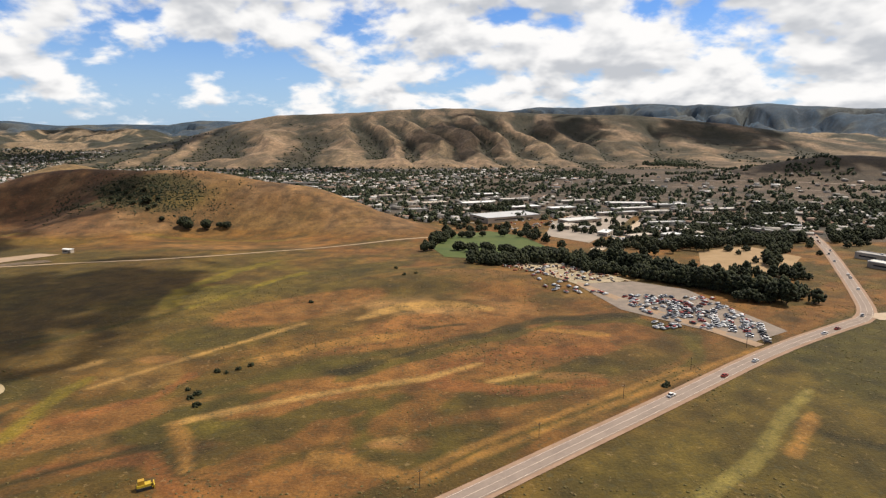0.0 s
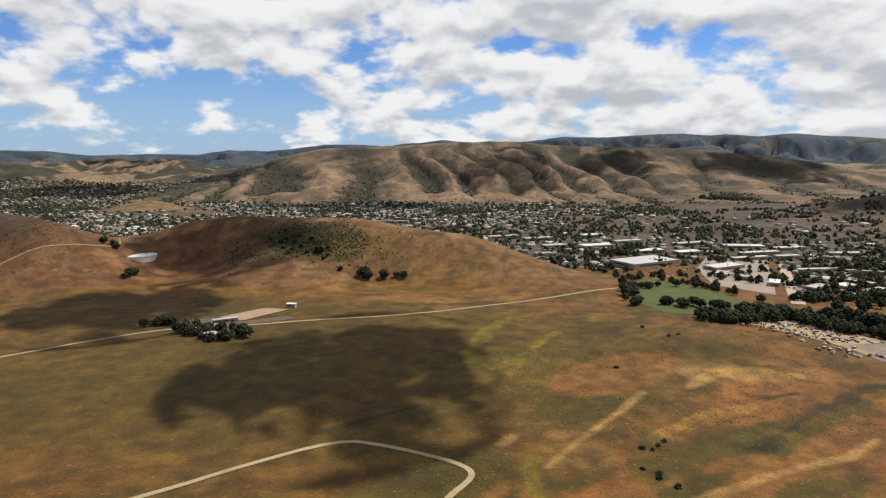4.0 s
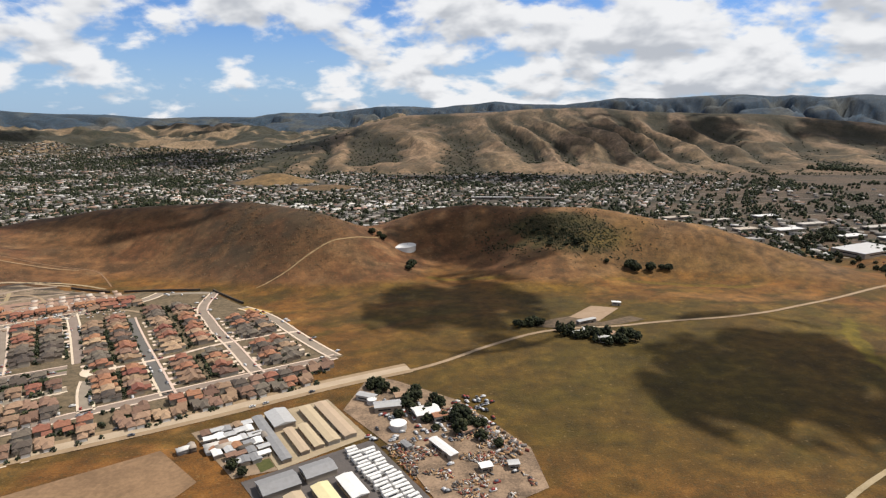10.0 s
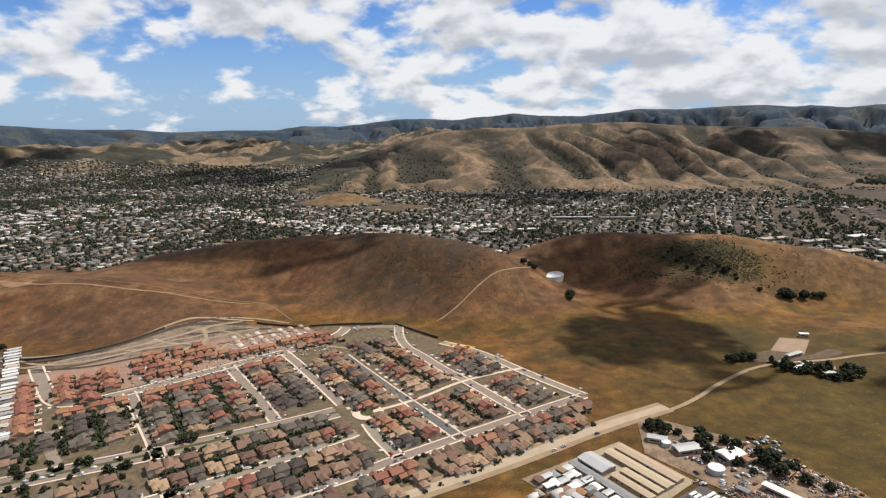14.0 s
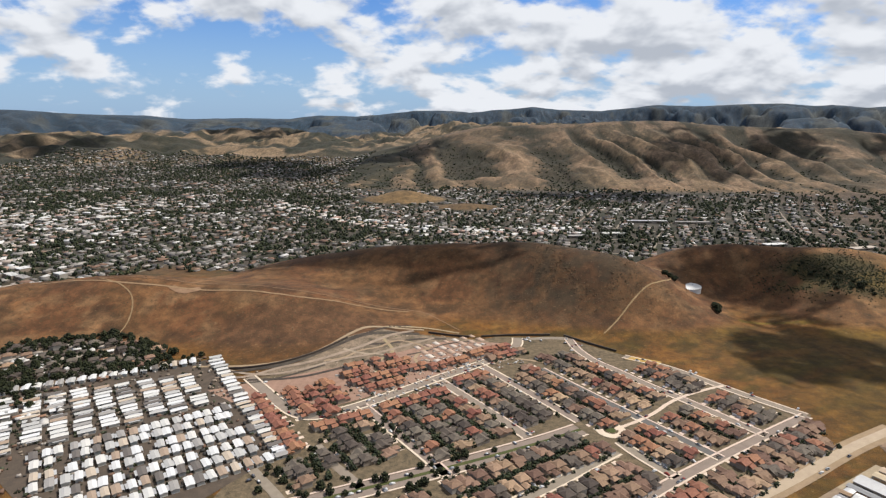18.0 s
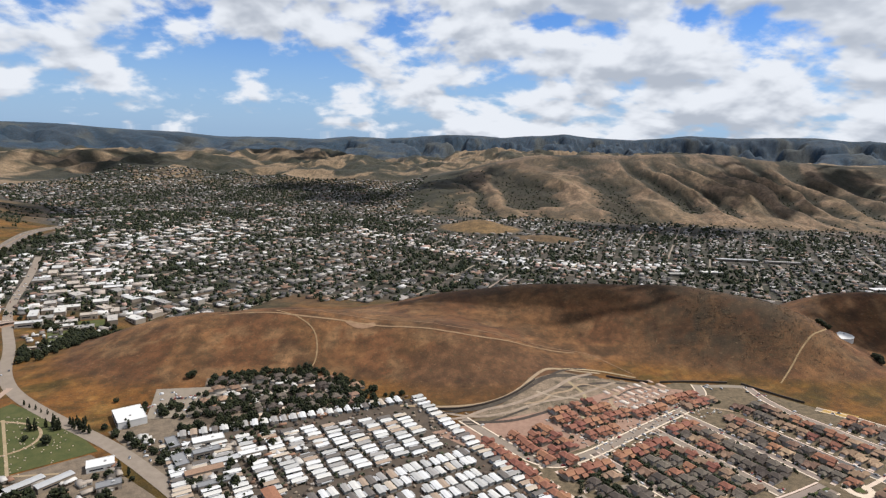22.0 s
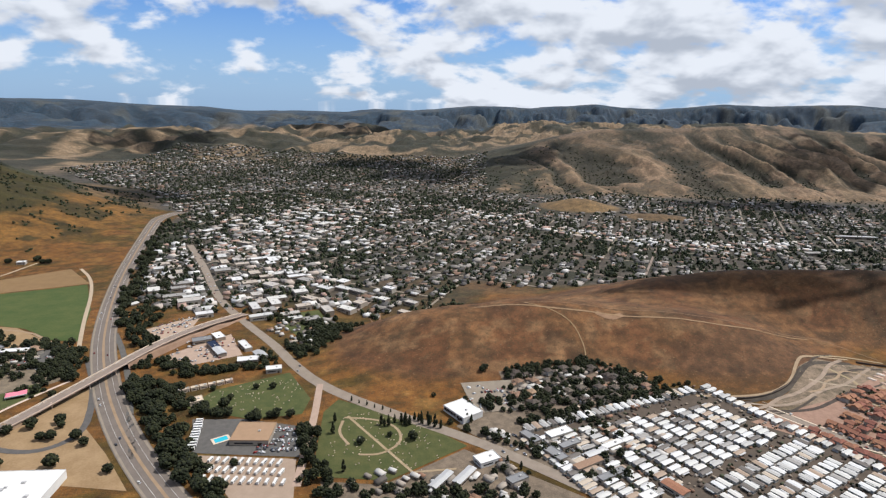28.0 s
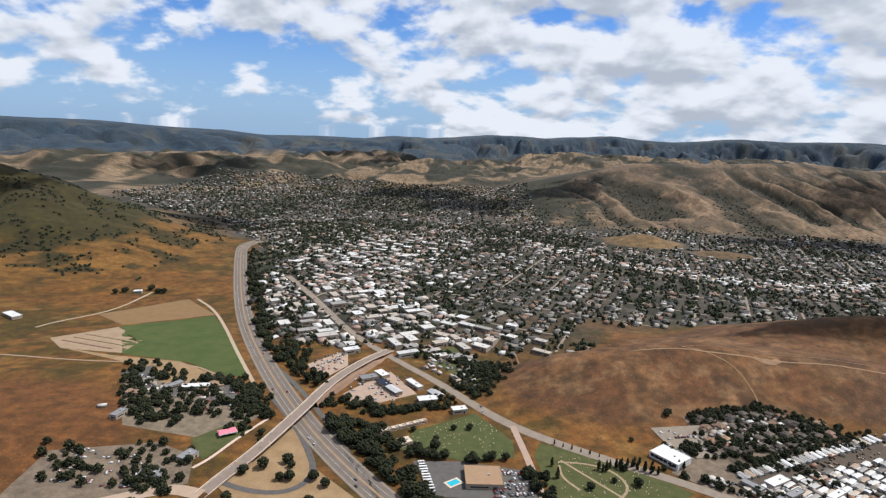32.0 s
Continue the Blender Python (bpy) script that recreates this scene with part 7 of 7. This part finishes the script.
# flat-roofed blocks, parked cars and more trees too small to tell apart
blocks = []
while len(blocks) < 640:
    if rng.rand() < 0.3:
        k = rng.rand()
        x, y = -1020 + 580 * k + rng.uniform(-25, 25), float(np.interp(k, [0, 0.27, 0.49, 0.7, 1], [1150, 985, 908, 866, 900])) + rng.uniform(-32, 32)
    elif rng.rand() < 0.55:
        y = rng.uniform(440, 760)
        x = float(np.interp(y, [397, 520, 645, 759], [-1160, -1268, -1341, -1416])) + rng.uniform(-85, 170)
    else:
        x, y = rng.normal(-1310, 90), rng.normal(960, 130)
    if in_town(x, y) and not near_line(x, y, HIGUERA, 9) and x > freeway_x(y) + 30 and not any((x - p) ** 2 + (y - q) ** 2 < (r + 4) ** 2 for p, q, r in taken):
        taken.append((x, y, 4.5))
        blocks.append((x, y, ground_at(x, y) - 0.2, radians(-58 if y < 800 else TURN_E) + rng.choice((0, 1.57)), rng.uniform(0.6, 1.5), rng.uniform(0.7, 1.3)))
scatter("town_blocks", *tri(Shape().box(-5, -3.6, -0.5, 5, 3.6, 2.8)), blocks, palette("block_paint", [(0.76, 0.74, 0.71), (0.66, 0.6, 0.54), (0.5, 0.42, 0.36), (0.3, 0.28, 0.26), (0.72, 0.71, 0.7), (0.46, 0.31, 0.25)], 0.8, True), "pale flat-roofed town blocks", "buildings")
lot_cars = []
for cx, cy, w, h, n in ((-1215, 365, 26, 30, 60), (-1268, 425, 14, 26, 40), (-1390, 345, 40, 14, 60), (-1330, 325, 22, 12, 40), (-1360, 215, 26, 18, 50), (-1105, 235, 12, 16, 50), (-970, 302, 16, 14, 26), (105, 245, 22, 24, 130), (62, 300, 16, 30, 40), (-935, 245, 28, 12, 40), (-1300, 600, 60, 60, 80), (-375, 205, 14, 20, 40), (-345, 212, 10, 18, 46), (-366, 192, 12, 14, 18), (-345, 160, 16, 14, 10), (160, 445, 30, 14, 60), (100, 560, 50, 40, 70)):
    for _ in range(n):
        x, y = cx + rng.uniform(-w, w), cy + rng.uniform(-h, h)
        lot_cars.append((x, y, ground_at(x, y) + 0.28, rng.choice((0.5, 2.07)) + rng.uniform(-0.1, 0.1), 1.0, 1.0))
for line in LANES + [NEW_LANE, PARKWAY, COLLECTOR]:
    pts = resample(line, 1.0)
    for _ in range(len(pts) // 9):
        k = rng.randint(0, len(pts) - 1)
        d = (pts[k + 1] - pts[k]).normalized()
        o = rng.choice((-2.0, 2.0, -5.2, 5.2))
        lot_cars.append((pts[k].x - d.y * o, pts[k].y + d.x * o, ground_at(pts[k].x, pts[k].y) + 0.32, math.atan2(d.y, d.x) + (1.57 if abs(o) > 4 else 0), 1.0, 1.0))
scatter("parked_cars", *tri(Shape().box(-1.4, -0.57, 0.12, 1.4, 0.57, 0.58).box(-0.85, -0.5, 0.5, 0.6, 0.5, 0.95)), lot_cars, palette("lot_car_paint", [(0.75, 0.75, 0.76), (0.05, 0.05, 0.055), (0.35, 0.36, 0.38), (0.6, 0.61, 0.63), (0.12, 0.13, 0.16), (0.3, 0.05, 0.04), (0.7, 0.7, 0.7)], 0.3, True), "closely parked cars of many colours", "cars")
belt = []
east_rows = (([(-290, 321), (-272, 312), (-258, 304)], 7, 22), ([(-318, 327), (-304, 331)], 3, 8), ([(72, 349), (84, 324), (108, 305), (120, 299), (137, 278), (166, 271)], 6, 190), ([(16, 345), (39, 337), (69, 350)], 6, 70), ([(-12, 398), (2, 440), (6, 470), (38, 520), (66, 472), (78, 396)], 3, 34), ([(60, 356), (100, 330), (140, 312), (190, 306)], 7, 70), ([(104, 400), (140, 396), (200, 412), (240, 420)], 7, 90),
             ([(150, 440), (200, 470), (240, 500)], 22, 60), ([(230, 560), (300, 560), (420, 540)], 26, 170), ([(250, 430), (300, 440), (360, 470)], 16, 90), ([(-20, 600), (40, 640), (90, 690)], 14, 60), ([(180, 330), (222, 380), (214, 420)], 5, 24), ([(340, 640), (420, 660), (560, 640)], 30, 160))
for line, width, n in east_rows:
    pts = resample(line, 1.0)
    for _ in range(n):
        p = pts[rng.randint(0, len(pts))]
        x, y = p.x + rng.uniform(-width, width), p.y + rng.uniform(-width, width)
        if not near_line(x, y, HIGHWAY, 6):
            s = rng.uniform(0.8, 1.5)
            belt.append((x, y, ground_at(x, y) - 0.2, rng.rand() * 6.28, s, s * rng.uniform(0.9, 1.5)))
for line, width, n in ((([(-1440, 372), (-1410, 335), (-1390, 300), (-1352, 272)], 12, 60), ([(-1425, 385), (-1380, 352), (-1330, 358), (-1296, 320)], 10, 60), ([(-1285, 300), (-1262, 330), (-1230, 335), (-1195, 320)], 9, 60), ([(-1290, 395), (-1330, 455), (-1375, 540), (-1430, 650), (-1490, 790), (-1530, 900)], 16, 170), ([(-1236, 305), (-1205, 268), (-1180, 240), (-1150, 205), (-1115, 172)], 8, 90), ([(-950, 300), (-905, 318), (-845, 328)], 14, 170), ([(-952, 334), (-890, 354), (-846, 338)], 8, 130), ([(-948, 270), (-900, 295), (-815, 338)], 4, 70)) + (([(-1352, 330), (-1348, 360), (-1307, 343), (-1294, 280)], 12, 90), ([(-1075, 190), (-1030, 186), (-985, 188), (-950, 190)], 8, 70), ([(-1145, 362), (-1124, 400), (-1120, 440), (-1150, 470), (-1190, 470)], 18, 170), ([(-1000, 262), (-985, 258), (-960, 248), (-940, 236), (-905, 205)], 5, 40), ([(-990, 292), (-955, 294), (-920, 286), (-890, 262)], 9, 60), ([(-1350, 246), (-1338, 214), (-1310, 196)], 14, 44), ([(-1400, 226), (-1370, 205)], 14, 24), ([(-1330, 300), (-1350, 320), (-1385, 318)], 20, 70), ([(-390, 236), (-365, 215), (-345, 196)], 10, 26), ([(-1290, 400), (-1330, 520), (-1369, 622), (-1396, 742)], 14, 130)) + (([(-960, 215), (-930, 245), (-900, 235), (-880, 210)], 10, 40), ([(-1150, 352), (-1120, 380), (-1100, 420), (-1120, 450)], 14, 70), ([(-1090, 262), (-1082, 220), (-1072, 195)], 5, 26), ([(-1205, 316), (-1150, 340)], 4, 30), ([(30, 355), (60, 352), (85, 340)], 8, 36), ([(100, 342), (125, 312), (150, 272), (165, 262)], 7, 60), ([(-20, 600), (60, 520), (140, 500), (220, 560)], 30, 90), ([(200, 400), (280, 520), (380, 640)], 40, 160), ([(190, 420), (300, 430), (420, 520)], 40, 120)) + (([(-700, 170), (-650, 195), (-600, 222)], 16, 60), ([(-720, 195), (-690, 230), (-670, 240)], 14, 50))):
    pts = resample(line, 1.0)
    for _ in range(n):
        p = pts[rng.randint(0, len(pts))]
        x, y = p.x + rng.uniform(-width, width), p.y + rng.uniform(-width, width)
        if near_line(x, y, HIGUERA, 7) or near_line(x, y, FREEWAY, 12) or near_line(x, y, DECK, 7) or near_line(x, y, HIGHWAY, 6):
            continue
        s = rng.uniform(0.7, 1.5) * (0.7 if x > -760 and x < -560 else 0.85 if -965 < x < -808 and y < 370 else 1.0)
        belt.append((x, y, ground_at(x, y) - 0.2, rng.rand() * 6.28, s, s * rng.uniform(0.8, 1.2)))
garden = []
for x, y, sx, sy, many in BACKS:
    for _ in range(2 + int(rng.rand() < many) + int(rng.rand() < many * 0.9) + 2 * int(many > 0.8)):
        back, along = rng.choice((-6.6, -6.0, 6.6)) + rng.uniform(-0.6, 0.6), rng.uniform(-3.6, 3.6)
        s = rng.uniform(0.35, 0.75) * (1.0 if many < 0.8 else 1.35)
        gx0, gy0 = x + sx * back - sy * along, y + sy * back + sx * along
        garden.append((gx0, gy0, ground_at(gx0, gy0) - 0.2, rng.rand() * 6.28, s, s * rng.uniform(0.8, 1.2)))
for _ in range(420):
    x, y = at(rng.uniform(-745, -598), rng.uniform(-625, -465))
    s = rng.uniform(0.2, 0.65)
    garden.append((x, y, ground_at(x, y) - 0.1, rng.rand() * 6.28, s, s))
v, f = crown(78, 14, 1.9, 3.0, 0.2, 1.0, 0.2)
scatter("garden_trees", v, f, garden, LEAF, "small dark green trees in house gardens", "trees")
v, f = crown(77, 46, 2.4, 3.6, 0.5, 0.85, 0.2)
scatter("tree_belt", v, f, belt, OAK_LEAF, "dense dark green trees in belts and yards", "trees")

heaps = []
while len(heaps) < 240:
    x, y = rng.uniform(-768, -612), rng.uniform(308, 402)
    foot = float(np.interp(x, [-803, -762, -734, -712, -695, -660, -610], [325, 328, 345, 364, 388, 400, 398]))
    if foot - 38 < y < foot - 5:
        heaps.append((x, y, ground_at(x, y), rng.rand() * 6.28, rng.uniform(0.7, 2.2), rng.uniform(0.15, 0.5)))
scatter("earth_heaps", *crown(202, 4, 0.9, 0.5, -0.3, 0.9), heaps, palette("heap_earth", [(0.2, 0.14, 0.1), (0.32, 0.23, 0.16), (0.11, 0.09, 0.065), (0.12, 0.12, 0.06), (0.42, 0.33, 0.25)]), "heaps of spoil and rubble on the building site", "earth heaps")
# bare foundations and clutter on the building site and in the mobile home park
slabs, clutter = [], []
for k in range(26):
    x, y = at(-684 + 9.5 * (k % 4) + rng.uniform(-1, 1), -322 + 8.6 * (k // 4) + rng.uniform(-1, 1))
    slabs.append((x, y, ground_at(x, y) + 0.25, radians(TURN_U) + rng.uniform(-0.1, 0.1), rng.uniform(0.7, 1.1), 1.0))
scatter("foundation_slabs", *tri(Shape().box(-3.6, -2.4, -0.5, 3.6, 2.4, 0.35)), slabs, palette("slab_concrete", [(0.6, 0.5, 0.42), (0.5, 0.36, 0.27), (0.68, 0.6, 0.52)]), "bare pale house foundations under construction", "foundations")
for k in range(900):
    x, y = at(rng.uniform(-750, -596), rng.uniform(-628, -462))
    clutter.append((x, y, ground_at(x, y) + 0.2, radians(TURN_U) + rng.choice((0, 1.57)) + rng.uniform(-0.2, 0.2), rng.uniform(0.4, 1.1), rng.uniform(0.5, 1.3)))
scatter("yard_sheds", *tri(Shape().box(-1.3, -0.8, -0.2, 1.3, 0.8, 1.1)), clutter, palette("shed_paint", [(0.12, 0.09, 0.07), (0.3, 0.24, 0.18), (0.05, 0.045, 0.04), (0.45, 0.4, 0.35), (0.2, 0.12, 0.08), (0.08, 0.09, 0.05)]), "small sheds, awnings and parked trailers between homes", "sheds")

# cottages and sheds under the trees, along the boulevard and at the hill's western foot
small = []
for cx, cy, w, h, n, turn in ((-900, 325, 46, 26, 95, 0.6), (-935, 232, 34, 26, 70, 0.6), (-1150, 420, 26, 52, 70, 2.2), (-1370, 320, 40, 30, 26, 0.3), (-1000, 196, 50, 12, 34, 1.0), (-880, 262, 22, 22, 34, 0.6), (-444, 182, 16, 10, 8, 0.6)):
    for _ in range(n):
        x, y = cx + rng.uniform(-w, w), cy + rng.uniform(-h, h)
        if near_line(x, y, HIGUERA, 8) or near_line(x, y, FREEWAY, 14) or near_line(x, y, DECK, 8) or south_hill(x, y) > 6 or (-990 < x < -946 and 280 < y < 328):
            continue
        small.append((x, y, ground_at(x, y) + 0.1, turn + rng.choice((0, 1.57)) + rng.uniform(-0.15, 0.15), rng.uniform(0.4, 0.85), rng.uniform(0.6, 0.95)))
scatter("cottage_walls", *tri(Shape().box(-4, -2.4, -0.5, 4, 2.4, 2.2)), small, TOWN_WALL, "stucco and timber walls of small cottages", "houses")
scatter("cottage_roofs", *tri(Shape().hip(-4.3, -2.7, 4.3, 2.7, 2.204, 0.9, 0.0, 0.1)), small, palette("cottage_roofing", [(0.6, 0.57, 0.53), (0.3, 0.26, 0.22), (0.12, 0.105, 0.09), (0.42, 0.36, 0.3), (0.68, 0.66, 0.63), (0.3, 0.17, 0.11)]), "mixed pale and brown roofs of small cottages", "roofs")

# ---- clouds overhead that shade the land ----
vapour = bpy.data.materials.new("cloud_vapour")
vapour.use_nodes = True
vt = vapour.node_tree
vt.nodes.clear()
place = vt.nodes.new("ShaderNodeTexCoord").outputs["Generated"]
grow = node(vt, "ShaderNodeTexNoise", Scale=3.2, Detail=5.0, Roughness=0.55)
link(vt, place, grow.inputs["Vector"])
sep = vt.nodes.new("ShaderNodeSeparateXYZ")
link(vt, place, sep.inputs[0])
dx, dy = maths(vt, "SUBTRACT", sep.outputs[0], 0.5), maths(vt, "SUBTRACT", sep.outputs[1], 0.5)
dist = maths(vt, "SQRT", maths(vt, "ADD", maths(vt, "MULTIPLY", dx, dx), maths(vt, "MULTIPLY", dy, dy)))
thick = maths(vt, "ADD", maths(vt, "MULTIPLY_ADD", dist, -2.0, 1.0), maths(vt, "MULTIPLY_ADD", grow.outputs[0], 2.3, -1.15))
dense = smooth(vt, thick, 0.12, 0.4, 0.0, 0.98)
mix = vt.nodes.new("ShaderNodeMixShader")
link(vt, dense, mix.inputs[0])
link(vt, vt.nodes.new("ShaderNodeBsdfTransparent").outputs[0], mix.inputs[1])
white = vt.nodes.new("ShaderNodeBsdfDiffuse")
white.inputs[0].default_value = (0.85, 0.85, 0.87, 1)
link(vt, white.outputs[0], mix.inputs[2])
link(vt, mix.outputs[0], vt.nodes.new("ShaderNodeOutputMaterial").inputs[0])


def overhead_cloud(x, y, rx, ry, high, seed):
    """A flat-bottomed cumulus; x, y is the middle of the shade that it throws."""
    n, m = 36, 8
    v, f = [(0.0, 0.0, 0.55)], []
    for j in range(1, m + 1):
        for i in range(n):
            a = 2 * math.pi * i / n
            r = j / m
            v.append((r * math.cos(a), r * math.sin(a), 0.55 * math.sqrt(max(0.0, 1 - r * r)) * (0.6 + 0.8 * noise.noise((r * math.cos(a) * 3, r * math.sin(a) * 3, seed)))))
    f += [(0, 1 + i, 1 + (i + 1) % n) for i in range(n)]
    for j in range(m - 1):
        f += [(1 + j * n + i, 1 + (j + 1) * n + i, 1 + (j + 1) * n + (i + 1) % n, 1 + j * n + (i + 1) % n) for i in range(n)]
    s = Shape().add([(a * rx, b * ry, c * min(rx, ry) * 0.4) for a, b, c in v], f)
    ob = part("cloud", s, vapour)
    d = SUN_DIR * (high / SUN_DIR.z)
    ob.location = (x + d.x, y + d.y, high)
    return tagged(ob, "white flat-bottomed cumulus cloud over the valley", "cloud", kind="structure")


SHADES = [(-176, 258, 94, 106, 480), (-345, 376, 82, 96, 480), (-342, 534, 108, 82, 560), (-700, 520, 170, 44, 560), (25, 1750, 190, 220, 1100), (360, 1900, 170, 120, 1100), (900, 1960, 300, 160, 1200),
          (-1300, 1960, 250, 230, 1200), (-1120, 1690, 200, 170, 1100), (-850, 1850, 170, 150, 1100), (-290, 1320, 300, 100, 1000), (740, 1080, 240, 120, 800), (-2230, 2140, 300, 150, 1300), (-1750, 1150, 230, 120, 900), (-2080, 960, 200, 160, 800), (-1700, 3000, 420, 220, 1600)]
for k, (x, y, rx, ry, high) in enumerate(SHADES):
    overhead_cloud(x, y, rx, ry, high, k)
